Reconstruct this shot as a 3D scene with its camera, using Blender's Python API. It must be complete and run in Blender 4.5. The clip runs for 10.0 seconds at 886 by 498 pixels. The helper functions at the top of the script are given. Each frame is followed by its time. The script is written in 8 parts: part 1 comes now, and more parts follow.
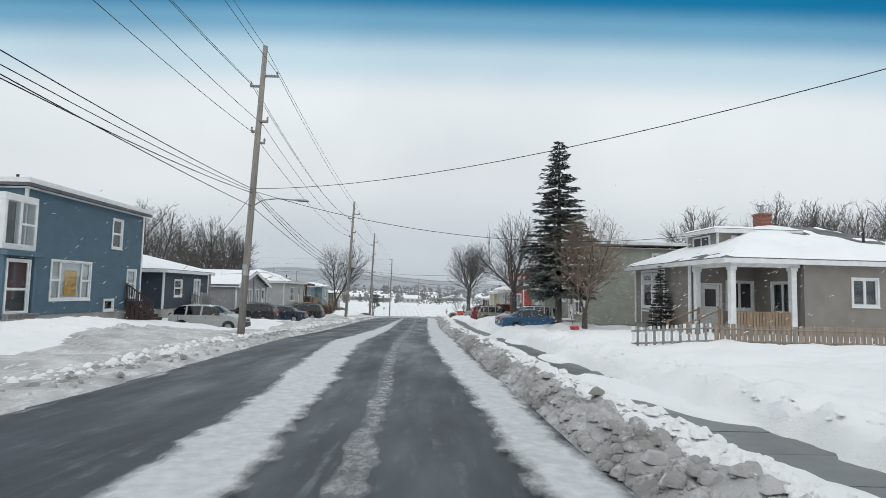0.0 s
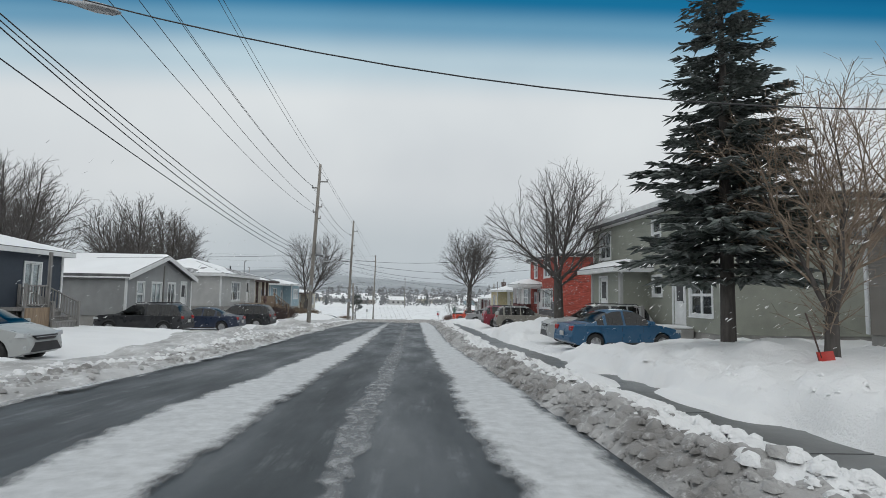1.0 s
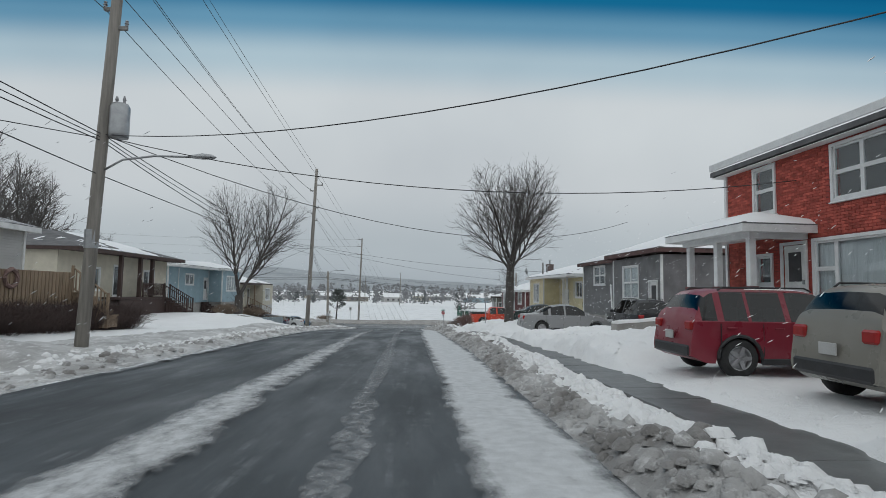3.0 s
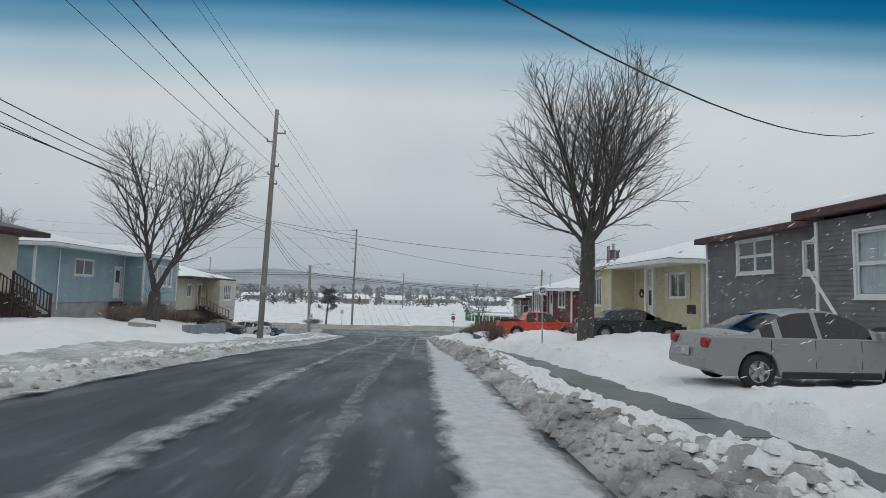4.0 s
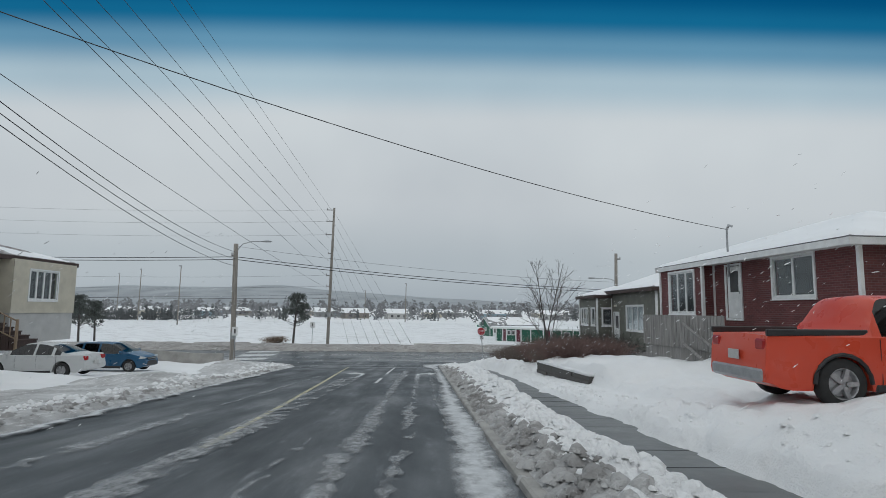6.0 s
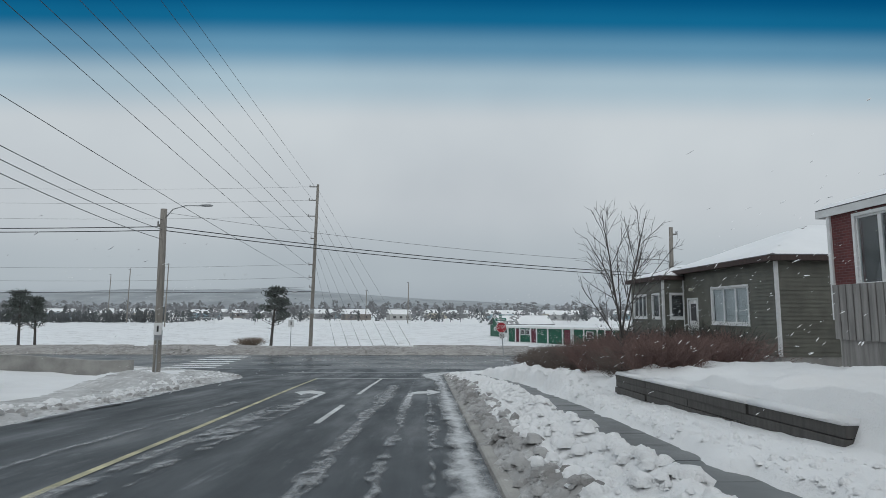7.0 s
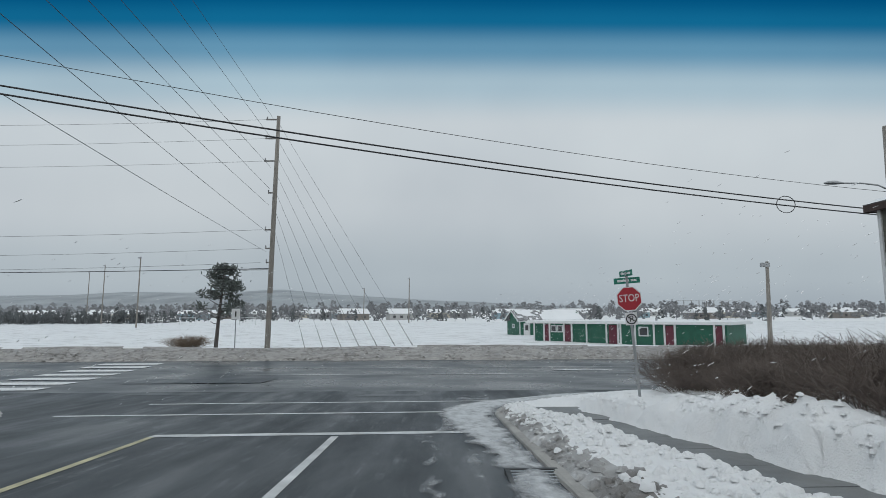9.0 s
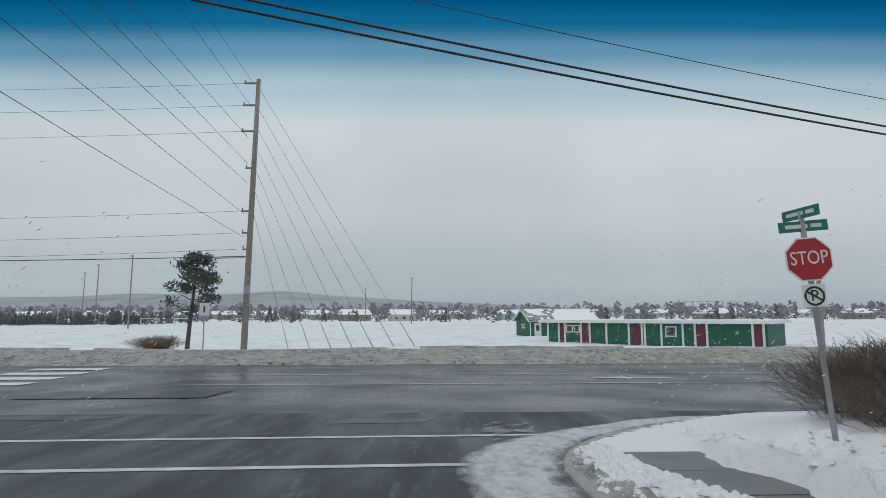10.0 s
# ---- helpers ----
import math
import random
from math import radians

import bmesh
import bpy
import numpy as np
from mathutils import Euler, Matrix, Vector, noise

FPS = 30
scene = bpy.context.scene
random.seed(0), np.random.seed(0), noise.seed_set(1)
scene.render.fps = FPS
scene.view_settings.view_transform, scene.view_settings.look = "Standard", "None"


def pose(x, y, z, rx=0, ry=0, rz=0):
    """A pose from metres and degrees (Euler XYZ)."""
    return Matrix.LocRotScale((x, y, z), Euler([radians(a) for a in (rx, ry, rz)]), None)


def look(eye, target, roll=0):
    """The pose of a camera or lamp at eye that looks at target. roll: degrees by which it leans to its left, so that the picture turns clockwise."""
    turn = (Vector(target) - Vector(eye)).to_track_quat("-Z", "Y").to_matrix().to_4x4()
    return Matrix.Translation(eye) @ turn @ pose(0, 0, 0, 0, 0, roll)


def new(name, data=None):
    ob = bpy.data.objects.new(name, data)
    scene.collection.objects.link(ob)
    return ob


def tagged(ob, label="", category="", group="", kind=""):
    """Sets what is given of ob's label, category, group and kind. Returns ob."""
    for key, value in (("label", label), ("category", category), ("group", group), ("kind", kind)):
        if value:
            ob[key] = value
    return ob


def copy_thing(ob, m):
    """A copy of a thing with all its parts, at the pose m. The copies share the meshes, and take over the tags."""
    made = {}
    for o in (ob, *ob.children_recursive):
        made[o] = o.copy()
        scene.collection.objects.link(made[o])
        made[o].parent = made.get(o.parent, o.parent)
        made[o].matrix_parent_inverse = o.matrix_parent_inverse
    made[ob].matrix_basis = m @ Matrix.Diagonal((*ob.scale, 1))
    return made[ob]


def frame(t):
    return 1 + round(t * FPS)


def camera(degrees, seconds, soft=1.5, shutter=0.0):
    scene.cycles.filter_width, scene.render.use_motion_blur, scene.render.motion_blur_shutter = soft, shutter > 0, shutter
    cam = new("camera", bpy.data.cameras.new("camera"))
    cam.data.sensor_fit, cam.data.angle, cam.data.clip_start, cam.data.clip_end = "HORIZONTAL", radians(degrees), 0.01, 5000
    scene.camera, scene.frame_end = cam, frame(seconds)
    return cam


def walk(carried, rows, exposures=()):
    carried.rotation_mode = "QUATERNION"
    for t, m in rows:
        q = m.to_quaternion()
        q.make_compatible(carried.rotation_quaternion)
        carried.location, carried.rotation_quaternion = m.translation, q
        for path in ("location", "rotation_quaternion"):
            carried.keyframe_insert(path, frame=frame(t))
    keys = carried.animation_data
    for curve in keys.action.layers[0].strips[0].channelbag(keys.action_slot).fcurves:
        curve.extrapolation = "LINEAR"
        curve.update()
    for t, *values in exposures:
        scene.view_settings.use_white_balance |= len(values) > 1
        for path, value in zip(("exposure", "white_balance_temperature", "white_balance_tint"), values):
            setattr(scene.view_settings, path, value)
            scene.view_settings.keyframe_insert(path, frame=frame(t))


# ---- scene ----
cam = camera(76.2, 10.0, 0.75)
PATH = [
    (0, (0.937, 2.046, 1.418), (0.96, 4.04, 1.57), 1.3),
    (0.5, (0.535, 10.779, 1.009), (0.583, 12.772, 1.172), 1.1),
    (1, (0.069, 19.318, 0.855), (0.143, 21.311, 1.015), 1.0),
    (1.5, (-0.016, 27.13, 0.657), (0.059, 29.122, 0.817), 1.2),
    (2, (-0.234, 34.949, 0.351), (-0.147, 36.941, 0.509), 1.3),
    (2.5, (-0.395, 42.475, 0.083), (-0.3, 44.468, 0.234), 0.9),
    (3.8, (-0.282, 65.477, -0.396), (-0.21, 67.469, -0.234), 1.2),
    (4, (-0.361, 68.798, -0.504), (-0.289, 70.79, -0.34), 1.3),
    (4.5, (-0.432, 76.782, -0.734), (-0.366, 78.773, -0.559), 1.4),
    (5, (-0.467, 84.483, -0.982), (-0.404, 86.473, -0.792), 0.9),
    (5.5, (-0.506, 91.593, -1.35), (-0.442, 93.581, -1.145), 0.6),
    (6.8, (-0.094, 108.075, -2.459), (-0.057, 110.062, -2.233), 0.5),
    (7, (-0.127, 110.044, -2.546), (-0.085, 112.031, -2.322), 0.2),
    (7.5, (-0.322, 115.705, -2.907), (-0.276, 117.692, -2.683), -0.2),
    (8, (-0.567, 120.492, -3.21), (-0.519, 122.479, -2.987), -0.2),
    (8.5, (-0.726, 124.667, -3.453), (-0.681, 126.654, -3.23), -0.2),
    (9, (-0.841, 128.305, -3.683), (-0.801, 130.292, -3.454), -0.2),
    (9.5, (-0.945, 131.589, -3.888), (-0.914, 133.575, -3.654), -0.2),
    (10, (-0.997, 134.389, -4.045), (-0.967, 136.375, -3.81), -0.2),
]
walk(cam, [(t, look(eye, target, roll)) for t, eye, target, roll in PATH],
     [(0, 0.33, 6300, 7), (0.6, 0.2, 6300, 7), (1.0, 0.12, 6350, 7), (1.5, 0.1, 6350, 6), (2.5, -0.12, 6250, 6), (4.5, -0.08, 6200, 6), (7.0, -0.14, 6150, 6), (10.0, -0.1, 6100, 5)])

# ---- sky and light ----
world = bpy.data.worlds.new("winter_sky")
scene.world = world
world.use_nodes = True
wn, wl = world.node_tree.nodes, world.node_tree.links
wn.clear()
w_out = wn.new("ShaderNodeOutputWorld")
w_bg = wn.new("ShaderNodeBackground")
w_tc = wn.new("ShaderNodeTexCoord")
w_sep = wn.new("ShaderNodeSeparateXYZ")
w_ramp = wn.new("ShaderNodeValToRGB")
w_noise = wn.new("ShaderNodeTexNoise")
w_noise.inputs["Scale"].default_value = 2.2
w_noise.inputs["Detail"].default_value = 4
w_mix = wn.new("ShaderNodeMix")
w_mix.data_type, w_mix.blend_type = "RGBA", "MULTIPLY"
w_cloud = wn.new("ShaderNodeValToRGB")
w_cloud.color_ramp.elements[0].color = (0.86, 0.87, 0.89, 1)
w_cloud.color_ramp.elements[0].position = 0.3
w_cloud.color_ramp.elements[1].color = (1, 1, 1, 1)
w_cloud.color_ramp.elements[1].position = 0.65
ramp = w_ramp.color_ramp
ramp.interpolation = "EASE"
# blue stops from 0.42 to 0.60 carry the windscreen tint, the rest is overcast
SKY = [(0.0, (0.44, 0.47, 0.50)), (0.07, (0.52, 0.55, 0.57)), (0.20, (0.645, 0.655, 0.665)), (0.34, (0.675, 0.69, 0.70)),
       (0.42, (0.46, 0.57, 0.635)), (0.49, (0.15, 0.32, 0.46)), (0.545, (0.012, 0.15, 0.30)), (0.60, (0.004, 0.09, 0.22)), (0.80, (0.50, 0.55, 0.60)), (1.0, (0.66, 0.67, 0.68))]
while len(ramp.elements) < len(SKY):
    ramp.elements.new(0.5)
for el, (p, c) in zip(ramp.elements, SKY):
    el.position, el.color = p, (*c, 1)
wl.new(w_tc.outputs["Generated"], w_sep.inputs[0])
# the windscreen's blue tint is put into the sky as a level band ahead
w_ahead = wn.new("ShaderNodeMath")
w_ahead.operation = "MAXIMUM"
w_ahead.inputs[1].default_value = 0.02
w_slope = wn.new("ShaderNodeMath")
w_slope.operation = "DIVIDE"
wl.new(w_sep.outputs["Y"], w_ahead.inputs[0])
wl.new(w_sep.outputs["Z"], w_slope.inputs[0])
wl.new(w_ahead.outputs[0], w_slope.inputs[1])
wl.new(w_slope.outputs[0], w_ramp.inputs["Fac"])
wl.new(w_tc.outputs["Generated"], w_noise.inputs["Vector"])
wl.new(w_noise.outputs["Fac"], w_cloud.inputs["Fac"])
w_mix.inputs["Factor"].default_value = 1.0
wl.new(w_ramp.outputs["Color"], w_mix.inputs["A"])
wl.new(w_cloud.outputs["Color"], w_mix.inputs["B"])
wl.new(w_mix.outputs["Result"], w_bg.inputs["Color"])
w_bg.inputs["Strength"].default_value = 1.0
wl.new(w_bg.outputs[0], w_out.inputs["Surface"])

sun_data = bpy.data.lights.new("overcast_sun", "SUN")
sun_data.energy, sun_data.angle, sun_data.color = 0.72, radians(130), (1.0, 0.985, 0.965)
sun = new("overcast_sun", sun_data)
sun.matrix_world = look((0, 0, 60), (2, 18, 0))

# ---- mesh helpers ----


class Shape:
    """Collects vertices and faces of one mesh."""

    def __init__(self):
        self.v, self.f = [], []

    def add(self, verts, faces):
        n = len(self.v)
        self.v += [tuple(p) for p in verts]
        self.f += [tuple(i + n for i in face) for face in faces]
        return self

    def box(self, x0, y0, z0, x1, y1, z1, c=0.0):
        """A block; c rounds its edges off by that much."""
        if c <= 0:
            p = [(x, y, z) for z in (z0, z1) for y in (y0, y1) for x in (x0, x1)]
            return self.add(p, [(0, 2, 3, 1), (4, 5, 7, 6), (0, 1, 5, 4), (2, 6, 7, 3), (0, 4, 6, 2), (1, 3, 7, 5)])
        lo, hi = (x0, y0, z0), (x1, y1, z1)
        pts, at = [], {}
        for corner in range(8):
            s = [(corner >> a) & 1 for a in range(3)]
            for axis in range(3):
                p = []
                for a in range(3):
                    inner = lo[a] + c if not s[a] else hi[a] - c
                    p.append((lo[a] if not s[a] else hi[a]) if a == axis else inner)
                at[corner, axis] = len(pts)
                pts.append(p)
        faces = []
        for axis in range(3):
            a, b = (axis + 1) % 3, (axis + 2) % 3
            for side in (0, 1):
                base = side << axis
                ring = [base, base | 1 << a, base | 1 << a | 1 << b, base | 1 << b]
                ring = ring if side else ring[::-1]
                faces.append(tuple(at[k, axis] for k in ring))
            for sa in (0, 1):
                for sb in (0, 1):
                    k0 = sa << a | sb << b
                    k1 = k0 | 1 << axis
                    q = (at[k0, a], at[k1, a], at[k1, b], at[k0, b])
                    faces.append(q if sa != sb else q[::-1])
        for k in range(8):
            t = (at[k, 0], at[k, 1], at[k, 2])
            odd = bin(k).count("1") % 2
            faces.append(t if odd else t[::-1])
        return self.add(pts, faces)

    def tube(self, points, radii, n=6, caps=True):
        """A tapered tube along points."""
        points = [Vector(p) for p in points]
        if not hasattr(radii, "__len__"):
            radii = [radii] * len(points)
        rings = []
        for i, p in enumerate(points):
            d = (points[min(i + 1, len(points) - 1)] - points[max(i - 1, 0)]).normalized()
            side = d.cross(Vector((0, 0, 1)) if abs(d.z) < 0.9 else Vector((0, 1, 0))).normalized()
            up = side.cross(d)
            rings.append([p + radii[i] * (math.cos(2 * math.pi * k / n) * side + math.sin(2 * math.pi * k / n) * up) for k in range(n)])
        faces = [(i * n + k, i * n + (k + 1) % n, (i + 1) * n + (k + 1) % n, (i + 1) * n + k) for i in range(len(points) - 1) for k in range(n)]
        if caps:
            faces += [tuple(range(n))[::-1], tuple(range((len(points) - 1) * n, len(points) * n))]
        return self.add([p for r in rings for p in r], faces)

    def prism(self, outline, axis, lo, hi):
        """An outline of 2D points pushed from lo to hi along axis 0, 1 or 2."""
        def lift(p, h):
            q = list(p)
            q.insert(axis, h)
            return q
        n = len(outline)
        faces = [tuple(range(n))[::-1], tuple(range(n, 2 * n))] + [(k, (k + 1) % n, n + (k + 1) % n, n + k) for k in range(n)]
        return self.add([lift(p, lo) for p in outline] + [lift(p, hi) for p in outline], faces)

    def disc(self, centre, axis, r, depth, n=20):
        """A short cylinder whose axis is 0, 1 or 2."""
        a, b = [k for k in range(3) if k != axis]
        outline = [(centre[a] + r * math.cos(2 * math.pi * k / n), centre[b] + r * math.sin(2 * math.pi * k / n)) for k in range(n)]
        return self.prism(outline, axis, centre[axis] - depth / 2, centre[axis] + depth / 2)

    def ring(self, u0, v0, u1, v1, t, y0, y1):
        """A frame of width t inside the rectangle, in the plane of x and z."""
        pts = [(a, y, b) for y in (y0, y1) for a, b in ((u0, v0), (u1, v0), (u1, v1), (u0, v1), (u0 + t, v0 + t), (u1 - t, v0 + t), (u1 - t, v1 - t), (u0 + t, v1 - t))]
        faces = []
        for k in range(4):
            j = (k + 1) % 4
            faces += [(k, j, 4 + j, 4 + k), (8 + k, 12 + k, 12 + j, 8 + j), (k, 8 + k, 8 + j, j), (4 + k, 4 + j, 12 + j, 12 + k)]
        return self.add(pts, faces)

    def moved(self, m):
        self.v = [tuple(m @ Vector(p)) for p in self.v]
        return self

    def mesh(self, name, mats, smooth=False, picks=None, weld=False):
        me = bpy.data.meshes.new(name)
        me.from_pydata(self.v, [], self.f)
        for m in mats if isinstance(mats, (list, tuple)) else [mats]:
            me.materials.append(m)
        if picks:
            me.polygons.foreach_set("material_index", picks)
        if smooth:
            me.polygons.foreach_set("use_smooth", [True] * len(me.polygons))
        bm = bmesh.new()
        bm.from_mesh(me)
        if weld:
            bmesh.ops.remove_doubles(bm, verts=bm.verts, dist=0.0005)
        bmesh.ops.recalc_face_normals(bm, faces=bm.faces)
        bm.to_mesh(me)
        bm.free()
        return me


def part(name, shape, material, parent, label="", smooth=False):
    """One mesh object under a thing or part."""
    ob = new(name, shape.mesh(name, material, smooth, None, name in ("wall", "vestibule")))
    ob.parent = parent
    return tagged(ob, label) if label else ob


def thing(name, m, label, category, group="", kind=""):
    """An empty at the base of a thing."""
    ob = new(name)
    ob.matrix_world = m
    return tagged(ob, label, category, group, kind)


def single(name, shape, material, m, label, category, group="", kind="", smooth=False):
    """A thing that is one mesh."""
    ob = new(name, shape.mesh(name, material, smooth))
    ob.matrix_world = m
    return tagged(ob, label, category, group, kind)


def lattice(seed):
    return np.random.RandomState(seed).rand(256, 256)


TABLES = [lattice(k) for k in range(6)]


def vnoise(x, y, seed=0):
    """Smooth value noise, 0 to 1, of arrays."""
    x, y = np.asarray(x, float), np.asarray(y, float)
    xi, yi = np.floor(x).astype(int), np.floor(y).astype(int)
    u, v = x - xi, y - yi
    u, v = u * u * (3 - 2 * u), v * v * (3 - 2 * v)
    t = TABLES[seed % 6]
    a, b = t[xi % 256, yi % 256], t[(xi + 1) % 256, yi % 256]
    c, d = t[xi % 256, (yi + 1) % 256], t[(xi + 1) % 256, (yi + 1) % 256]
    return (a * (1 - u) + b * u) * (1 - v) + (c * (1 - u) + d * u) * v


def step(lo, hi, x):
    t = np.clip((np.asarray(x, float) - lo) / (hi - lo), 0, 1)
    return t * t * (3 - 2 * t)


# ---- materials ----


def base_material(name, rough=0.6, metal=0.0):
    m = bpy.data.materials.new(name)
    m.use_nodes = True
    b = m.node_tree.nodes["Principled BSDF"]
    b.inputs["Roughness"].default_value, b.inputs["Metallic"].default_value = rough, metal
    return m, m.node_tree.nodes, m.node_tree.links, b


def coords(nodes, links, scale=(1, 1, 1), rot=(0, 0, 0)):
    tc, mp = nodes.new("ShaderNodeTexCoord"), nodes.new("ShaderNodeMapping")
    mp.inputs["Scale"].default_value = scale
    mp.inputs["Rotation"].default_value = rot
    links.new(tc.outputs["Object"], mp.inputs["Vector"])
    return mp.outputs["Vector"]


def noise_of(nodes, links, vec, scale, detail=5, rough=0.55):
    n = nodes.new("ShaderNodeTexNoise")
    n.inputs["Scale"].default_value, n.inputs["Detail"].default_value, n.inputs["Roughness"].default_value = scale, detail, rough
    links.new(vec, n.inputs["Vector"])
    return n.outputs["Fac"]


def ramp_of(nodes, links, fac, stops):
    r = nodes.new("ShaderNodeValToRGB")
    while len(r.color_ramp.elements) < len(stops):
        r.color_ramp.elements.new(0.5)
    for el, (p, c) in zip(r.color_ramp.elements, stops):
        el.position = p
        el.color = (*c, 1) if len(c) == 3 else c
    links.new(fac, r.inputs["Fac"])
    return r.outputs["Color"]


def mixed(nodes, links, fac, a, b, kind="MIX"):
    m = nodes.new("ShaderNodeMix")
    m.data_type, m.blend_type = "RGBA", kind
    for socket, value in (("Factor", fac), ("A", a), ("B", b)):
        if isinstance(value, (int, float)):
            m.inputs[socket].default_value = value
        elif isinstance(value, tuple):
            m.inputs[socket].default_value = (*value, 1)
        else:
            links.new(value, m.inputs[socket])
    return m.outputs["Result"]


def bump_of(nodes, links, height, strength, distance, bsdf):
    b = nodes.new("ShaderNodeBump")
    b.inputs["Strength"].default_value, b.inputs["Distance"].default_value = strength, distance
    links.new(height, b.inputs["Height"])
    links.new(b.outputs["Normal"], bsdf.inputs["Normal"])


def weathered(name, colour, rough=0.6, scale=3.0, vary=0.25, grain=60.0, bump=0.15, metal=0.0, stretch=(1, 1, 1)):
    """A painted or plain surface with stains at a large and grain at a small scale."""
    m, n, l, b = base_material(name, rough, metal)
    vec = coords(n, l, stretch)
    dark = tuple(c * (1 - vary) for c in colour)
    light = tuple(min(1, c * (1 + vary * 0.5)) for c in colour)
    big = ramp_of(n, l, noise_of(n, l, vec, scale), [(0.3, dark), (0.7, light)])
    fine = noise_of(n, l, vec, grain, 3)
    col = mixed(n, l, 0.22, big, ramp_of(n, l, fine, [(0.3, (0.35, 0.35, 0.35)), (0.7, (1, 1, 1))]), "MULTIPLY")
    l.new(col, b.inputs["Base Color"])
    r = n.new("ShaderNodeMapRange")
    r.inputs["To Min"].default_value, r.inputs["To Max"].default_value = max(0.03, rough - 0.12), min(1, rough + 0.12)
    l.new(noise_of(n, l, vec, scale * 4), r.inputs["Value"])
    l.new(r.outputs[0], b.inputs["Roughness"])
    bump_of(n, l, fine, bump, 0.01, b)
    return m


def snow_material(name, dirt=0.0, lumpy=0.6, tone=(0.86, 0.875, 0.90), stretch=(1, 1, 1), cut=(0.40, 0.58)):
    m, n, l, b = base_material(name, 0.55)
    vec = coords(n, l)
    big = noise_of(n, l, vec, 0.5, 6)
    mid = noise_of(n, l, vec, 5.0, 8, 0.62)
    fine = noise_of(n, l, vec, 45.0, 4)
    white = ramp_of(n, l, big, [(0.3, tuple(c * 0.93 for c in tone)), (0.7, tone)])
    if dirt > 0:
        grime = ramp_of(n, l, noise_of(n, l, coords(n, l, stretch), 6.0, 9, 0.72), [(cut[0], (1, 1, 1)), (cut[1], (0, 0, 0))])
        grime = mixed(n, l, 1.0, grime, ramp_of(n, l, noise_of(n, l, vec, 0.9, 3), [(0.3, (0.35, 0.35, 0.35)), (0.65, (1, 1, 1))]), "MULTIPLY")
        dull = mixed(n, l, dirt, white, (0.17, 0.16, 0.15))
        white = mixed(n, l, grime, white, dull)
    l.new(white, b.inputs["Base Color"])
    h = n.new("ShaderNodeMath")
    h.operation = "MULTIPLY_ADD"
    l.new(fine, h.inputs[0])
    h.inputs[1].default_value = 0.35
    l.new(mid, h.inputs[2])
    bump_of(n, l, h.outputs[0], lumpy, 0.06, b)
    return m


def snow_dusted(name, colour, amount):
    """Foliage with patches of clinging snow."""
    m, n, l, b = base_material(name, 0.8)
    vec = coords(n, l)
    patch = ramp_of(n, l, noise_of(n, l, vec, 3.2, 7, 0.7), [(0.46, (0, 0, 0)), (0.66, (amount, amount, amount))])
    green = ramp_of(n, l, noise_of(n, l, vec, 1.5, 5), [(0.3, tuple(c * 0.6 for c in colour)), (0.7, tuple(c * 1.25 for c in colour))])
    l.new(mixed(n, l, patch, green, (0.7, 0.71, 0.72)), b.inputs["Base Color"])
    return m


def wood_material(name, colour, scale=1.0):
    return weathered(name, colour, 0.75, 2.0 * scale, 0.35, 40 * scale, 0.3, stretch=(6, 6, 0.5))


def glass_material(name, tint=(0.9, 0.93, 0.94), gloss=0.06):
    m, n, l, b = base_material(name, 0.05)
    n.remove(b)
    out = n["Material Output"]
    tr, gl, mix, face, grow, gain = n.new("ShaderNodeBsdfTransparent"), n.new("ShaderNodeBsdfGlossy"), n.new("ShaderNodeMixShader"), n.new("ShaderNodeLayerWeight"), n.new("ShaderNodeMath"), n.new("ShaderNodeMath")
    tr.inputs["Color"].default_value = (*tint, 1)
    gl.inputs["Roughness"].default_value = 0.03
    face.inputs["Blend"].default_value = 0.5
    grow.operation, gain.operation = "POWER", "MULTIPLY_ADD"
    grow.inputs[1].default_value = 4.0
    gain.inputs[1].default_value, gain.inputs[2].default_value = 0.7, gloss
    l.new(face.outputs["Facing"], grow.inputs[0])
    l.new(grow.outputs[0], gain.inputs[0])
    l.new(gain.outputs[0], mix.inputs[0])
    l.new(tr.outputs[0], mix.inputs[1])
    l.new(gl.outputs[0], mix.inputs[2])
    l.new(mix.outputs[0], out.inputs["Surface"])
    return m


def paint_material(name, colour, rough=0.22):
    """Car paint under road grime and melting snow."""
    m, n, l, b = base_material(name, rough)
    vec = coords(n, l)
    grime = ramp_of(n, l, noise_of(n, l, vec, 2.5, 6), [(0.5, (0, 0, 0)), (0.8, (0.08, 0.08, 0.08))])
    l.new(mixed(n, l, grime, colour, (0.33, 0.33, 0.33)), b.inputs["Base Color"])
    l.new(ramp_of(n, l, noise_of(n, l, vec, 3.5), [(0.3, (rough,) * 3), (0.8, (0.5,) * 3)]), b.inputs["Roughness"])
    b.inputs["Coat Weight"].default_value = 0.2
    b.inputs["Specular IOR Level"].default_value = 0.35
    return m


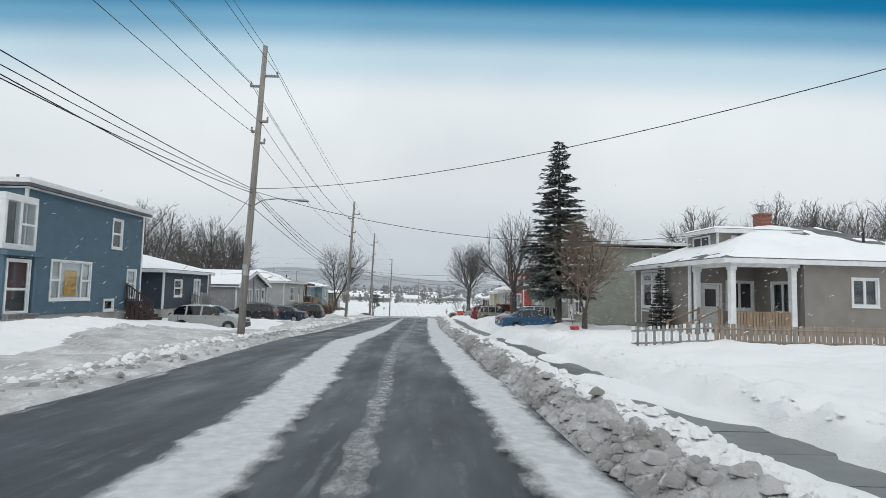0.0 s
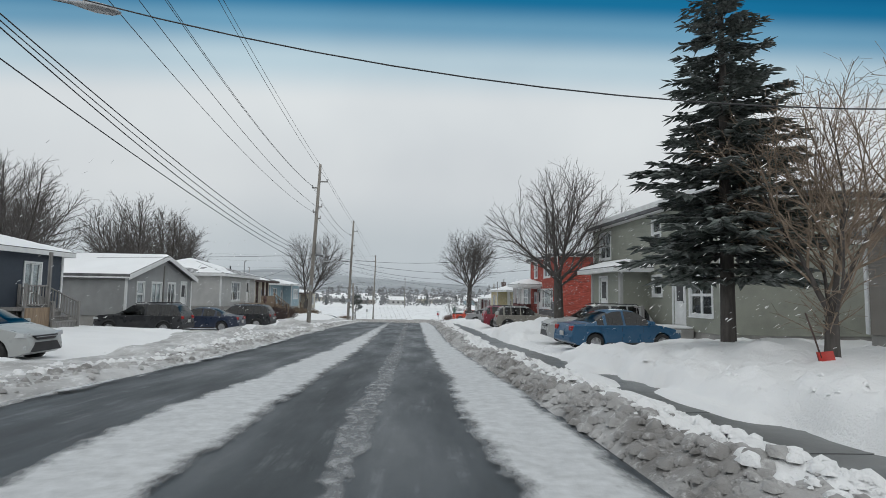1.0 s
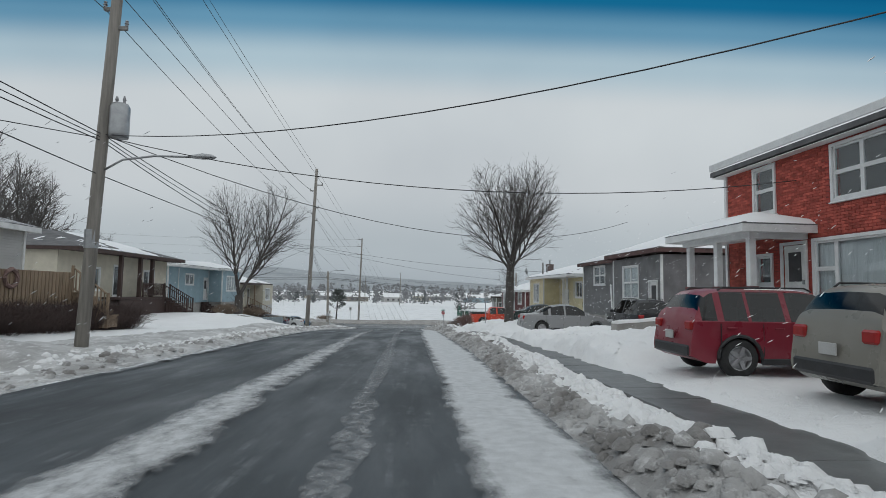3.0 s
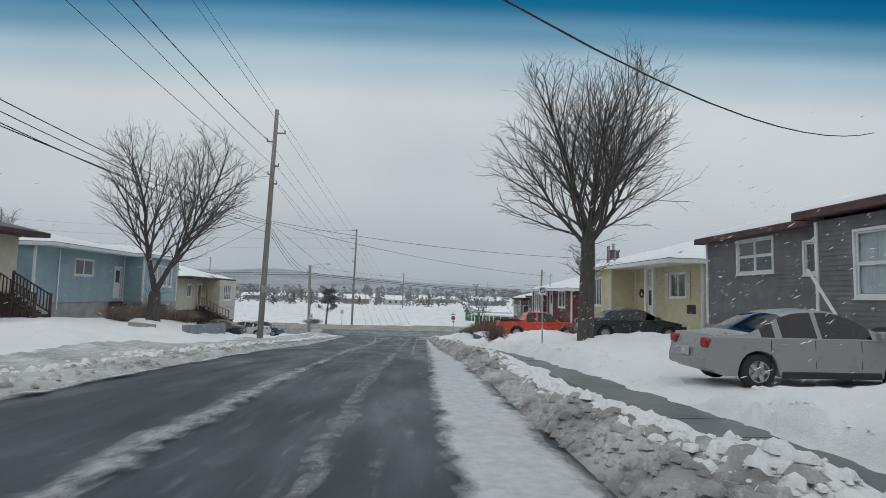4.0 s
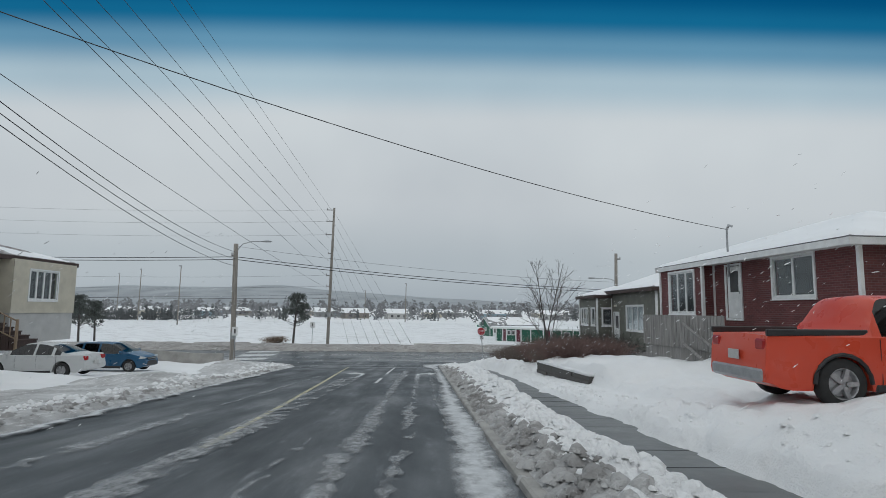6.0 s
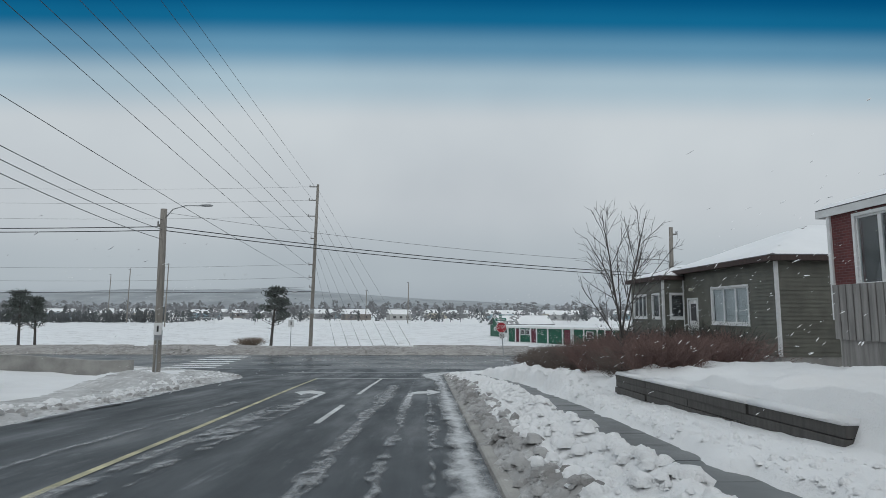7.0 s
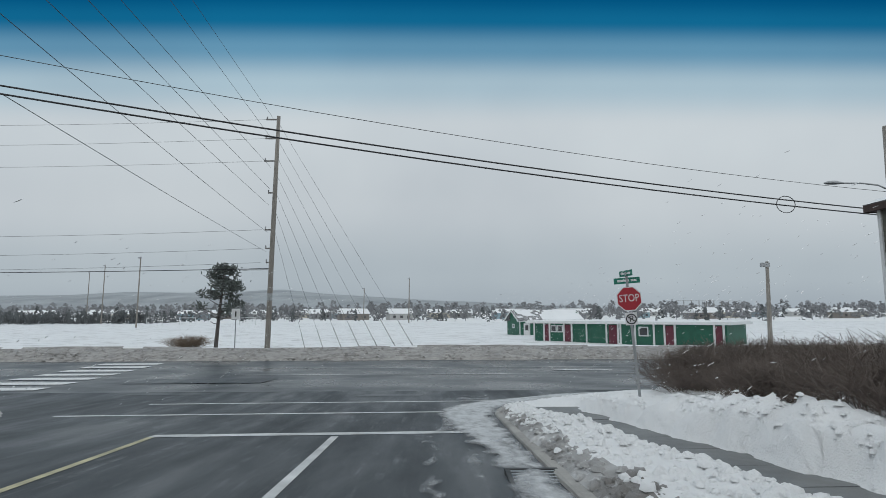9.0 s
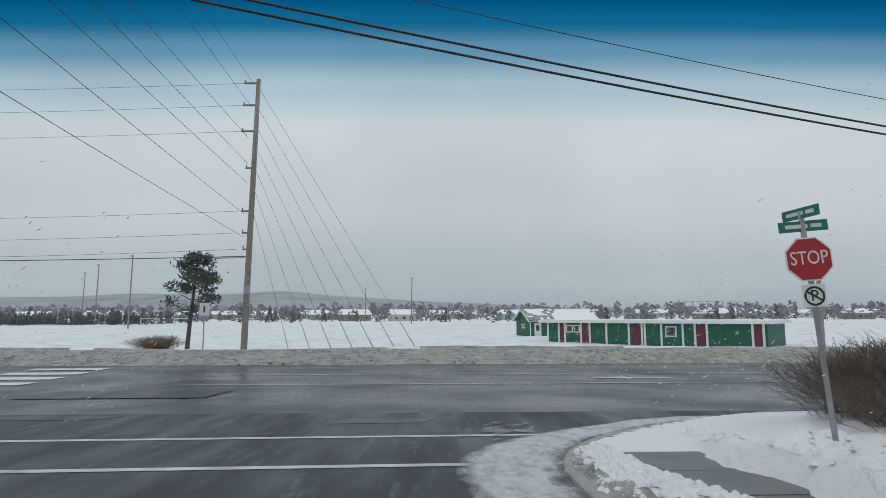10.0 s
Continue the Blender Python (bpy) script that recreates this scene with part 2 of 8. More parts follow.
def asphalt_material(name="wet_asphalt", gloss=(0.34, 0.68), veil=0.35, flow=(1.2, 0.25, 1)):
    m, n, l, b = base_material(name, 0.4)
    vec = coords(n, l)
    big = noise_of(n, l, vec, 0.35, 5)
    fine = noise_of(n, l, vec, 90, 3)
    col = ramp_of(n, l, big, [(0.3, (0.023, 0.028, 0.032)), (0.72, (0.041, 0.048, 0.054))])
    col = mixed(n, l, 0.5, col, ramp_of(n, l, fine, [(0.3, (0.4, 0.4, 0.4)), (0.7, (1, 1, 1))]), "MULTIPLY")
    streak = noise_of(n, l, coords(n, l, tuple(v**1.6 * 2.6 for v in flow)), 1.6, 6, 0.6)
    slush = ramp_of(n, l, streak, [(0.55, (0, 0, 0)), (0.78, (veil, veil, veil))])
    broken = ramp_of(n, l, noise_of(n, l, vec, 2.6, 8, 0.65), [(0.42, (0, 0, 0)), (0.62, (1, 1, 1))])
    slush = mixed(n, l, 1.0, slush, broken, "MULTIPLY")
    l.new(mixed(n, l, slush, col, (0.52, 0.54, 0.56)), b.inputs["Base Color"])
    l.new(ramp_of(n, l, noise_of(n, l, coords(n, l, flow), 0.9, 5), [(0.32, (gloss[0],) * 3), (0.7, (gloss[1],) * 3)]), b.inputs["Roughness"])
    bump_of(n, l, fine, 0.25, 0.006, b)
    return m


def brick_material(name, c1, c2, mortar, width=0.21, height=0.072):
    """Thin courses of brick, far too small to stand apart."""
    m, n, l, b = base_material(name, 0.8)
    tc = n.new("ShaderNodeTexCoord")
    sep, comb, add = n.new("ShaderNodeSeparateXYZ"), n.new("ShaderNodeCombineXYZ"), n.new("ShaderNodeMath")
    l.new(tc.outputs["Object"], sep.inputs[0])
    add.operation = "ADD"
    l.new(sep.outputs["X"], add.inputs[0])
    l.new(sep.outputs["Y"], add.inputs[1])
    l.new(add.outputs[0], comb.inputs["X"])
    l.new(sep.outputs["Z"], comb.inputs["Y"])
    t = n.new("ShaderNodeTexBrick")
    t.inputs["Scale"].default_value = 1.0
    t.inputs["Brick Width"].default_value, t.inputs["Row Height"].default_value = width, height
    t.inputs["Mortar Size"].default_value, t.inputs["Mortar Smooth"].default_value = 0.008, 0.3
    t.inputs["Color1"].default_value, t.inputs["Color2"].default_value, t.inputs["Mortar"].default_value = (*c1, 1), (*c2, 1), (*mortar, 1)
    l.new(comb.outputs[0], t.inputs["Vector"])
    stain = ramp_of(n, l, noise_of(n, l, coords(n, l, (1, 1, 0.5)), 1.2, 6), [(0.3, (0.72, 0.7, 0.7)), (0.7, (1, 1, 1))])
    l.new(mixed(n, l, 1.0, t.outputs["Color"], stain, "MULTIPLY"), b.inputs["Base Color"])
    inv = n.new("ShaderNodeMath")
    inv.operation = "SUBTRACT"
    inv.inputs[0].default_value = 1.0
    l.new(t.outputs["Fac"], inv.inputs[1])
    bump_of(n, l, inv.outputs[0], 0.6, 0.01, b)
    return m




def slush_material(name, tone, low, high, scale):
    """Thin snow that breaks up into specks where its cover is thin."""
    m, n, l, b = base_material(name, 0.5)
    vec = coords(n, l)
    fine = noise_of(n, l, coords(n, l, (1.0, 0.55, 1.0)), scale, 8, 0.7)
    l.new(ramp_of(n, l, noise_of(n, l, vec, 6.0, 6), [(0.3, tuple(c * 0.72 for c in tone)), (0.7, tone)]), b.inputs["Base Color"])
    bump_of(n, l, fine, 0.6, 0.03, b)
    at = n.new("ShaderNodeAttribute")
    at.attribute_name = "cover"
    add = n.new("ShaderNodeMath")
    add.operation = "ADD"
    l.new(fine, add.inputs[0])
    l.new(at.outputs["Fac"], add.inputs[1])
    rng = n.new("ShaderNodeMapRange")
    rng.inputs["From Min"].default_value, rng.inputs["From Max"].default_value = low, high
    l.new(add.outputs[0], rng.inputs["Value"])
    l.new(rng.outputs[0], b.inputs["Alpha"])
    return m


SNOW = snow_material("snow", 0.0, 1.0, (0.865, 0.87, 0.875))
BANK_SNOW = snow_material("plowed_snow", 0.95, 1.0, (0.78, 0.78, 0.78), (1, 1, 1), (0.54, 0.74))
FIELD_SNOW = snow_material("field_snow", 0.6, 0.8, (0.84, 0.85, 0.86), (0.05, 0.14, 1), (0.41, 0.47))
STREAKED_SNOW = snow_material("streaked_bank_snow", 0.75, 1.0, (0.82, 0.82, 0.82), (1.3, 0.28, 1), (0.52, 0.68))
THIN_SNOW = slush_material("packed_snow", (0.58, 0.59, 0.60), 0.80, 1.30, 5.0)
SLUSH = slush_material("broken_slush", (0.48, 0.49, 0.50), 0.86, 1.36, 7.0)
ROOF_SNOW = snow_material("roof_snow", 0.0, 0.3, (0.85, 0.86, 0.87))
ASPHALT = asphalt_material()
WET_ASPHALT = asphalt_material("soaked_asphalt", (0.2, 0.46), 0.05, (0.35, 0.4, 1))
VERGE = snow_material("dirty_verge_snow", 0.95, 1.0, (0.46, 0.44, 0.42), (0.4, 1, 1), (0.46, 0.62))
WALK = weathered("wet_concrete_walk", (0.13, 0.135, 0.135), 0.4, 1.2, 0.35, 50)
CONCRETE = weathered("concrete", (0.38, 0.37, 0.35), 0.85, 1.5, 0.3, 40, 0.3)
WHITE = weathered("white_trim", (0.78, 0.79, 0.79), 0.5, 3, 0.12)
DUSTED_SHINGLE = snow_dusted("snow_dusted_shingle", (0.16, 0.16, 0.165), 0.9)
BROWN_DUSTED = snow_dusted("dusted_brown_shingle", (0.14, 0.115, 0.11), 0.85)
SHINGLE = weathered("asphalt_shingle", (0.15, 0.15, 0.155), 0.9, 2, 0.4, 35, 0.5)
POLE_WOOD = wood_material("weathered_pole_wood", (0.29, 0.268, 0.24))
DECK_WOOD = wood_material("deck_wood", (0.30, 0.22, 0.15))
GREY_WOOD = wood_material("grey_wood", (0.27, 0.26, 0.25))
DARK_WOOD = wood_material("dark_brown_wood", (0.07, 0.045, 0.04))
STEEL = weathered("galvanised_steel", (0.42, 0.43, 0.44), 0.45, 6, 0.2, 60, 0.1, 0.8)
BLACK = weathered("black_plastic", (0.025, 0.025, 0.027), 0.5, 6, 0.3)
WIRE = weathered("cable_black", (0.03, 0.03, 0.033), 0.6, 2, 0.1)
RUBBER = weathered("tyre_rubber", (0.03, 0.03, 0.03), 0.85, 8, 0.4)
ALLOY = weathered("alloy_rim", (0.45, 0.45, 0.46), 0.4, 8, 0.3, 60, 0.1, 0.7)
GLASS = glass_material("window_glass")
CAR_GLASS = glass_material("car_glass", (0.10, 0.11, 0.12), 0.06)
CURTAIN = weathered("pale_curtain", (0.72, 0.73, 0.73), 0.9, 4, 0.25, stretch=(14, 14, 0.6))
# near-black colour stands in for the shade of unlit rooms
ROOM_DARK = weathered("painted_room_dark", (0.09, 0.09, 0.095), 0.95, 2, 0.3)
BARK = weathered("grey_bark", (0.095, 0.085, 0.078), 0.95, 4, 0.4, 30, 0.6, stretch=(3, 3, 0.6))
TWIG = weathered("twig_bark", (0.115, 0.105, 0.10), 0.95, 4, 0.3)
RED_TWIG = weathered("red_brown_twigs", (0.22, 0.145, 0.13), 0.95, 3, 0.45)
DARK_TWIG = weathered("grey_brown_twigs", (0.19, 0.155, 0.135), 0.95, 3, 0.45)
TAN_TWIG = weathered("tan_twigs", (0.26, 0.20, 0.15), 0.95, 3, 0.4)
NEEDLE = weathered("spruce_needles", (0.12, 0.135, 0.125), 0.8, 2, 0.45)
DUSTED_NEEDLE = snow_dusted("snow_dusted_needles", (0.072, 0.088, 0.078), 0.28)
EVERGREEN = weathered("dark_evergreen_twigs", (0.06, 0.065, 0.055), 0.85, 3, 0.5)
SHRUB = weathered("evergreen_shrub", (0.05, 0.055, 0.045), 0.85, 3, 0.5)
BRASS_LAMP = weathered("lamp_glass", (0.6, 0.58, 0.5), 0.3, 6, 0.1)

# ---- the lie of the land ----
RY = np.array([-300, -60, -20, 2, 10.8, 19.3, 27, 35, 42.5, 65.5, 76.8, 84.5, 91.6, 108, 115.7, 124.7, 134.4, 139, 145, 155, 163])
RZ = np.array([4.0, 1.8, 0.6, -0.03, -0.42, -0.62, -0.80, -1.10, -1.36, -1.86, -2.18, -2.45, -2.82, -3.9, -4.36, -4.92, -5.52, -5.85, -6.15, -6.4, -6.45])
FY = np.array([163, 164.2, 166.2, 175, 184, 280, 340, 600, 1200, 5000])
FZ = np.array([-6.42, -6.15, -5.82, -6.4, -7.1, -7.0, -6.6, -5.0, 0.0, 4.0])
NEAR_KERB, FAR_KERB = 147.5, 163.0


def smooth_line(y, ys, zs):
    return sum(np.interp(np.asarray(y, float) + k, ys, zs) for k in (-3, -1.5, 0, 1.5, 3)) / 5


def road_z(y):
    return smooth_line(y, RY, RZ)


def kerb_right(y):
    y = np.asarray(y, float)
    return np.interp(y, [-60, 6, 24, 47, 70, 96, 115, 160], [5.2, 2.65, 2.1, 1.4, 1.3, 0.7, 0.6, 0.6]) + 7.0 * np.clip((y - 141.0) / 6.5, 0, 1) ** 2.4


def walk_left(y):
    """Street-side edge of the sidewalk, which turns in towards the corner."""
    y = np.asarray(y, float)
    straight = np.interp(y, [-60, 6, 24, 47, 70, 96, 115, 160], [5.2, 2.65, 2.1, 1.4, 1.3, 0.7, 0.6, 0.6]) + 1.9
    return straight + np.interp(y, [118, 130, 133, 135, 137, 139, 141, 143.5], [0.0, 0.4, 0.3, 0.22, 0.0, -0.3, -0.6, -0.75])


def kerb_left(y):
    y = np.asarray(y, float)
    return np.interp(y, [-60, 9, 27, 50, 100, 138, 160], [-1.5, -4.8, -5.8, -6.5, -6.6, -9.4, -9.6]) - 8.0 * np.clip((y - 137.5) / 10.0, 0, 1) ** 2.2


# heaps of shovelled snow: x, y, radius across, radius along, height
HEAPS = [(-11.2, 22.5, 3.2, 4.5, 0.55), (-9.0, 42.5, 1.6, 3.0, 0.2), (-8.7, 47.0, 1.2, 2.0, 0.5), (-10.2, 64.3, 1.6, 1.6, 0.45),
         (-12.5, 87.0, 3.2, 6.0, 0.6), (-12.6, 96.5, 2.2, 2.6, 0.5), (6.3, 50.3, 2.0, 2.5, 0.75), (7.4, 32.6, 2.4, 2.4, 0.5),
         (5.9, 35.4, 1.5, 1.6, 0.2), (7.0, 68.0, 2.0, 3.5, 0.45), (7.6, 88.3, 3.2, 4.6, 0.3), (6.6, 105.0, 3.0, 2.2, 0.5),
         (2.7, 73.3, 0.9, 1.3, 0.22), (6.8, 24.0, 2.4, 4.0, 0.3), (4.4, 66.0, 0.9, 1.5, 0.3),
         (-11.2, 122.0, 1.8, 2.5, 0.35), (-12.4, 134.5, 2.2, 2.2, 0.4), (1.5, 137.6, 0.5, 1.8, 0.14), (5.2, 133.2, 0.7, 0.8, 0.4), (4.9, 136.5, 0.6, 1.0, 0.3), (5.0, 128.6, 0.8, 1.2, 0.3)]


# cleared driveways: x0, x1, y0, y1
DRIVES = [(-17, -6, 33, 37), (-18, -6, 48.5, 57), (-17, -6, 59.3, 63), (-21, -7, 116, 119.5), (-21, -8, 122.5, 131), (1, 10.2, 37.8, 46), (1, 9.6, 56.6, 64), (1, 11, 77.5, 83)]


def ground_z(x, y, rough=1.0):
    """Height of the snow-covered ground; the roads lie in shallow beds."""
    x, y = np.broadcast_arrays(np.asarray(x, float), np.asarray(y, float))
    z = np.where(y < FAR_KERB, road_z(np.minimum(y, FAR_KERB)), smooth_line(np.maximum(y, FAR_KERB + 3), FY, FZ))
    verge = np.interp(y, FY, FZ)
    z = np.where((y >= FAR_KERB) & (y < FAR_KERB + 6), verge, z)
    dr, dl = x - kerb_right(y), kerb_left(y) - x
    d = np.maximum(dr, dl)
    dw = x - walk_left(y) + 1.9
    side = y < NEAR_KERB
    drive = np.zeros_like(z)
    for x0, x1, y0, y1 in DRIVES:
        drive = np.maximum(drive, step(x0 - 0.5, x0 + 0.5, x) * step(x1 + 0.5, x1 - 0.5, x) * step(y0 - 0.5, y0 + 0.5, y) * step(y1 + 0.5, y1 - 0.5, y))
    rise = np.where(dr > dl, np.interp(y, [0, 60, 70, 86, 100, 125], [0.36, 0.36, 0.3, 0.5, 0.5, 0.3]), np.interp(y, [0, 45, 55, 85, 95, 110, 116, 140], [0.36, 0.36, 0.1, 0.1, 0.9, 1.2, 0.35, 0.3]))
    lawn = 0.10 * (1 - 0.7 * drive) + rise * np.where((dl > dr) & (y > 90), step(4.5, 11.0, d), step(2.4, 8.0, d)) * (1 - 0.95 * drive) + 0.12 * drive * step(2.9, 4.5, dr)
    z = z + np.where(side, np.where(d > 0, lawn * step(-0.02, 0.3, d) * step(0, 1.2, NEAR_KERB - y), -0.08), 0.0)
    crest = np.where(dr > 0, 0.8 * step(0.0, 0.6, dr) * step(1.78, 0.95, dw), 0.22 * step(0.0, 0.4, dl) * step(2.6, 1.1, dl))
    crest = crest * (1 - 0.5 * step(127, 135, y)) * (1 - 0.7 * step(139.5, 141.5, y)) * (1 - 0.6 * drive)
    lump = vnoise(x * 2.1, y * 1.7, 0) * 0.6 + vnoise(x * 5.0, y * 4.2, 1) * 0.5
    clod = np.maximum(vnoise(x * 3.6, y * 3.3, 2), vnoise(x * 7.1, y * 6.4, 3) * 0.85) ** 2
    z = z + np.where(side, crest * rough * (0.02 + 0.25 * lump * vnoise(x * 0.3, y * 0.22, 4) * 1.4 + 0.23 * clod), 0)
    ragged = dw + 0.34 * (vnoise(x * 0.9 + 7, y * 1.1, 2) - 0.5) + 0.22 * (vnoise(x * 3.1, y * 3.3, 4) - 0.5)
    walk = np.where((dw > 1.4) & (dw < 3.3) & side, step(1.75, 1.98, ragged) * step(2.92 + 0.16 * step(104, 112, y), 2.72 + 0.16 * step(104, 112, y), ragged), 0.0) * step(143.6, 142.8, y)
    walk = walk * (1 - step(46, 34, y) * step(0.48, 0.62, vnoise(x * 1.3, y * 0.35, 3)))
    z = z - walk * 0.16
    spine = np.where((dr > 0.3) & side, np.exp(-(((dw - 1.32) / 0.3) ** 2)), 0.0) * step(106, 114, y) * step(142.5, 139.5, y)
    z = z + spine * (0.10 + 0.24 * vnoise(x * 0.9, y * 0.8, 3)) * (1 - walk) * (1 - 0.55 * step(124, 132, y))
    low = 1 - 0.7 * step(108, 112, y) * step(129, 126, y) * step(5.3, 4.9, x)
    berm = low * step(144.0, 141.5, y) * np.where((dw > 2.6) & (dw < 4.6) & side, step(2.75, 3.0, ragged) * step(4.5, 3.1, dw), 0.0)
    z = z + berm * (1 - 0.85 * drive) * rough * (1 + 0.9 * step(126, 130, y)) * (0.06 + 0.22 * lump * vnoise(x * 0.5, y * 0.45, 2) + 0.12 * clod)
    for hx, hy, rx, ry, h in HEAPS:
        q = ((x - hx) / rx) ** 2 + ((y - hy) / ry) ** 2
        z = z + np.where(q < 9, 0.75 * h * np.exp(-1.4 * q) * (1 + rough * 0.7 * (lump - 0.55)), 0) * step(0.0, 0.4, d) * (1 - walk * 0.9) * (1 - 0.5 * drive)
    z = z + np.where(side & (d > 1.6), np.where(dr > 0, step(2.7, 3.6, dr), 0.5 * step(1.6, 2.6, dl)) * (1 - 0.75 * drive) * rough * low * (0.18 * vnoise(x * 0.6, y * 0.6, 5) + 0.14 * vnoise(x * 1.9, y * 1.7, 1) + 0.13 * clod), 0)
    z = z + 0.42 * step(5.0, 5.25, x) * step(12.0, 9.0, x) * step(114.5, 117, y) * step(128.5, 125.5, y)
    main = (y >= NEAR_KERB) & (y <= FAR_KERB)
    z = np.where(main, z - 0.08, z)
    bank = step(FAR_KERB, FAR_KERB + 0.5, y) * step(FAR_KERB + 3.6, FAR_KERB + 2.2, y)
    z = z + np.where(y > FAR_KERB, bank * rough * (0.02 + 0.10 * lump * vnoise(x * 0.5, y * 0.8, 4)), 0)
    z = z + np.where(y > FAR_KERB + 3, 0.25 * (vnoise(x * 0.09, y * 0.09, 2) - 0.5) + 0.06 * vnoise(x * 0.8, y * 0.8, 3), 0)
    return z


def gz(x, y):
    return float(ground_z(x, y, 0.3))


def spread(lo, hi, by):
    return list(np.arange(lo, hi, by))


far_out = [60 * 1.28**k for k in range(1, 17)]
GX = np.array([-v for v in far_out[::-1]] + spread(-60, -14, 1.3) + spread(-14, -4.5, 0.16) + spread(-4.5, 0.2, 0.9) + spread(0.2, 7.5, 0.12) + spread(7.5, 16, 0.4) + spread(16, 60, 2) + far_out)
GY = np.array(spread(-300, -60, 30) + spread(-60, 0, 3) + spread(0, 4, 0.4) + spread(4, 147, 0.155) + spread(147, 163, 1.0) + spread(163, 167, 0.2) + spread(167, 200, 1.2) + spread(200, 400, 5) + [400 * 1.22**k for k in range(14)])


def sheet(name, xs, ys, height, mats, pick=None, smooth=True):
    """A grid of heights as one mesh."""
    X, Y = np.meshgrid(xs, ys)
    Z = height(X, Y)
    nx, ny = len(xs), len(ys)
    me = bpy.data.meshes.new(name)
    idx = np.arange(nx * ny).reshape(ny, nx)
    quads = np.stack([idx[:-1, :-1], idx[:-1, 1:], idx[1:, 1:], idx[1:, :-1]], -1).reshape(-1, 4)
    me.from_pydata(np.stack([X, Y, Z], -1).reshape(-1, 3).tolist(), [], quads.tolist())
    for m in mats:
        me.materials.append(m)
    if pick is not None:
        xc = (X[:-1, :-1] + X[1:, 1:]) / 2
        yc = (Y[:-1, :-1] + Y[1:, 1:]) / 2
        me.polygons.foreach_set("material_index", pick(xc, yc).astype(np.int32).ravel())
    me.polygons.foreach_set("use_smooth", [smooth] * len(me.polygons))
    return new(name, me)


def ground_pick(x, y):
    dr, dl = x - kerb_right(y), kerb_left(y) - x
    near = (y < NEAR_KERB) & (((dr > -0.1) & (dr < 1.75)) | ((dl > -0.1) & (dl < 2.4 + 3.0 * vnoise(x * 0.5, y * 0.15, 2))))
    verge = (y > FAR_KERB) & (y < FAR_KERB + 2.9 + 0.8 * vnoise(x * 0.4, y, 3))
    grimy = (dr > -0.1) & (dr < (0.55 + 0.65 * vnoise(x * 0.8, y * 0.8, 1)) * (1 - 0.35 * step(90, 110, y) - 0.2 * step(130, 138, y)))
    field = (y > FAR_KERB + 2) & (y < 330)
    return np.where(verge, 2, np.where(field, 4, 0) + ~field *  np.where(near, np.where(grimy, 1, np.where(dl > -0.1, 3, 0)), 0))


tagged(sheet("ground", GX, GY, ground_z, [SNOW, BANK_SNOW, VERGE, STREAKED_SNOW, FIELD_SNOW], ground_pick), "snow-covered lawns, plowed banks and open field", "ground", kind="structure")

# the street, from behind the start down to the junction
rows_y = np.array(spread(-60, 0, 3) + spread(0, 136, 1) + spread(136, NEAR_KERB - 0.05, 0.5) + [NEAR_KERB])
cols = 16
verts = []
for yy in rows_y:
    a, b = float(kerb_left(yy)) - 0.1, float(kerb_right(yy)) + 0.1
    for k in range(cols + 1):
        xx = a + (b - a) * k / cols
        crown = 0.0
        verts.append((xx, float(yy), float(road_z(yy)) + crown))
s = Shape()
n = cols + 1
s.add(verts, [(i * n + k, i * n + k + 1, (i + 1) * n + k + 1, (i + 1) * n + k) for i in range(len(rows_y) - 1) for k in range(cols)])
single("road", s, ASPHALT, Matrix(), "wet grey asphalt street with slush streaks", "road", kind="structure", smooth=True)
s = Shape()
cross_x = spread(-420, -40, 20) + spread(-40, 40, 2) + spread(40, 421, 20)
cross_y = spread(NEAR_KERB, FAR_KERB, 1.25) + [FAR_KERB + 0.1]
n = len(cross_x)
s.add([(xx, yy, float(road_z(min(yy, 163)))) for yy in cross_y for xx in cross_x], [(i * n + k, i * n + k + 1, (i + 1) * n + k + 1, (i + 1) * n + k) for i in range(len(cross_y) - 1) for k in range(n - 1)])
single("road", s, WET_ASPHALT, Matrix(), "wet dark asphalt main road crossing the junction", "road", kind="structure", smooth=True)

# kerb on the right side, round the corner
ys = np.array(spread(103, 138, 1.0) + spread(138, 147.3, 0.35))
s = Shape()
vs = []
for yy in ys:
    xk, zk = float(kerb_right(yy)), float(road_z(yy))
    hk = 0.09 - 0.03 * float(step(110, 138, yy))
    vs += [(xk - 0.02, yy, zk - 0.05), (xk, yy, zk + hk - 0.02), (xk + 0.03, yy, zk + hk), (xk + 0.15, yy, zk + hk), (xk + 0.15, yy, zk - 0.05)]
s.add(vs, [(i * 5 + k, i * 5 + k + 1, i * 5 + 5 + k + 1, i * 5 + 5 + k) for i in range(len(ys) - 1) for k in range(4)])
single("kerb", s, CONCRETE, Matrix(), "pale concrete kerb along the street edge", "kerb", kind="structure")


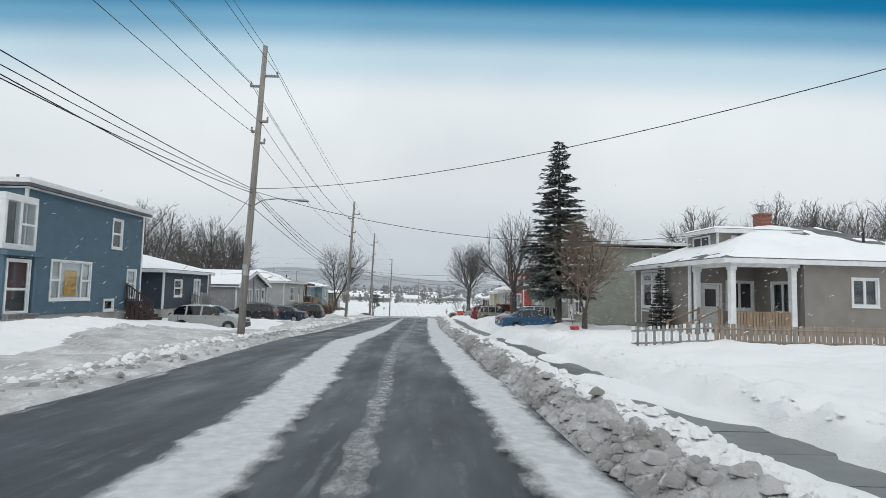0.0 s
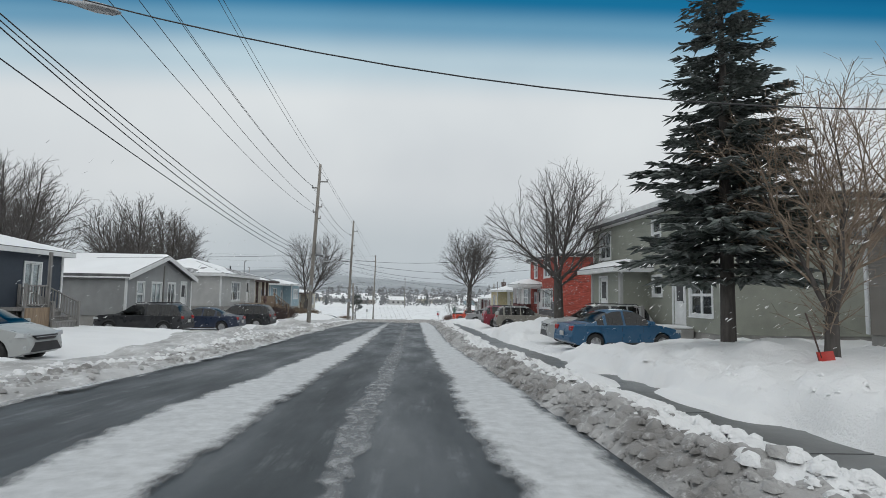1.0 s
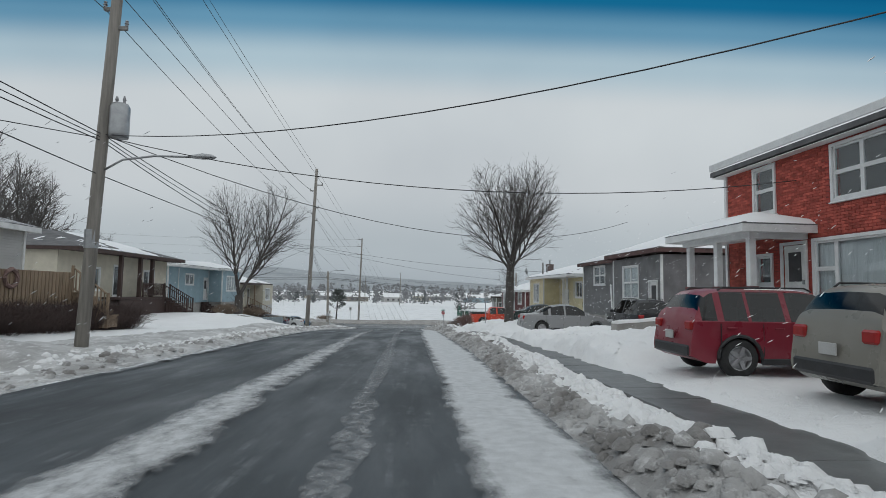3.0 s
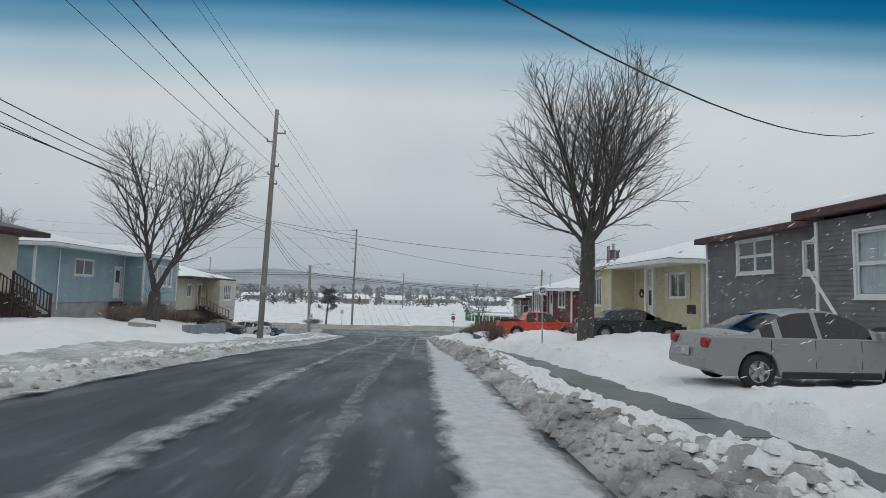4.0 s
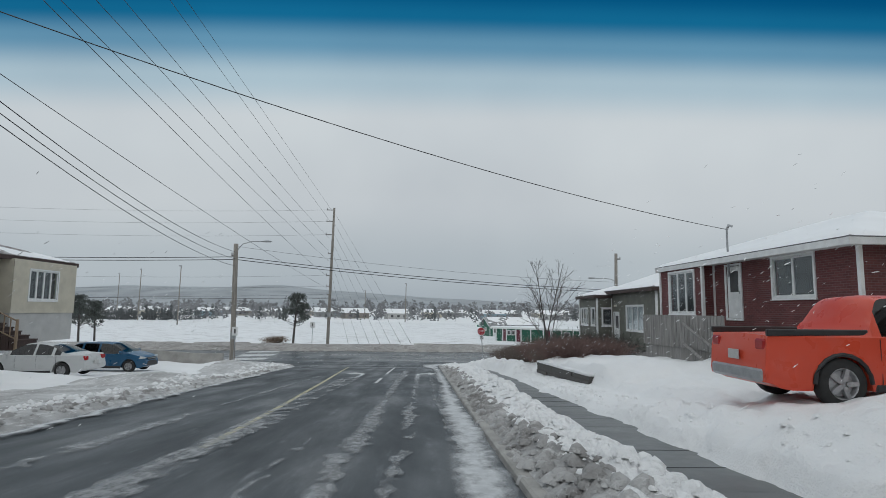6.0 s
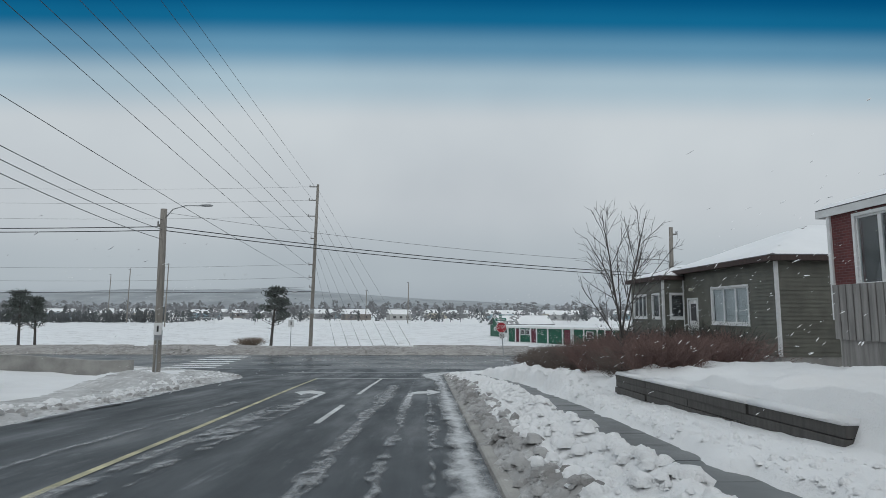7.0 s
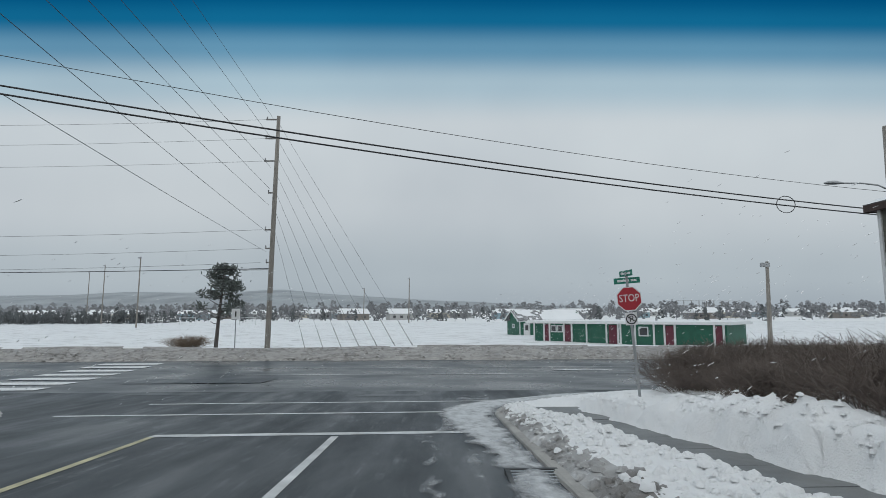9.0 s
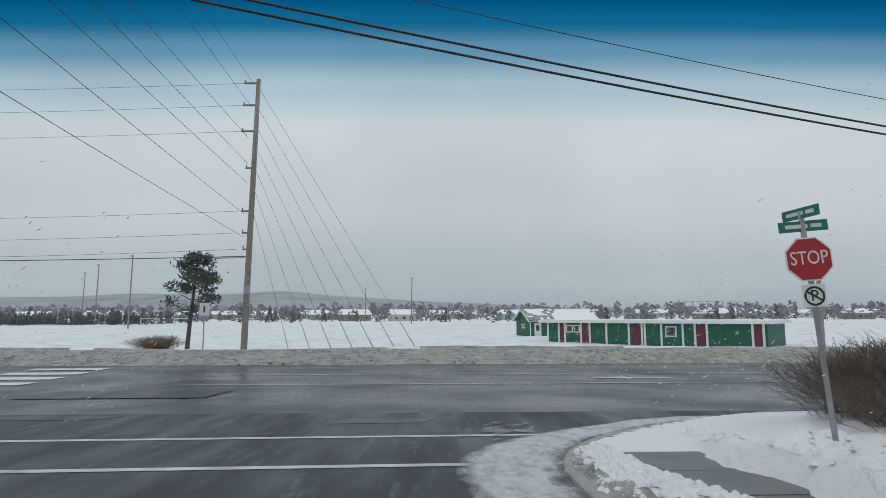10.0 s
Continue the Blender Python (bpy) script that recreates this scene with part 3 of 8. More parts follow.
def snow_strip(name, left, right, y0, y1, high, label, ragged=0.35, across=9, gap=0.0, by=0.2, seed=0, firm=1.0):
    """Packed snow left lying between two lines along the street, with torn edges."""
    ys = np.arange(y0, y1, by)
    lo = left(ys) + ragged * (0.5 * vnoise(ys * 0.25, ys * 0 + seed, 0) + 0.35 * vnoise(ys * 1.3, ys * 0 + seed, 1) + 0.4 * vnoise(ys * 4.3, ys * 0 + seed, 2) - 0.62)
    hi = right(ys) + ragged * (0.5 * vnoise(ys * 0.23, ys * 0 + seed + 9, 2) + 0.35 * vnoise(ys * 1.4, ys * 0 + seed, 3) + 0.4 * vnoise(ys * 4.1, ys * 0 + seed, 4) - 0.62)
    base = road_z(ys)
    s = Shape()
    vs, cover = [], []
    for i, yy in enumerate(ys):
        w = max(hi[i] - lo[i], 0.02)
        for k in range(across):
            u = k / (across - 1)
            xx = lo[i] + w * u
            lift = high * (1 - (2 * u - 1) ** 4) * (0.35 + 1.0 * float(vnoise(xx * 3, yy * 1.5, seed)))
            hole = float(vnoise(xx * 2.2 + 31, yy * 0.35, 4)) * 0.45 + float(vnoise(xx * 9 + 5, yy * 3.5, 5)) * 0.55
            edge = min(u, 1 - u) * w
            cover.append((firm(yy) if callable(firm) else firm) * min(1.0, edge / (0.16 if gap else 0.42)) * (1.0 if not gap else max(0.0, min(1.0, (hole - gap + 0.22) / 0.3))))
            vs.append((xx, yy, base[i] + (lift if 0 < k < across - 1 else 0.0) + 0.005))
    fs = [(i * across + k, i * across + k + 1, (i + 1) * across + k + 1, (i + 1) * across + k) for i in range(len(ys) - 1) for k in range(across - 1)]
    s.add(vs, fs)
    ob = single(name, s, SLUSH if gap else THIN_SNOW, Matrix(), label, "snow", kind="stuff", smooth=True)
    ob.data.attributes.new("cover", "FLOAT", "POINT").data.foreach_set("value", cover)
    return ob


def along(ys, xs):
    return lambda y: np.interp(y, ys, xs)


snow_strip("snow_ridge", along([-60, 7, 25, 48, 82, 104], [-0.6, -1.9, -3.6, -3.5, -3.6, -3.4]), along([-60, 7, 25, 48, 82, 104], [0.9, -0.45, -1.75, -2.15, -2.75, -3.1]), -20, 104, 0.045, "packed white snow ridge between the two lanes", firm=along([-20, 20, 45, 70, 104], [1.05, 1.0, 0.85, 0.62, 0.42]))
snow_strip("snow_ridge", along([-60, 7, 25, 48, 82, 100, 138], [4.5, 1.6, 0.6, 0.1, -0.3, -0.2, 0.0]), lambda y: kerb_right(y) + 0.15, -20, 138, 0.05, "packed white snow along the kerb", 0.25, firm=along([-20, 60, 100, 140], [1.0, 0.95, 0.85, 0.8]))
snow_strip("snow_ridge", lambda y: kerb_right(y) - 0.75 - 0.8 * step(134, 144, y), lambda y: kerb_right(y) + 0.12, 130, 146.6, 0.03, "grey slush round the kerb corner", 0.3, 12, by=0.1, firm=0.78)
snow_strip("snow_ridge", lambda y: kerb_left(y) - 0.15, lambda y: kerb_left(y) + 0.35, -20, 138, 0.05, "packed snow edge beside the wet lane", 0.5)
snow_strip("slush_strip", along([0, 25, 48, 82, 104], [0.25, -0.95, -1.2, -1.65, -1.5]), along([0, 25, 48, 82, 104], [0.85, -0.3, -0.6, -1.15, -1.1]), 0, 104, 0.012, "thin slush between the wheel tracks", 0.3, 9, 0.22, firm=along([0, 40, 104], [0.6, 0.52, 0.45]))
snow_strip("slush_strip", along([0, 25, 48, 82, 104], [0.9, -0.18, -0.42, -0.75, -0.9]), along([0, 25, 48, 82, 104], [1.03, -0.06, -0.28, -0.58, -0.75]), 0, 104, 0.01, "thin slush line in the lane", 0.08, 5, 0.30, firm=0.62)
snow_strip("slush_strip", along([0, 25, 48, 82], [-0.3, -1.5, -1.95, -2.35]), along([0, 25, 48, 82], [-0.15, -1.36, -1.8, -2.2]), 4, 82, 0.01, "thin slush line beside the snow ridge", 0.12, 5, 0.34, firm=0.6)
for a, b, c, d, y0, y1, gap in ((-3.7, -2.95, -4.3, -3.3, 88, 129, 0.40), (-1.6, -1.05, -1.85, -1.25, 84, 133, 0.40), (-0.8, -0.4, -1.05, -0.65, 90, 138, 0.38), (-2.75, -2.5, -2.3, -2.0, 86, 108, 0.45), (-0.15, 0.12, -0.35, 0.0, 108, 137, 0.42), (-1.1, -0.1, -0.2, 1.1, 137, 146, 0.66), (-5.6, -5.0, -5.6, -5.2, 104, 126, 0.5)):
    snow_strip("slush_strip", along([y0, y1], [a, c]), along([y0, y1], [b, d]), y0, y1, 0.022, "broken slush left between wheel tracks", 0.3, 7, gap, 0.12, int(y0) % 5, 0.6)

# painted markings, a few millimetres thick
YELLOW_PAINT = weathered("worn_yellow_paint", (0.50, 0.46, 0.28), 0.5, 2, 0.5, 30)
FRESH_PAINT = weathered("white_paint", (0.78, 0.79, 0.79), 0.6, 2, 0.2, 30)
WHITE_PAINT = weathered("worn_white_paint", (0.62, 0.63, 0.63), 0.5, 2, 0.35, 30)


def painted(outline, label, category, material=None, group=""):
    """A painted shape that follows the road."""
    s = Shape()
    n = len(outline)
    s.add([(x, y, float(road_z(y)) + (0.006 if y < NEAR_KERB else 0.02)) for x, y in outline], [tuple(range(n))])
    return single(category.replace(" ", "_"), s, material or WHITE_PAINT, Matrix(), label, category, group, "structure")


def painted_band(line, width, y0, y1, label, category, material=None, by=1.0):
    s = Shape()
    ys = list(np.arange(y0, y1, by)) + [y1]
    s.add([(float(line(y)) + q, y, float(road_z(y)) + 0.006) for y in ys for q in (-width / 2, width / 2)], [(2 * i, 2 * i + 1, 2 * i + 3, 2 * i + 2) for i in range(len(ys) - 1)])
    return single(category.replace(" ", "_"), s, material or WHITE_PAINT, Matrix(), label, category, "", "structure")


painted_band(along([96, 113, 121, 138.7], [-3.0, -3.9, -4.45, -5.75]), 0.12, 107, 138.7, "worn yellow centre line on wet asphalt", "centre line", YELLOW_PAINT)
painted_band(along([110, 140], [-2.25, -2.55]), 0.13, 121.5, 125.2, "worn white lane dash", "lane line")
painted_band(along([110, 140], [-2.25, -2.55]), 0.13, 128.6, 138.5, "worn white lane line before the stop line", "lane line")
painted([(-5.8, 138.55), (0.2, 138.8), (0.2, 139.1), (-5.8, 138.85)], "white stop line across the lanes", "stop line")
painted([(-9.5, 141.7), (1.2, 142.15), (1.2, 142.32), (-9.5, 141.9)], "white crosswalk line", "crosswalk line", group="crosswalk lines")
painted([(-8.5, 144.1), (2.6, 144.5), (2.6, 144.65), (-8.5, 144.28)], "white crosswalk line", "crosswalk line", group="crosswalk lines")
for x0, flip in ((-3.85, -1), (-0.55, 1)):
    o = [(0.0, 125.2), (0.16, 125.2), (0.16, 128.6), (0.62, 129.0), (0.62, 128.3), (1.15, 129.55), (0.62, 130.8), (0.62, 130.0), (0.3, 129.9), (0.0, 129.1)]
    painted([(x0 + flip * (a - 0.3), b) for a, b in o][:: 1 if flip > 0 else -1], "worn white turn arrow painted on the lane", "turn arrow", group="turn arrows")
for k in range(7):
    y0 = 148.2 + 2.05 * k
    xz = -14.4 - 0.28 * k
    painted([(xz - 3.4, y0), (xz, y0), (xz, y0 + 0.95), (xz - 3.4, y0 + 0.95)], "white zebra crossing bar", "crossing bar", FRESH_PAINT, group="zebra crossing bars")
for y0 in (154.1, 157.8):
    painted([(-10, y0), (60, y0), (60, y0 + 0.12), (-10, y0 + 0.12)], "thin white lane line along the main road", "lane line")
SEALED = asphalt_material("sealed_asphalt_patch", (0.3, 0.5), 0.0)
for x0, x1, y0, y1 in ((-12.7, -7.4, 150.4, 152.5), (-10.6, -8.0, 146.6, 147.3), (-3.2, -1.2, 145.9, 146.6)):
    painted([(x0, y0), (x1, y0 + 0.1), (x1 + 0.2, y1), (x0 + 0.3, y1 - 0.1)], "dark sealed patch in the wet asphalt", "asphalt patch", SEALED, group="asphalt patches")
o = [(0, -0.1), (1.6, -0.1), (1.6, -0.45), (3.0, 0), (1.6, 0.45), (1.6, 0.1), (0, 0.1)]
painted([(7.9 - a, 156.0 + b) for a, b in o][::-1], "white straight arrow on the main road", "turn arrow", group="turn arrows")

# ---- houses ----


def welded(s):
    """The same shape with its touching corners joined."""
    seen, at = {}, []
    for v in s.v:
        key = tuple(round(c, 3) for c in v)
        at.append(seen.setdefault(key, len(seen)))
    return Shape().add(list(seen), [tuple(at[i] for i in f) for f in s.f])


def wall_shape(length, z0, z1, holes, lap=0.11, gable=None):
    """A wall in its own plane: u along x, outside towards -y. Lapped boards, with holes left open."""
    s = Shape()
    top = z1 + (gable or 0)
    marks = sorted({z0, z1, top} | {h[1] for h in holes} | {h[1] + h[3] for h in holes})
    levels = []
    for a, b in zip(marks, marks[1:]):
        k = max(1, round((b - a) / lap)) if lap else 1
        levels += [(a + (b - a) * i / k, a + (b - a) * (i + 1) / k) for i in range(k)]
    for a, b in levels:
        mid = (a + b) / 2
        lo, hi = 0.0, length
        if mid > z1:
            cut = (mid - z1) / gable * length / 2
            lo, hi = cut, length - cut
        spans = [(lo, hi)]
        for u, v, w, h in holes:
            if v < mid < v + h:
                spans = [q for p, r in spans for q in ((p, min(r, u)), (max(p, u + w), r)) if q[1] - q[0] > 0.01]
        marks_u = sorted({u for u, _, w, _ in holes} | {u + w for u, _, w, _ in holes} | ({length / 2} if gable else set()))
        for p, r in [q for p, r in spans for q in zip([p] + [u for u in marks_u if p + 0.01 < u < r - 0.01], [u for u in marks_u if p + 0.01 < u < r - 0.01] + [r])]:
            out = 0.02 if lap else 0.0
            s.add([(p, -out, a), (r, -out, a), (r, 0, b), (p, 0, b), (r, 0.0, a), (p, 0.0, a)], [(0, 1, 2, 3), (5, 4, 1, 0)] if lap else [(0, 1, 2, 3)])
    for u, v, w, h in holes:
        d = 0.16
        s.add([(u, 0, v), (u + w, 0, v), (u + w, 0, v + h), (u, 0, v + h), (u, d, v), (u + w, d, v), (u + w, d, v + h), (u, d, v + h)], [(0, 4, 5, 1), (1, 5, 6, 2), (2, 6, 7, 3), (3, 7, 4, 0)])
    return welded(s)


def window_in(house, m, u, v, w, h, kind, trim=None, dark=True):
    """A window or door in a wall whose plane has the pose m."""
    trim = trim or WHITE
    t, f = 0.085, 0.05
    fr = Shape().ring(u - t, v - t, u + w + t, v + h + t, t, -0.045, 0.05)
    cells = []
    if kind == "door":
        frame_ob = part("door_frame", fr.moved(m), trim, house)
        leaf = Shape()
        leaf.box(u + 0.01, 0.02, v + 0.01, u + w - 0.01, 0.065, v + h - 0.01, 0.006)
        for a, b in ((0.12, 0.42),):
            leaf.box(u + w * 0.2, 0.008, v + h * a, u + w * 0.8, 0.02, v + h * b, 0.004)
        door = part("door", leaf.moved(m), trim, house)
        part("door_glass", Shape().box(u + w * 0.22, 0.006, v + h * 0.5, u + w * 0.78, 0.018, v + h * 0.9, 0.003).moved(m), ROOM_DARK, door, "dark door glass")
        part("door_handle", Shape().box(u + w * 0.86, -0.03, v + h * 0.46, u + w * 0.91, 0.02, v + h * 0.52, 0.006).moved(m), STEEL, door)
        return
    if kind == "sash":
        cells = [(u, v, w, h / 2), (u, v + h / 2, w, h / 2)]
    elif kind == "twin":
        cells = [(u + w / 2 * i, v + h / 2 * j, w / 2, h / 2) for i in (0, 1) for j in (0, 1)]
    elif kind == "picture":
        cells = [(u, v, w * 0.22, h * 0.5), (u, v + h * 0.5, w * 0.22, h * 0.5), (u + w * 0.22, v, w * 0.56, h), (u + w * 0.78, v, w * 0.22, h * 0.5), (u + w * 0.78, v + h * 0.5, w * 0.22, h * 0.5)]
    elif kind.startswith("row"):
        k = int(kind[3:])
        cells = [(u + w / k * i, v, w / k, h) for i in range(k)]
    elif kind == "storm":
        cells = [(u, v, w, h * 0.45), (u, v + h * 0.45, w, h * 0.55)]
    else:
        cells = [(u, v, w, h)]
    win = part("window", fr.moved(m), trim, house)
    for a, b, c, d in cells:
        part("sash", Shape().ring(a + 0.002, b + 0.002, a + c - 0.002, b + d - 0.002, f, 0.0, 0.05).moved(m), trim, win)
    for a, b, c, d in cells:
        ob = part("pane", Shape().box(a + f, 0.02, b + f, a + c - f, 0.026, b + d - f).moved(m), GLASS, win)
        ob.visible_shadow = False
    part("sill", Shape().box(u - t - 0.03, -0.08, v - t - 0.035, u + w + t + 0.03, 0.02, v - t, 0.008).moved(m), trim, win)
    # no room is built: a thin dark sheet or a curtain closes the opening
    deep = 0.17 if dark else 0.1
    part("room", Shape().box(u - 0.05, deep, v - 0.05, u + w + 0.05, deep + 0.005, v + h + 0.05).moved(m), ROOM_DARK if dark else CURTAIN, win, "dark sheet for the unlit room behind the glass" if dark else "pale curtain behind the glass")


def roof_on(house, x0, y0, x1, y1, z, kind, pitch, over=0.35, bare=0.25, material=None, fascia=None, seed=0, snow=0.10):
    """A roof over the rectangle: slab with white edge boards, and the snow that lies on it."""
    X0, Y0, X1, Y1 = x0 - over, y0 - over, x1 + over, y1 + over
    thick = 0.17
    lx, ly = X1 - X0, Y1 - Y0

    def top(x, y):
        if kind == "hip":
            return z + thick + pitch * np.minimum(np.minimum(x - X0, X1 - x), np.minimum(y - Y0, Y1 - y))
        if kind == "gable_y":
            return z + thick + pitch * (lx / 2 - np.abs(x - (X0 + X1) / 2)) + 0 * y
        if kind == "gable_x":
            return z + thick + pitch * (ly / 2 - np.abs(y - (Y0 + Y1) / 2)) + 0 * x
        if kind == "shed":
            return z + thick + pitch * (Y1 - y) * 0 + pitch * (y - Y0) + 0 * x
        return z + thick + 0.02 * (y - Y0) + 0 * x
    s = Shape()
    if kind == "hip":
        r = min(lx, ly) / 2
        if lx >= ly:
            ridge = [(X0 + r, Y0 + r), (X1 - r, Y0 + r)]
            faces = [(0, 1, 5, 4), (1, 2, 5), (2, 3, 4, 5), (3, 0, 4)]
        else:
            ridge = [(X0 + r, Y0 + r), (X0 + r, Y1 - r)]
            faces = [(0, 1, 4), (1, 2, 5, 4), (2, 3, 5), (3, 0, 4, 5)]
        ring = [(X0, Y0), (X1, Y0), (X1, Y1), (X0, Y1)]
        vs = [(a, b, z + thick) for a, b in ring] + [(a, b, z + thick + pitch * r) for a, b in ridge]
        s.add(vs + [(a, b, z + thick - 0.02) for a, b in ring], faces + [(9, 8, 7, 6), (0, 6, 7, 1), (1, 7, 8, 2), (2, 8, 9, 3), (3, 9, 6, 0)])
    else:
        xs = [X0, (X0 + X1) / 2, X1] if kind == "gable_y" else [X0, X1]
        ys = [Y0, (Y0 + Y1) / 2, Y1] if kind == "gable_x" else [Y0, Y1]
        vs = [(a, b, float(top(a, b))) for b in ys for a in xs]
        n, k = len(xs), len(ys)
        low = [(a, b, c - 0.14) for a, b, c in vs]
        fs = [(j * n + i, j * n + i + 1, (j + 1) * n + i + 1, (j + 1) * n + i) for j in range(k - 1) for i in range(n - 1)]
        q = len(vs)
        fs += [tuple(v + q for v in f[::-1]) for f in list(fs)]
        rim = [i for i in range(n)] + [j * n + n - 1 for j in range(1, k)] + [(k - 1) * n + i for i in range(n - 2, -1, -1)] + [j * n for j in range(k - 2, 0, -1)]
        fs += [(rim[i], rim[(i + 1) % len(rim)], rim[(i + 1) % len(rim)] + q, rim[i] + q) for i in range(len(rim))]
        s.add(vs + low, fs)
    roof = part("roof", s, material or SHINGLE, house)
    e = Shape()
    if kind in ("hip", "flat", "shed"):
        o = 0.0 if kind == "hip" else 0.025
        for a, b, c, d in ((X0 - o, Y0 - o, X1 + o, Y0 + 0.03), (X0 - o, Y1 - 0.03, X1 + o, Y1 + o), (X0 - o, Y0 + 0.03, X0 + 0.03, Y1 - 0.03), (X1 - 0.03, Y0 + 0.03, X1 + o, Y1 - 0.03)):
            zt = z + thick - 0.025 if kind == "hip" else float(top(X1, Y1 - 0.03)) + 0.03
            e.box(a, b, z - 0.06 if kind == "hip" else zt - 0.21, c, d, zt, 0.006)
        e.box(X0 + 0.03, Y0 + 0.03, z - 0.03, X1 - 0.03, Y1 - 0.03, z - 0.012)
    else:
        ends = ((X0, X0 + 0.04), (X1 - 0.04, X1)) if kind == "gable_x" else ((Y0, Y0 + 0.04), (Y1 - 0.04, Y1))
        lo, hi = (Y0, Y1) if kind == "gable_x" else (X0, X1)
        mid, peak = (lo + hi) / 2, z + thick + pitch * (hi - lo) / 2
        for a, b in ends:
            out = -0.02 if a == ends[0][0] else 0.02
            e.prism([(lo, z + thick - 0.30), (lo, z + thick - 0.02), (mid, peak - 0.02), (hi, z + thick - 0.02), (hi, z + thick - 0.30), (mid, peak - 0.28)], 0 if kind == "gable_x" else 1, a + min(out, 0), b + max(out, 0))
        for q in (lo, hi - 0.03):
            if kind == "gable_x":
                e.box(X0 + 0.04, q, z - 0.06, X1 - 0.04, q + 0.03, z + thick - 0.145)
            else:
                e.box(q, Y0 + 0.04, z - 0.06, q + 0.03, Y1 - 0.04, z + thick - 0.145)
    part("fascia", e, fascia or WHITE, house)
    if snow > 0:
        xs, ys = np.linspace(X0 + 0.01, X1 - 0.01, int(lx / 0.22) + 2), np.linspace(Y0 + 0.01, Y1 - 0.01, int(ly / 0.22) + 2)
        Xg, Yg = np.meshgrid(xs, ys)
        cover = vnoise(Xg * 0.35 + seed * 7, Yg * 0.35, seed) * 0.7 + vnoise(Xg * 1.7 + seed, Yg * 1.7, seed + 1) * 0.3
        edge = np.minimum(np.minimum(Xg - X0, X1 - Xg), np.minimum(Yg - Y0, Y1 - Yg))
        four = np.sort(np.stack([Xg - X0, X1 - Xg, Yg - Y0, Y1 - Yg]), 0)
        if kind == "hip":
            cover = cover - (0.10 + bare) * 1.6 * step(0.32, 0.1, four[1] - four[0] + 0.25 * vnoise(Xg * 1.1, Yg * 1.1, 3)) * step(0.35, 0.6, vnoise(Xg * 0.4 + seed, Yg * 0.4, 1))
        thickness = snow * step(bare - 0.06, bare + 0.12, cover) * step(0.0, 0.12, edge - 0.05 * vnoise(Xg * 3, Yg * 3, 2)) - 0.02
        Z = top(Xg, Yg) + thickness
        sh = Shape()
        nx, ny = len(xs), len(ys)
        sh.add(np.stack([Xg, Yg, Z], -1).reshape(-1, 3).tolist(), [(j * nx + i, j * nx + i + 1, (j + 1) * nx + i + 1, (j + 1) * nx + i) for j in range(ny - 1) for i in range(nx - 1)])
        part("roof_snow", sh, ROOF_SNOW, roof, "snow lying on the roof", True)
    return roof


FACE_RIGHT = lambda x, y, z: pose(x, y, z, 0, 0, -90)
FACE_LEFT = lambda x, y, z: pose(x, y, z, 0, 0, 90)


def block(house, x0, y0, x1, y1, z0, z1, wall, front=(), start=(), end=(), back=(), lap=0.11, gable=None, trim=None, boards=True, base=0.0, base_mat=None):
    """Four walls on a foundation. Openings: (u, v, w, h, kind, dark). start and end are the walls at x0 and x1."""
    planes = {"front": (pose(x0, y0, 0), x1 - x0, front), "end": (pose(x1, y0, 0, 0, 0, 90), y1 - y0, end),
              "back": (pose(x1, y1, 0, 0, 0, 180), x1 - x0, back), "start": (pose(x0, y1, 0, 0, 0, -90), y1 - y0, start)}
    for side, (m, length, openings) in planes.items():
        holes = [(u, v, w, h) for u, v, w, h, *_ in openings]
        g = gable[1] if gable and ((gable[0] == "front" and side in ("front", "back")) or (gable[0] == "end" and side in ("start", "end"))) else None
        part("wall", wall_shape(length, z0, z1, holes, lap, g).moved(m), wall, house)
        for o in openings:
            window_in(house, m, *o[:5], trim=trim, dark=o[5] if len(o) > 5 else True)
    if boards:
        for a, b in ((x0, y0), (x1, y0), (x0, y1), (x1, y1)):
            part("corner_board", Shape().box(a - 0.06, b - 0.06, z0, a + 0.06, b + 0.06, z1 - 0.02, 0.01), trim or WHITE, house)
    if base:
        part("foundation", Shape().box(x0 + 0.03, y0 + 0.03, z0 - base, x1 - 0.03, y1 - 0.03, z0 - 0.005, 0.01), base_mat or CONCRETE, house, "grey concrete foundation")


def chimney(house, x, y, z0, z1, mat, pipe=True):
    c = part("chimney", Shape().box(x - 0.3, y - 0.3, z0, x + 0.3, y + 0.3, z1, 0.012).box(x - 0.35, y - 0.35, z1, x + 0.35, y + 0.35, z1 + 0.12, 0.02), mat, house, "brick chimney")
    if pipe:
        part("flue", Shape().tube([(x, y, z1 + 0.1), (x, y, z1 + 0.5)], 0.09, 10).disc((x, y, z1 + 0.55), 2, 0.15, 0.05, 10), STEEL, c)


def vent(house, x, y, z):
    part("roof_vent", Shape().tube([(x, y, z - 0.3), (x, y, z + 0.3)], 0.06, 8), BLACK, house)


def stairs(house, x0, x1, y0, y1, z0, z1, mat, name="step"):
    """Steps from z1 at y1 down to z0 at y0, seen from the front."""
    n = max(2, round((z1 - z0) / 0.18))
    for k in range(n):
        a = y0 + (y1 - y0) * k / n
        h = z0 + (z1 - z0) * (k + 1) / n
        part(name, Shape().box(x0, a, h - 0.06, x1, a + (y1 - y0) / n + 0.03, h, 0.01).box(x0 + 0.03, a + 0.04, z0 - 0.3, x1 - 0.03, a + (y1 - y0) / n, h - 0.06), mat, house)


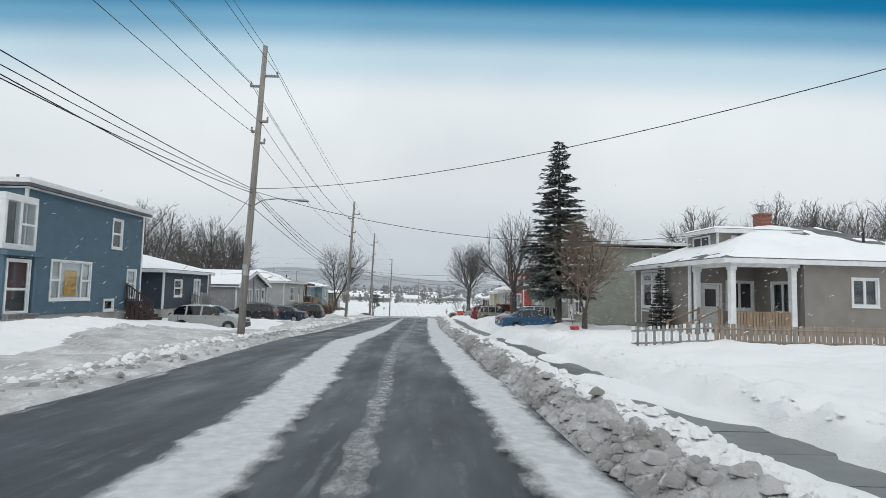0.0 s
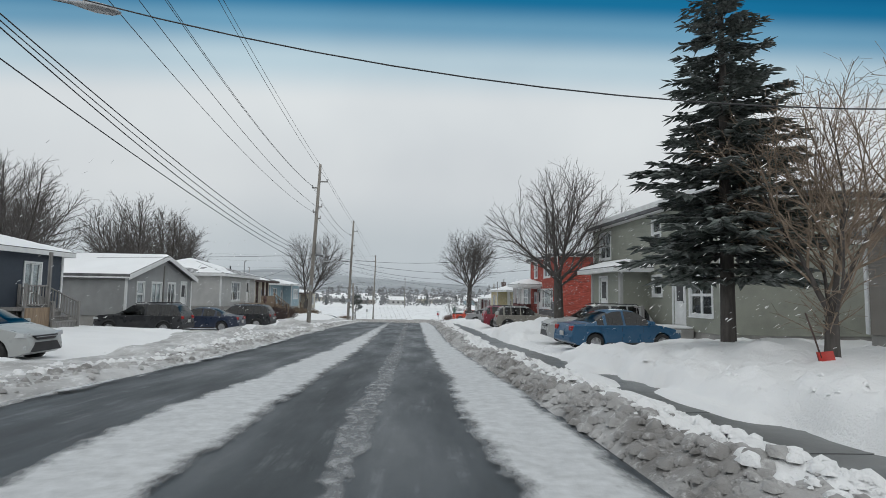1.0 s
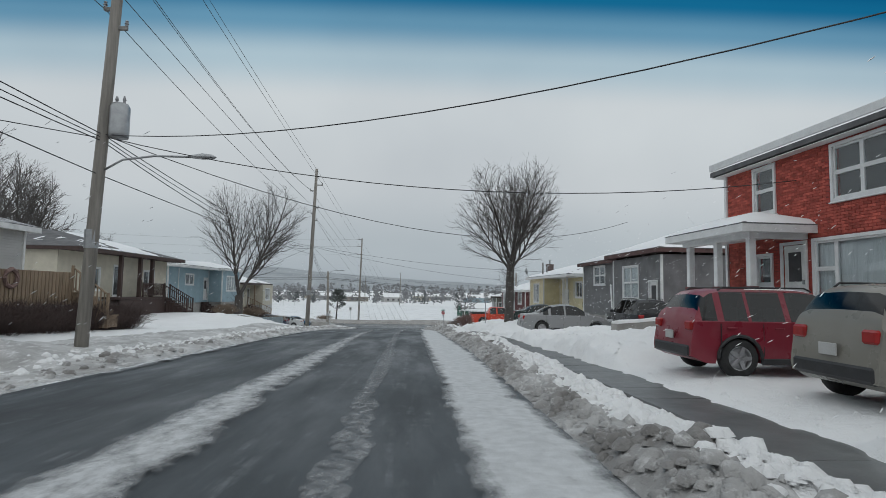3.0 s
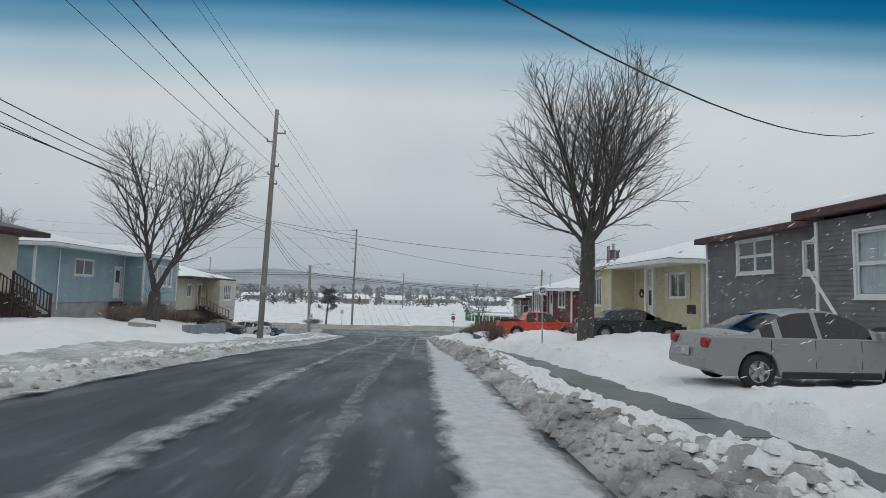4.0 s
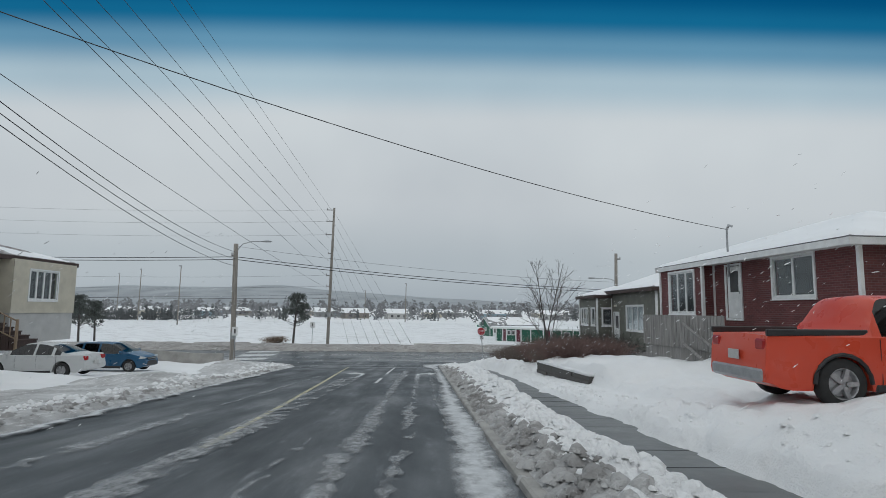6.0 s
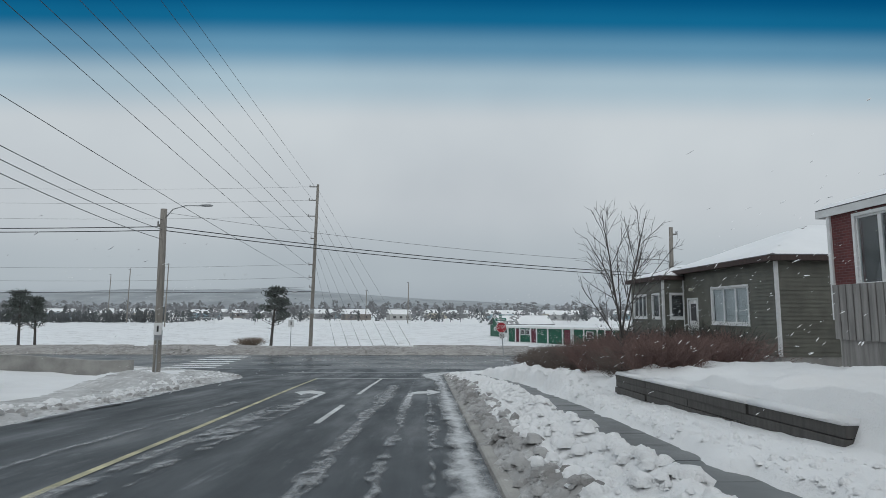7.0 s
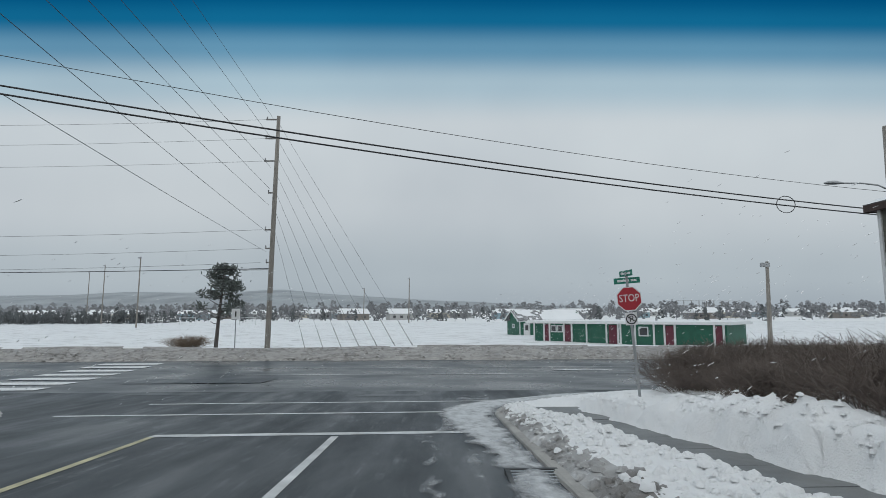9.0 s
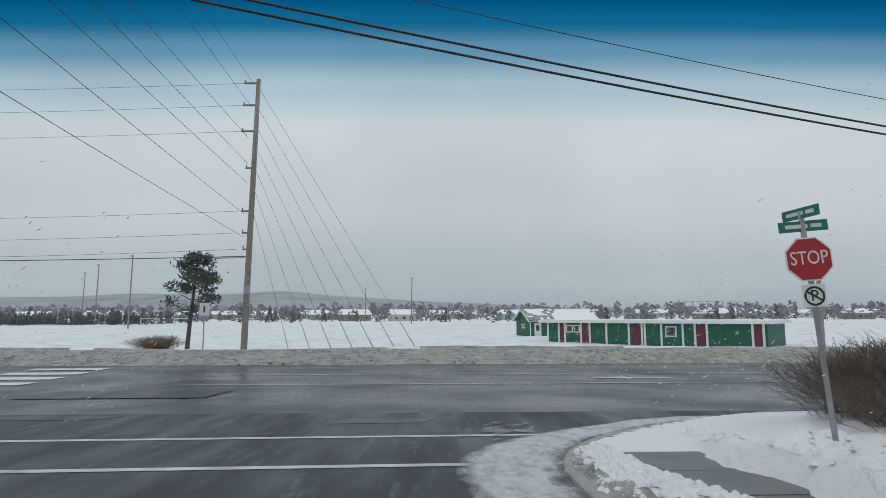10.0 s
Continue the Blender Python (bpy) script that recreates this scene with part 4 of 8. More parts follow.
def railing(house, pts, mat, height=0.9, gap=0.13, posts=True):
    """A handrail with balusters along local points."""
    for (ax, ay, az), (bx, by, bz) in zip(pts, pts[1:]):
        length = math.hypot(bx - ax, by - ay)
        part("bottom_rail", Shape().tube([(ax, ay, az + 0.12), (bx, by, bz + 0.12)], 0.035, 4), mat, house)
        rail = part("rail", Shape().tube([(ax, ay, az + height), (bx, by, bz + height)], 0.035, 4), mat, house)
        n = max(1, int(length / gap))
        for k in range(n + 1):
            t = k / n
            x, y, z = ax + (bx - ax) * t, ay + (by - ay) * t, az + (bz - az) * t
            part("baluster", Shape().box(x - 0.02, y - 0.02, z + 0.1, x + 0.02, y + 0.02, z + height), mat, rail)
    if posts:
        for x, y, z in pts:
            part("post", Shape().box(x - 0.05, y - 0.05, z - 0.4, x + 0.05, y + 0.05, z + height + 0.08, 0.01), mat, house)


def siding(name, colour, vary=0.14):
    return weathered(name, colour, 0.6, 1.6, vary, 50, 0.12)


BLUE_WALL = siding("slate_blue_siding", (0.085, 0.15, 0.20))
DARK_WALL = siding("charcoal_siding", (0.045, 0.058, 0.08))
GREY_WALL = siding("grey_siding", (0.32, 0.325, 0.325))
PALE_WALL = siding("pale_grey_siding", (0.50, 0.50, 0.49))
CREAM_WALL = siding("cream_siding", (0.60, 0.56, 0.46))
SKY_WALL = siding("light_blue_siding", (0.32, 0.44, 0.50))
TAN_WALL = siding("taupe_siding", (0.27, 0.245, 0.22))
SAGE_WALL = siding("sage_grey_siding", (0.33, 0.34, 0.29))
STONE_WALL = siding("mottled_grey_siding", (0.19, 0.19, 0.195), 0.3)
YELLOW_WALL = siding("yellow_siding", (0.66, 0.59, 0.37))
GREEN_WALL = siding("olive_green_shingle", (0.145, 0.145, 0.12), 0.3)
RED_BRICK = brick_material("bright_red_brick", (0.36, 0.05, 0.04), (0.46, 0.08, 0.06), (0.15, 0.05, 0.045), 0.225, 0.075)
DARK_BRICK = brick_material("dark_red_brick", (0.115, 0.034, 0.036), (0.17, 0.052, 0.05), (0.17, 0.10, 0.10))
CHIMNEY_BRICK = brick_material("chimney_brick", (0.25, 0.07, 0.05), (0.30, 0.10, 0.07), (0.3, 0.25, 0.22))
SOOT_BRICK = brick_material("sooty_chimney_brick", (0.10, 0.07, 0.065), (0.14, 0.09, 0.08), (0.2, 0.18, 0.17))
RED_ROOF = weathered("red_brown_shingle", (0.13, 0.075, 0.07), 0.9, 2, 0.4, 35, 0.5)
ORANGE = weathered("orange_poster", (0.75, 0.42, 0.08), 0.6, 8, 0.4)


def house_thing(m, label):
    return thing("house", m, label, "house")


# slate-blue two-storey house
h = house_thing(FACE_LEFT(-16.7, 26.3, -0.25), "slate-blue two-storey clapboard house with white trim on a snowy lawn")
block(h, 0, 0, 9.7, 8.5, 0.25, 5.75, BLUE_WALL, base=0.6,
      front=[(1.9, 0.95, 2.9, 1.75, "picture", False), (6.6, 3.7, 0.85, 1.5, "sash"), (8.3, 1.0, 0.85, 1.5, "sash", False), (6.2, 0.32, 0.8, 0.5, "plain")],
      start=[(5.2, 3.3, 2.6, 1.7, "picture"), (0.8, 1.0, 1.2, 1.4, "sash")])
roof_on(h, 0, 0, 9.7, 8.5, 5.75, "flat", 0.02, 0.35, 0.2, seed=1)
vent(h, 1.0, 1.2, 6.2)
part("poster", Shape().box(2.95, 0.06, 1.12, 3.85, 0.07, 2.3, 0.002), ORANGE, h, "orange poster in the window")
BAY = Matrix.Translation((-1.1, 0.15, 0))
bay = part("bay_window", Shape().box(-0.5, -0.5, 3.0, 1.4, -0.02, 3.25, 0.02).box(-0.5, -0.5, 5.0, 1.4, -0.02, 5.3, 0.02).box(-0.5, -0.5, 3.25, -0.35, -0.02, 5.0, 0.01).box(1.25, -0.5, 3.25, 1.4, -0.02, 5.0, 0.01).box(0.35, -0.5, 3.25, 0.5, -0.3, 5.0, 0.01).box(0.5, -0.49, 4.05, 1.25, -0.42, 4.15, 0.01).moved(BAY), WHITE, h, "white corner bay window")
part("pane", Shape().box(-0.35, -0.44, 3.25, 0.35, -0.43, 5.0).box(0.5, -0.44, 3.25, 1.25, -0.43, 5.0).moved(BAY), GLASS, bay)
part("room", Shape().box(-0.3, -0.1, 3.25, 1.2, -0.05, 5.0).moved(BAY), ROOM_DARK, bay, "dark sheet for the unlit room behind the glass")
porch = part("porch", Shape().box(-0.6, -1.3, 0.2, 1.3, -0.02, 0.4, 0.02).box(-0.7, -1.5, 2.75, 1.5, -0.02, 2.95, 0.02).box(-0.6, -1.3, 0.4, -0.45, -1.15, 2.75, 0.01).box(1.15, -1.3, 0.4, 1.3, -1.15, 2.75, 0.01).moved(Matrix.Translation((-1.2, 0.7, 0))), BLUE_WALL, h, "blue entrance porch")
window_in(h, pose(-1.2, -0.5, 0), -0.25, 0.45, 1.2, 2.1, "storm")
# dark sheet painted for the shade inside the entrance
part("entrance_shade_sheet", Shape().box(-1.6, -0.3, 0.4, -0.1, -0.25, 2.7), ROOM_DARK, h, "dark sheet for the unlit entrance behind the storm door")
stairs(h, -1.7, 0.1, -1.7, -0.6, -0.35, 0.4, GREY_WOOD)
stairs(h, 8.2, 9.5, -1.6, -0.1, -0.35, 0.75, DARK_WOOD)
railing(h, [(8.2, -1.6, -0.2), (8.2, -0.1, 0.8)], DARK_WOOD)

# charcoal bungalow
h = house_thing(FACE_LEFT(-17.0, 39.6, -0.6), "charcoal grey bungalow with white windows and snowy hip roof")
block(h, 0, 0, 7.2, 8, 0.5, 2.95, DARK_WALL, base=0.8, front=[(1.6, 1.35, 1.05, 1.05, "sash"), (4.7, 0.75, 1.0, 1.75, "row2", False)], start=[(3, 1.4, 1.2, 1.0, "sash")])
roof_on(h, 0, 0, 7.2, 8, 2.95, "hip", 0.28, 0.4, 0.12, seed=2, fascia=WHITE)
stairs(h, 4.4, 6.2, -1.5, -0.05, -0.2, 0.6, GREY_WOOD)
part("porch_skirt", Shape().box(2.9, -1.4, -0.3, 4.35, -1.34, 0.62, 0.01), DECK_WOOD, h, "tan boarded porch skirt")
part("porch_floor", Shape().box(2.9, -1.33, 0.5, 4.4, -0.03, 0.62, 0.01), GREY_WOOD, h)
railing(h, [(2.95, -1.3, 0.62), (4.35, -1.3, 0.62)], GREY_WOOD, 0.9, 0.16)
part("porch_post", Shape().box(4.28, -1.36, 0.6, 4.4, -1.24, 2.95, 0.01), GREY_WOOD, h)
railing(h, [(4.4, -1.5, -0.1), (4.4, -0.05, 0.6)], GREY_WOOD)
railing(h, [(6.2, -1.5, -0.1), (6.2, -0.05, 0.6)], GREY_WOOD)

# grey gabled house
h = house_thing(FACE_LEFT(-16.4, 51.6, -0.85), "grey clapboard house with a snow-covered gable roof")
block(h, 0, 0, 8.9, 10, 0.2, 2.35, GREY_WALL, base=0.6, gable=("front", 1.25),
      front=[(1.2, 0.75, 0.8, 1.35, "sash", False), (3.0, 0.7, 1.25, 1.4, "row2", False), (5.2, 0.7, 1.05, 1.4, "row2"), (7.2, 0.25, 0.85, 1.95, "door")])
roof_on(h, 0, 0, 8.9, 10, 2.35, "gable_y", 0.28, 0.35, 0.05, seed=3)
part("downpipe", Shape().tube([(4.5, -0.05, 0.4), (4.5, -0.05, 3.2)], 0.045, 6), GREY_WOOD, h)

# pale hip-roofed bungalow
h = house_thing(FACE_LEFT(-15.8, 64.8, -1.1), "pale grey bungalow with a hip roof and raised wooden deck")
block(h, 0, 0, 9.0, 8.5, 0.7, 3.15, PALE_WALL, base=1.0, front=[(2.5, 1.15, 2.2, 1.5, "picture"), (6.5, 0.9, 0.85, 1.95, "door")], start=[(4, 1.4, 1.4, 1.1, "sash")])
roof_on(h, 0, 0, 9.0, 8.5, 3.15, "hip", 0.3, 0.4, 0.42, seed=4, snow=0.05, material=DUSTED_SHINGLE)
vent(h, 6.5, 1.5, 3.9)
part("deck", Shape().box(4.6, -1.9, 0.75, 9.0, -0.03, 0.85, 0.01), DECK_WOOD, h, "raised wooden deck")
for k in range(22):
    part("deck_board", Shape().box(4.62 + 0.2 * k, -1.95, 0.3, 4.78 + 0.2 * k, -1.91, 1.55, 0.005), DECK_WOOD, h)
stairs(h, 9.05, 10.2, -3.2, -1.9, -0.3, 0.8, DECK_WOOD)
railing(h, [(9.1, -3.3, -0.2), (9.1, -1.9, 0.85)], DECK_WOOD)
part("wreath", Shape().tube([(5.6 + 0.3 * math.cos(a / 8 * 2 * math.pi), -1.99, 1.25 + 0.3 * math.sin(a / 8 * 2 * math.pi)) for a in range(9)], 0.08, 6), RED_TWIG, h, "red-brown wreath")

# cream house with dark porch
h = house_thing(FACE_LEFT(-20.9, 84.2, -1.65), "cream bungalow with dark brown porch posts and stairs")
block(h, 0, 0, 14.0, 9, 0.9, 3.7, CREAM_WALL, base=1.2, front=[(2.4, 1.4, 1.9, 1.35, "row3"), (6.0, 1.0, 0.9, 2.0, "plain"), (10.2, 1.35, 1.6, 1.45, "row2")], start=[(4, 1.5, 1.2, 1.0, "sash")], boards=False)
roof_on(h, 0, -1.0, 14.0, 9, 3.7, "hip", 0.27, 0.35, 0.42, seed=5, fascia=DARK_WOOD)
for px in (5.0, 7.6, 9.4):
    part("porch_post", Shape().box(px - 0.12, -1.1, 0.8, px + 0.12, -0.86, 3.68, 0.02), DARK_WOOD, h)
part("porch_floor", Shape().box(4.6, -1.3, 0.75, 11.2, -0.03, 0.9, 0.02), DARK_WOOD, h, "dark wooden porch floor")
railing(h, [(7.7, -1.2, 0.9), (11.1, -1.2, 0.9)], DARK_WOOD, 0.95, 0.16)
stairs(h, 11.2, 12.3, -2.9, -1.0, -0.35, 0.8, DARK_WOOD)
railing(h, [(11.2, -2.9, -0.2), (11.2, -1.1, 0.85)], DARK_WOOD, 0.95, 0.16)
railing(h, [(12.3, -2.9, -0.2), (12.3, -1.1, 0.85)], DARK_WOOD, 0.95, 0.16)
part("lattice", Shape().box(4.6, -1.25, -0.4, 11.2, -1.2, 0.74, 0.01), DARK_WOOD, h, "dark boards under the porch")

# light blue bungalow
h = house_thing(FACE_LEFT(-20.7, 103.0, -2.45), "light blue clapboard bungalow with snowy low roof")
block(h, -1.7, 1.4, 7.9, 9, 1.0, 4.3, SKY_WALL, base=1.3, front=[(3.75, 2.75, 1.9, 0.95, "row2"), (8.35, 1.3, 0.9, 2.1, "door")], start=[(3, 2, 1.2, 1.0, "sash")])
block(h, 7.9, 0, 13.5, 9, 1.0, 4.3, SKY_WALL, base=1.3, front=[(1.4, 2.2, 3.2, 1.5, "row4", False)], lap=0.11)
roof_on(h, -1.7, 0.6, 7.8, 9, 4.3, "hip", 0.22, 0.4, 0.3, seed=0, fascia=WHITE)
roof_on(h, 7.9, 0, 13.5, 9, 4.33, "hip", 0.24, 0.4, 0.3, seed=1)
part("downpipe", Shape().tube([(0.4, 1.34, 0.6), (0.4, 1.34, 4.2)], 0.04, 6), WHITE, h)
stairs(h, 6.0, 7.4, -0.6, 1.3, -0.3, 1.0, DARK_WOOD)
part("basement_window", Shape().box(10.9, -0.05, 0.35, 11.8, 0.02, 0.75, 0.01), ROOM_DARK, h, "dark basement window")

# cream house by the junction
h = house_thing(FACE_LEFT(-20.8, 121.0, -3.35), "pale cream bungalow with brown roof and outside stairs")
block(h, 0, 1.7, 6.0, 8.5, 0.95, 3.9, CREAM_WALL, base=1.3, base_mat=RED_ROOF, front=[(2.2, 2.2, 0.95, 1.1, "row2"), (4.8, 1.35, 0.9, 2.05, "plain")], boards=False)
block(h, 6.0, 0, 11.0, 8.5, 1.2, 3.9, CREAM_WALL, base=1.5, base_mat=PALE_WALL, front=[(1.2, 1.9, 2.2, 1.5, "row4")], boards=False)
roof_on(h, 0, 0.6, 11.0, 8.5, 3.9, "hip", 0.3, 0.45, 0.5, BROWN_DUSTED, DARK_WOOD, seed=2, snow=0.05)
stairs(h, 4.4, 5.8, -1.6, 1.5, -0.2, 1.3, DARK_WOOD)
railing(h, [(4.3, -1.6, -0.1), (4.3, 1.4, 1.3)], DECK_WOOD, 0.95, 0.3)
part("porch_post", Shape().box(4.2, 0.5, 1.2, 4.35, 0.65, 3.9, 0.01), DECK_WOOD, h)

# taupe bungalow with an open porch cut out of its corner
h = house_thing(pose(12.55, 34.7, -0.35, 0, 0, -86), "taupe bungalow with white porch posts and a snowy hip roof")
block(h, 0, 0, 6.0, 10, 0.3, 3.3, TAN_WALL, base=0.6, front=[(0.95, 1.25, 1.05, 1.25, "plain"), (0.95, 2.62, 1.05, 0.36, "plain"), (2.35, 1.25, 1.05, 1.25, "plain"), (2.35, 2.62, 1.05, 0.36, "plain")],
      end=[(0.55, 0.35, 0.95, 2.05, "door"), (1.85, 1.3, 1.25, 1.25, "row2")])
block(h, 6.0, 3.3, 9.2, 12, 0.3, 3.3, TAN_WALL, base=0.6, boards=False, front=[(1.2, 1.2, 1.3, 1.3, "row2")], end=[(2.2, 1.6, 1.1, 1.1, "row2")])
for px in (0.8, 2.15, 3.55):
    part("stile", Shape().box(px - 0.05, -0.05, 0.35, px + 0.05, -0.022, 3.1, 0.006), WHITE, h)
part("frieze", Shape().box(0.75, -0.05, 3.1, 3.6, -0.022, 3.22, 0.006).box(0.86, -0.05, 0.95, 3.49, -0.022, 1.06, 0.006), WHITE, h)
roof_on(h, 0, 0, 9.2, 12, 3.3, "hip", 0.4, 0.5, 0.30, seed=3)
part("porch_floor", Shape().box(6.03, 0.05, 0.05, 9.2, 3.27, 0.3, 0.02), DECK_WOOD, h, "weathered porch floor")
for px, py in ((6.3, 0.2), (9.05, 0.2), (9.05, 2.9)):
    part("porch_post", Shape().box(px - 0.12, py - 0.12, 0.3, px + 0.12, py + 0.12, 3.15, 0.015).box(px - 0.16, py - 0.16, 2.98, px + 0.16, py + 0.16, 3.15, 0.015), WHITE, h, "white square porch post")
part("beam", Shape().box(6.05, 0.1, 3.12, 9.17, 0.3, 3.29, 0.015).box(8.95, 0.3, 3.12, 9.15, 3.2, 3.29, 0.015), WHITE, h)
part("porch_panel", Shape().box(9.03, 0.35, 0.35, 9.1, 2.75, 1.25, 0.01), DECK_WOOD, h, "brown board porch rail")
for k in range(17):
    part("porch_board", Shape().box(9.11, 0.38 + 0.14 * k, 0.3, 9.13, 0.5 + 0.14 * k, 1.2, 0.004), DECK_WOOD, h)
stairs(h, 6.7, 8.2, -1.4, 0.0, -0.3, 0.3, DECK_WOOD)
railing(h, [(6.6, -1.4, -0.3), (6.6, 0.1, 0.3)], DECK_WOOD, 0.95, 2)
railing(h, [(8.3, -1.4, -0.3), (8.3, 0.1, 0.3)], DECK_WOOD, 0.95, 2)
dormer = part("dormer", Shape().box(2.7, 1.7, 3.4, 5.5, 5.2, 5.0, 0.02), TAN_WALL, h, "small dormer with white trim")
for u0 in (2.66, 5.44):
    part("corner_board", Shape().box(u0, 1.66, 3.9, u0 + 0.1, 1.76, 5.0, 0.008), WHITE, dormer)
part("dormer_window", Shape().ring(3.3, 4.25, 4.9, 4.9, 0.08, 1.64, 1.71).box(4.06, 1.65, 4.3, 4.14, 1.7, 4.86), WHITE, dormer)
part("pane", Shape().box(3.38, 1.68, 4.32, 4.82, 1.69, 4.83), ROOM_DARK, dormer, "dark dormer glass")
part("dormer_window", Shape().box(5.5, 2.4, 4.3, 5.55, 3.3, 4.85, 0.01), WHITE, dormer)
roof_on(h, 2.7, 1.7, 5.5, 5.6, 5.0, "hip", 0.14, 0.32, 0.2, seed=4)
chimney(h, 4.2, 4.9, 4.6, 6.05, CHIMNEY_BRICK)
vent(h, 7.0, 8.0, 4.8)

# sage two-storey house
h = house_thing(pose(10.0, 51.0, -1.15, 0, 0, -86.8), "sage grey two-storey clapboard house with white windows")
block(h, -0.4, 0, 12.1, 9.0, 0.75, 5.75, SAGE_WALL, base=1.2,
      front=[(0.95, 4.1, 1.5, 1.35, "twin"), (7.28, 4.35, 0.75, 1.05, "sash"), (9.5, 4.1, 1.6, 1.2, "twin"), (7.28, 2.15, 0.8, 0.8, "sash"), (9.1, 0.95, 0.9, 1.9, "door"), (10.4, 1.4, 1.5, 1.5, "twin")],
      end=[(4.6, 4.2, 1.1, 1.15, "sash")])
roof_on(h, -0.4, 0, 12.1, 9.0, 5.75, "flat", 0.02, 0.4, 0.25, seed=5, material=SHINGLE)
for k in (6.6, 6.85):
    part("flue", Shape().tube([(k, 1.6, 5.7), (k, 1.6, 6.45)], 0.08, 8), GREY_WOOD, h)
part("vestibule", wall_shape(3.5, 0.75, 3.2, [(1.0, 0.95, 0.95, 2.0)]).moved(pose(2.9, -1.3, 0)), SAGE_WALL, h, "sage entrance vestibule")
part("vestibule", wall_shape(1.3, 0.75, 3.2, []).moved(pose(6.4, -1.3, 0, 0, 0, 90)), SAGE_WALL, h, "sage entrance vestibule")
part("vestibule", wall_shape(1.3, 0.75, 3.2, []).moved(pose(2.9, 0, 0, 0, 0, -90)), SAGE_WALL, h, "sage entrance vestibule")
for px in (2.9, 6.4):
    part("corner_board", Shape().box(px - 0.09, -1.38, 0.3, px + 0.09, -1.22, 3.2, 0.01), PALE_WALL, h)
window_in(h, pose(2.9, -1.3, 0), 1.0, 0.95, 0.95, 2.0, "door")
roof_on(h, 2.6, -1.6, 6.7, 0.0, 3.2, "hip", 0.32, 0.32, 0.02, seed=0)
part("landing", Shape().box(8.5, -1.1, 0.2, 10.3, -0.05, 0.85, 0.02).box(8.5, -1.5, 0.0, 10.3, -1.1, 0.55, 0.02).box(8.5, -1.9, -0.2, 10.3, -1.5, 0.28, 0.02), CONCRETE, h, "concrete landing under snow")
part("landing_snow", Shape().box(8.45, -1.12, 0.85, 10.35, -0.1, 0.93, 0.03).box(8.45, -1.52, 0.55, 10.35, -1.12, 0.62, 0.03).box(8.45, -1.92, 0.28, 10.35, -1.52, 0.35, 0.03), SNOW, h, "snow on the landing")
railing(h, [(6.6, -1.2, 0.7), (8.4, -1.2, 0.7)], GREY_WOOD, 0.9, 0.6)
part("wall_lamp", Shape().disc((8.55, -0.1, 2.75), 1, 0.09, 0.18, 10), BLACK, h, "small black wall lamp")

# red brick two-storey house
h = house_thing(pose(9.7, 69.6, -1.6, 0, 0, -87.2), "bright red brick two-storey house with white corner boards")
red_house = h
block(h, 0.6, 0, 8.6, 10.5, 0.9, 5.45, RED_BRICK, lap=0, base=1.2,
      front=[(1.45, 4.0, 0.85, 1.3, "sash"), (4.5, 3.98, 1.7, 1.3, "twin"), (3.8, 1.55, 3.1, 1.42, "picture", False), (2.6, 0.95, 0.85, 2.0, "door"), (1.5, 1.9, 0.6, 0.8, "plain")])
roof_on(h, 0.6, 0, 8.6, 10.5, 5.45, "flat", 0.02, 0.35, 0.3, seed=1)
vent(h, 6.0, 4.0, 5.85)
part("porch_floor", Shape().box(0.9, -1.6, 0.6, 4.1, -0.03, 0.9, 0.02), GREY_WOOD, h)
part("porch_panel", Shape().box(0.9, -1.62, 0.9, 2.5, -1.54, 1.75, 0.01).box(0.9, -1.5, 0.9, 0.98, -0.05, 1.75, 0.01), DARK_BRICK, h, "dark red porch wall")
for px, py in ((1.0, -1.5), (2.5, -1.5), (4.0, -1.5)):
    part("porch_post", Shape().box(px - 0.09, py - 0.09, 0.9, px + 0.09, py + 0.09, 3.05, 0.012), WHITE, h)
    part("post_base", Shape().box(px - 0.13, py - 0.13, 0.9, px + 0.13, py + 0.13, 1.8, 0.012), DARK_BRICK, h, "dark red post base")
part("porch_beam", Shape().box(0.8, -1.66, 3.05, 4.2, -1.4, 3.24, 0.01).box(4.0, -1.4, 3.05, 4.2, -0.03, 3.24, 0.01), WHITE, h)
roof_on(h, 0.8, -1.75, 4.2, 0.0, 3.24, "hip", 0.34, 0.32, 0.02, seed=2)
part("stone_band", Shape().box(3.7, -0.05, 0.3, 8.5, -0.024, 1.4, 0.006), SHINGLE, h, "dark stone band under the window")
part("stone_band", Shape().box(7.15, -0.06, 1.4, 8.5, -0.024, 2.0, 0.006), SHINGLE, h, "dark stone beside the window")

# mottled grey bungalow
h = house_thing(pose(12.1, 93.0, -2.35, 0, 0, -88), "mottled grey bungalow with white windows and snowy roof")
block(h, 0, 0.0, 7.2, 9, 0.9, 4.4, STONE_WALL, base=1.2, front=[(2.25, 3.0, 2.1, 1.2, "twin"), (6.0, 2.85, 1.0, 1.0, "row2")], lap=0.14)
block(h, 7.2, -0.5, 13.6, 9, 0.9, 4.4, STONE_WALL, base=1.2, front=[(1.5, 2.1, 2.1, 1.8, "twin", False), (5.0, 1.0, 0.9, 2.0, "door")], lap=0.14)
roof_on(h, 0, 0, 7.0, 9, 4.4, "hip", 0.36, 0.4, 0.2, fascia=RED_ROOF, seed=3)
roof_on(h, 7.0, -0.5, 13.6, 9, 4.55, "hip", 0.38, 0.4, 0.16, fascia=RED_ROOF, seed=4)
part("stair_rail", Shape().tube([(6.9, -0.6, 2.9), (8.9, -1.3, 1.5)], 0.05, 6), WHITE, h)
railing(h, [(8.6, -1.4, 0.0), (12.2, -1.4, 0.0)], DARK_WOOD, 1.0, 0.14)

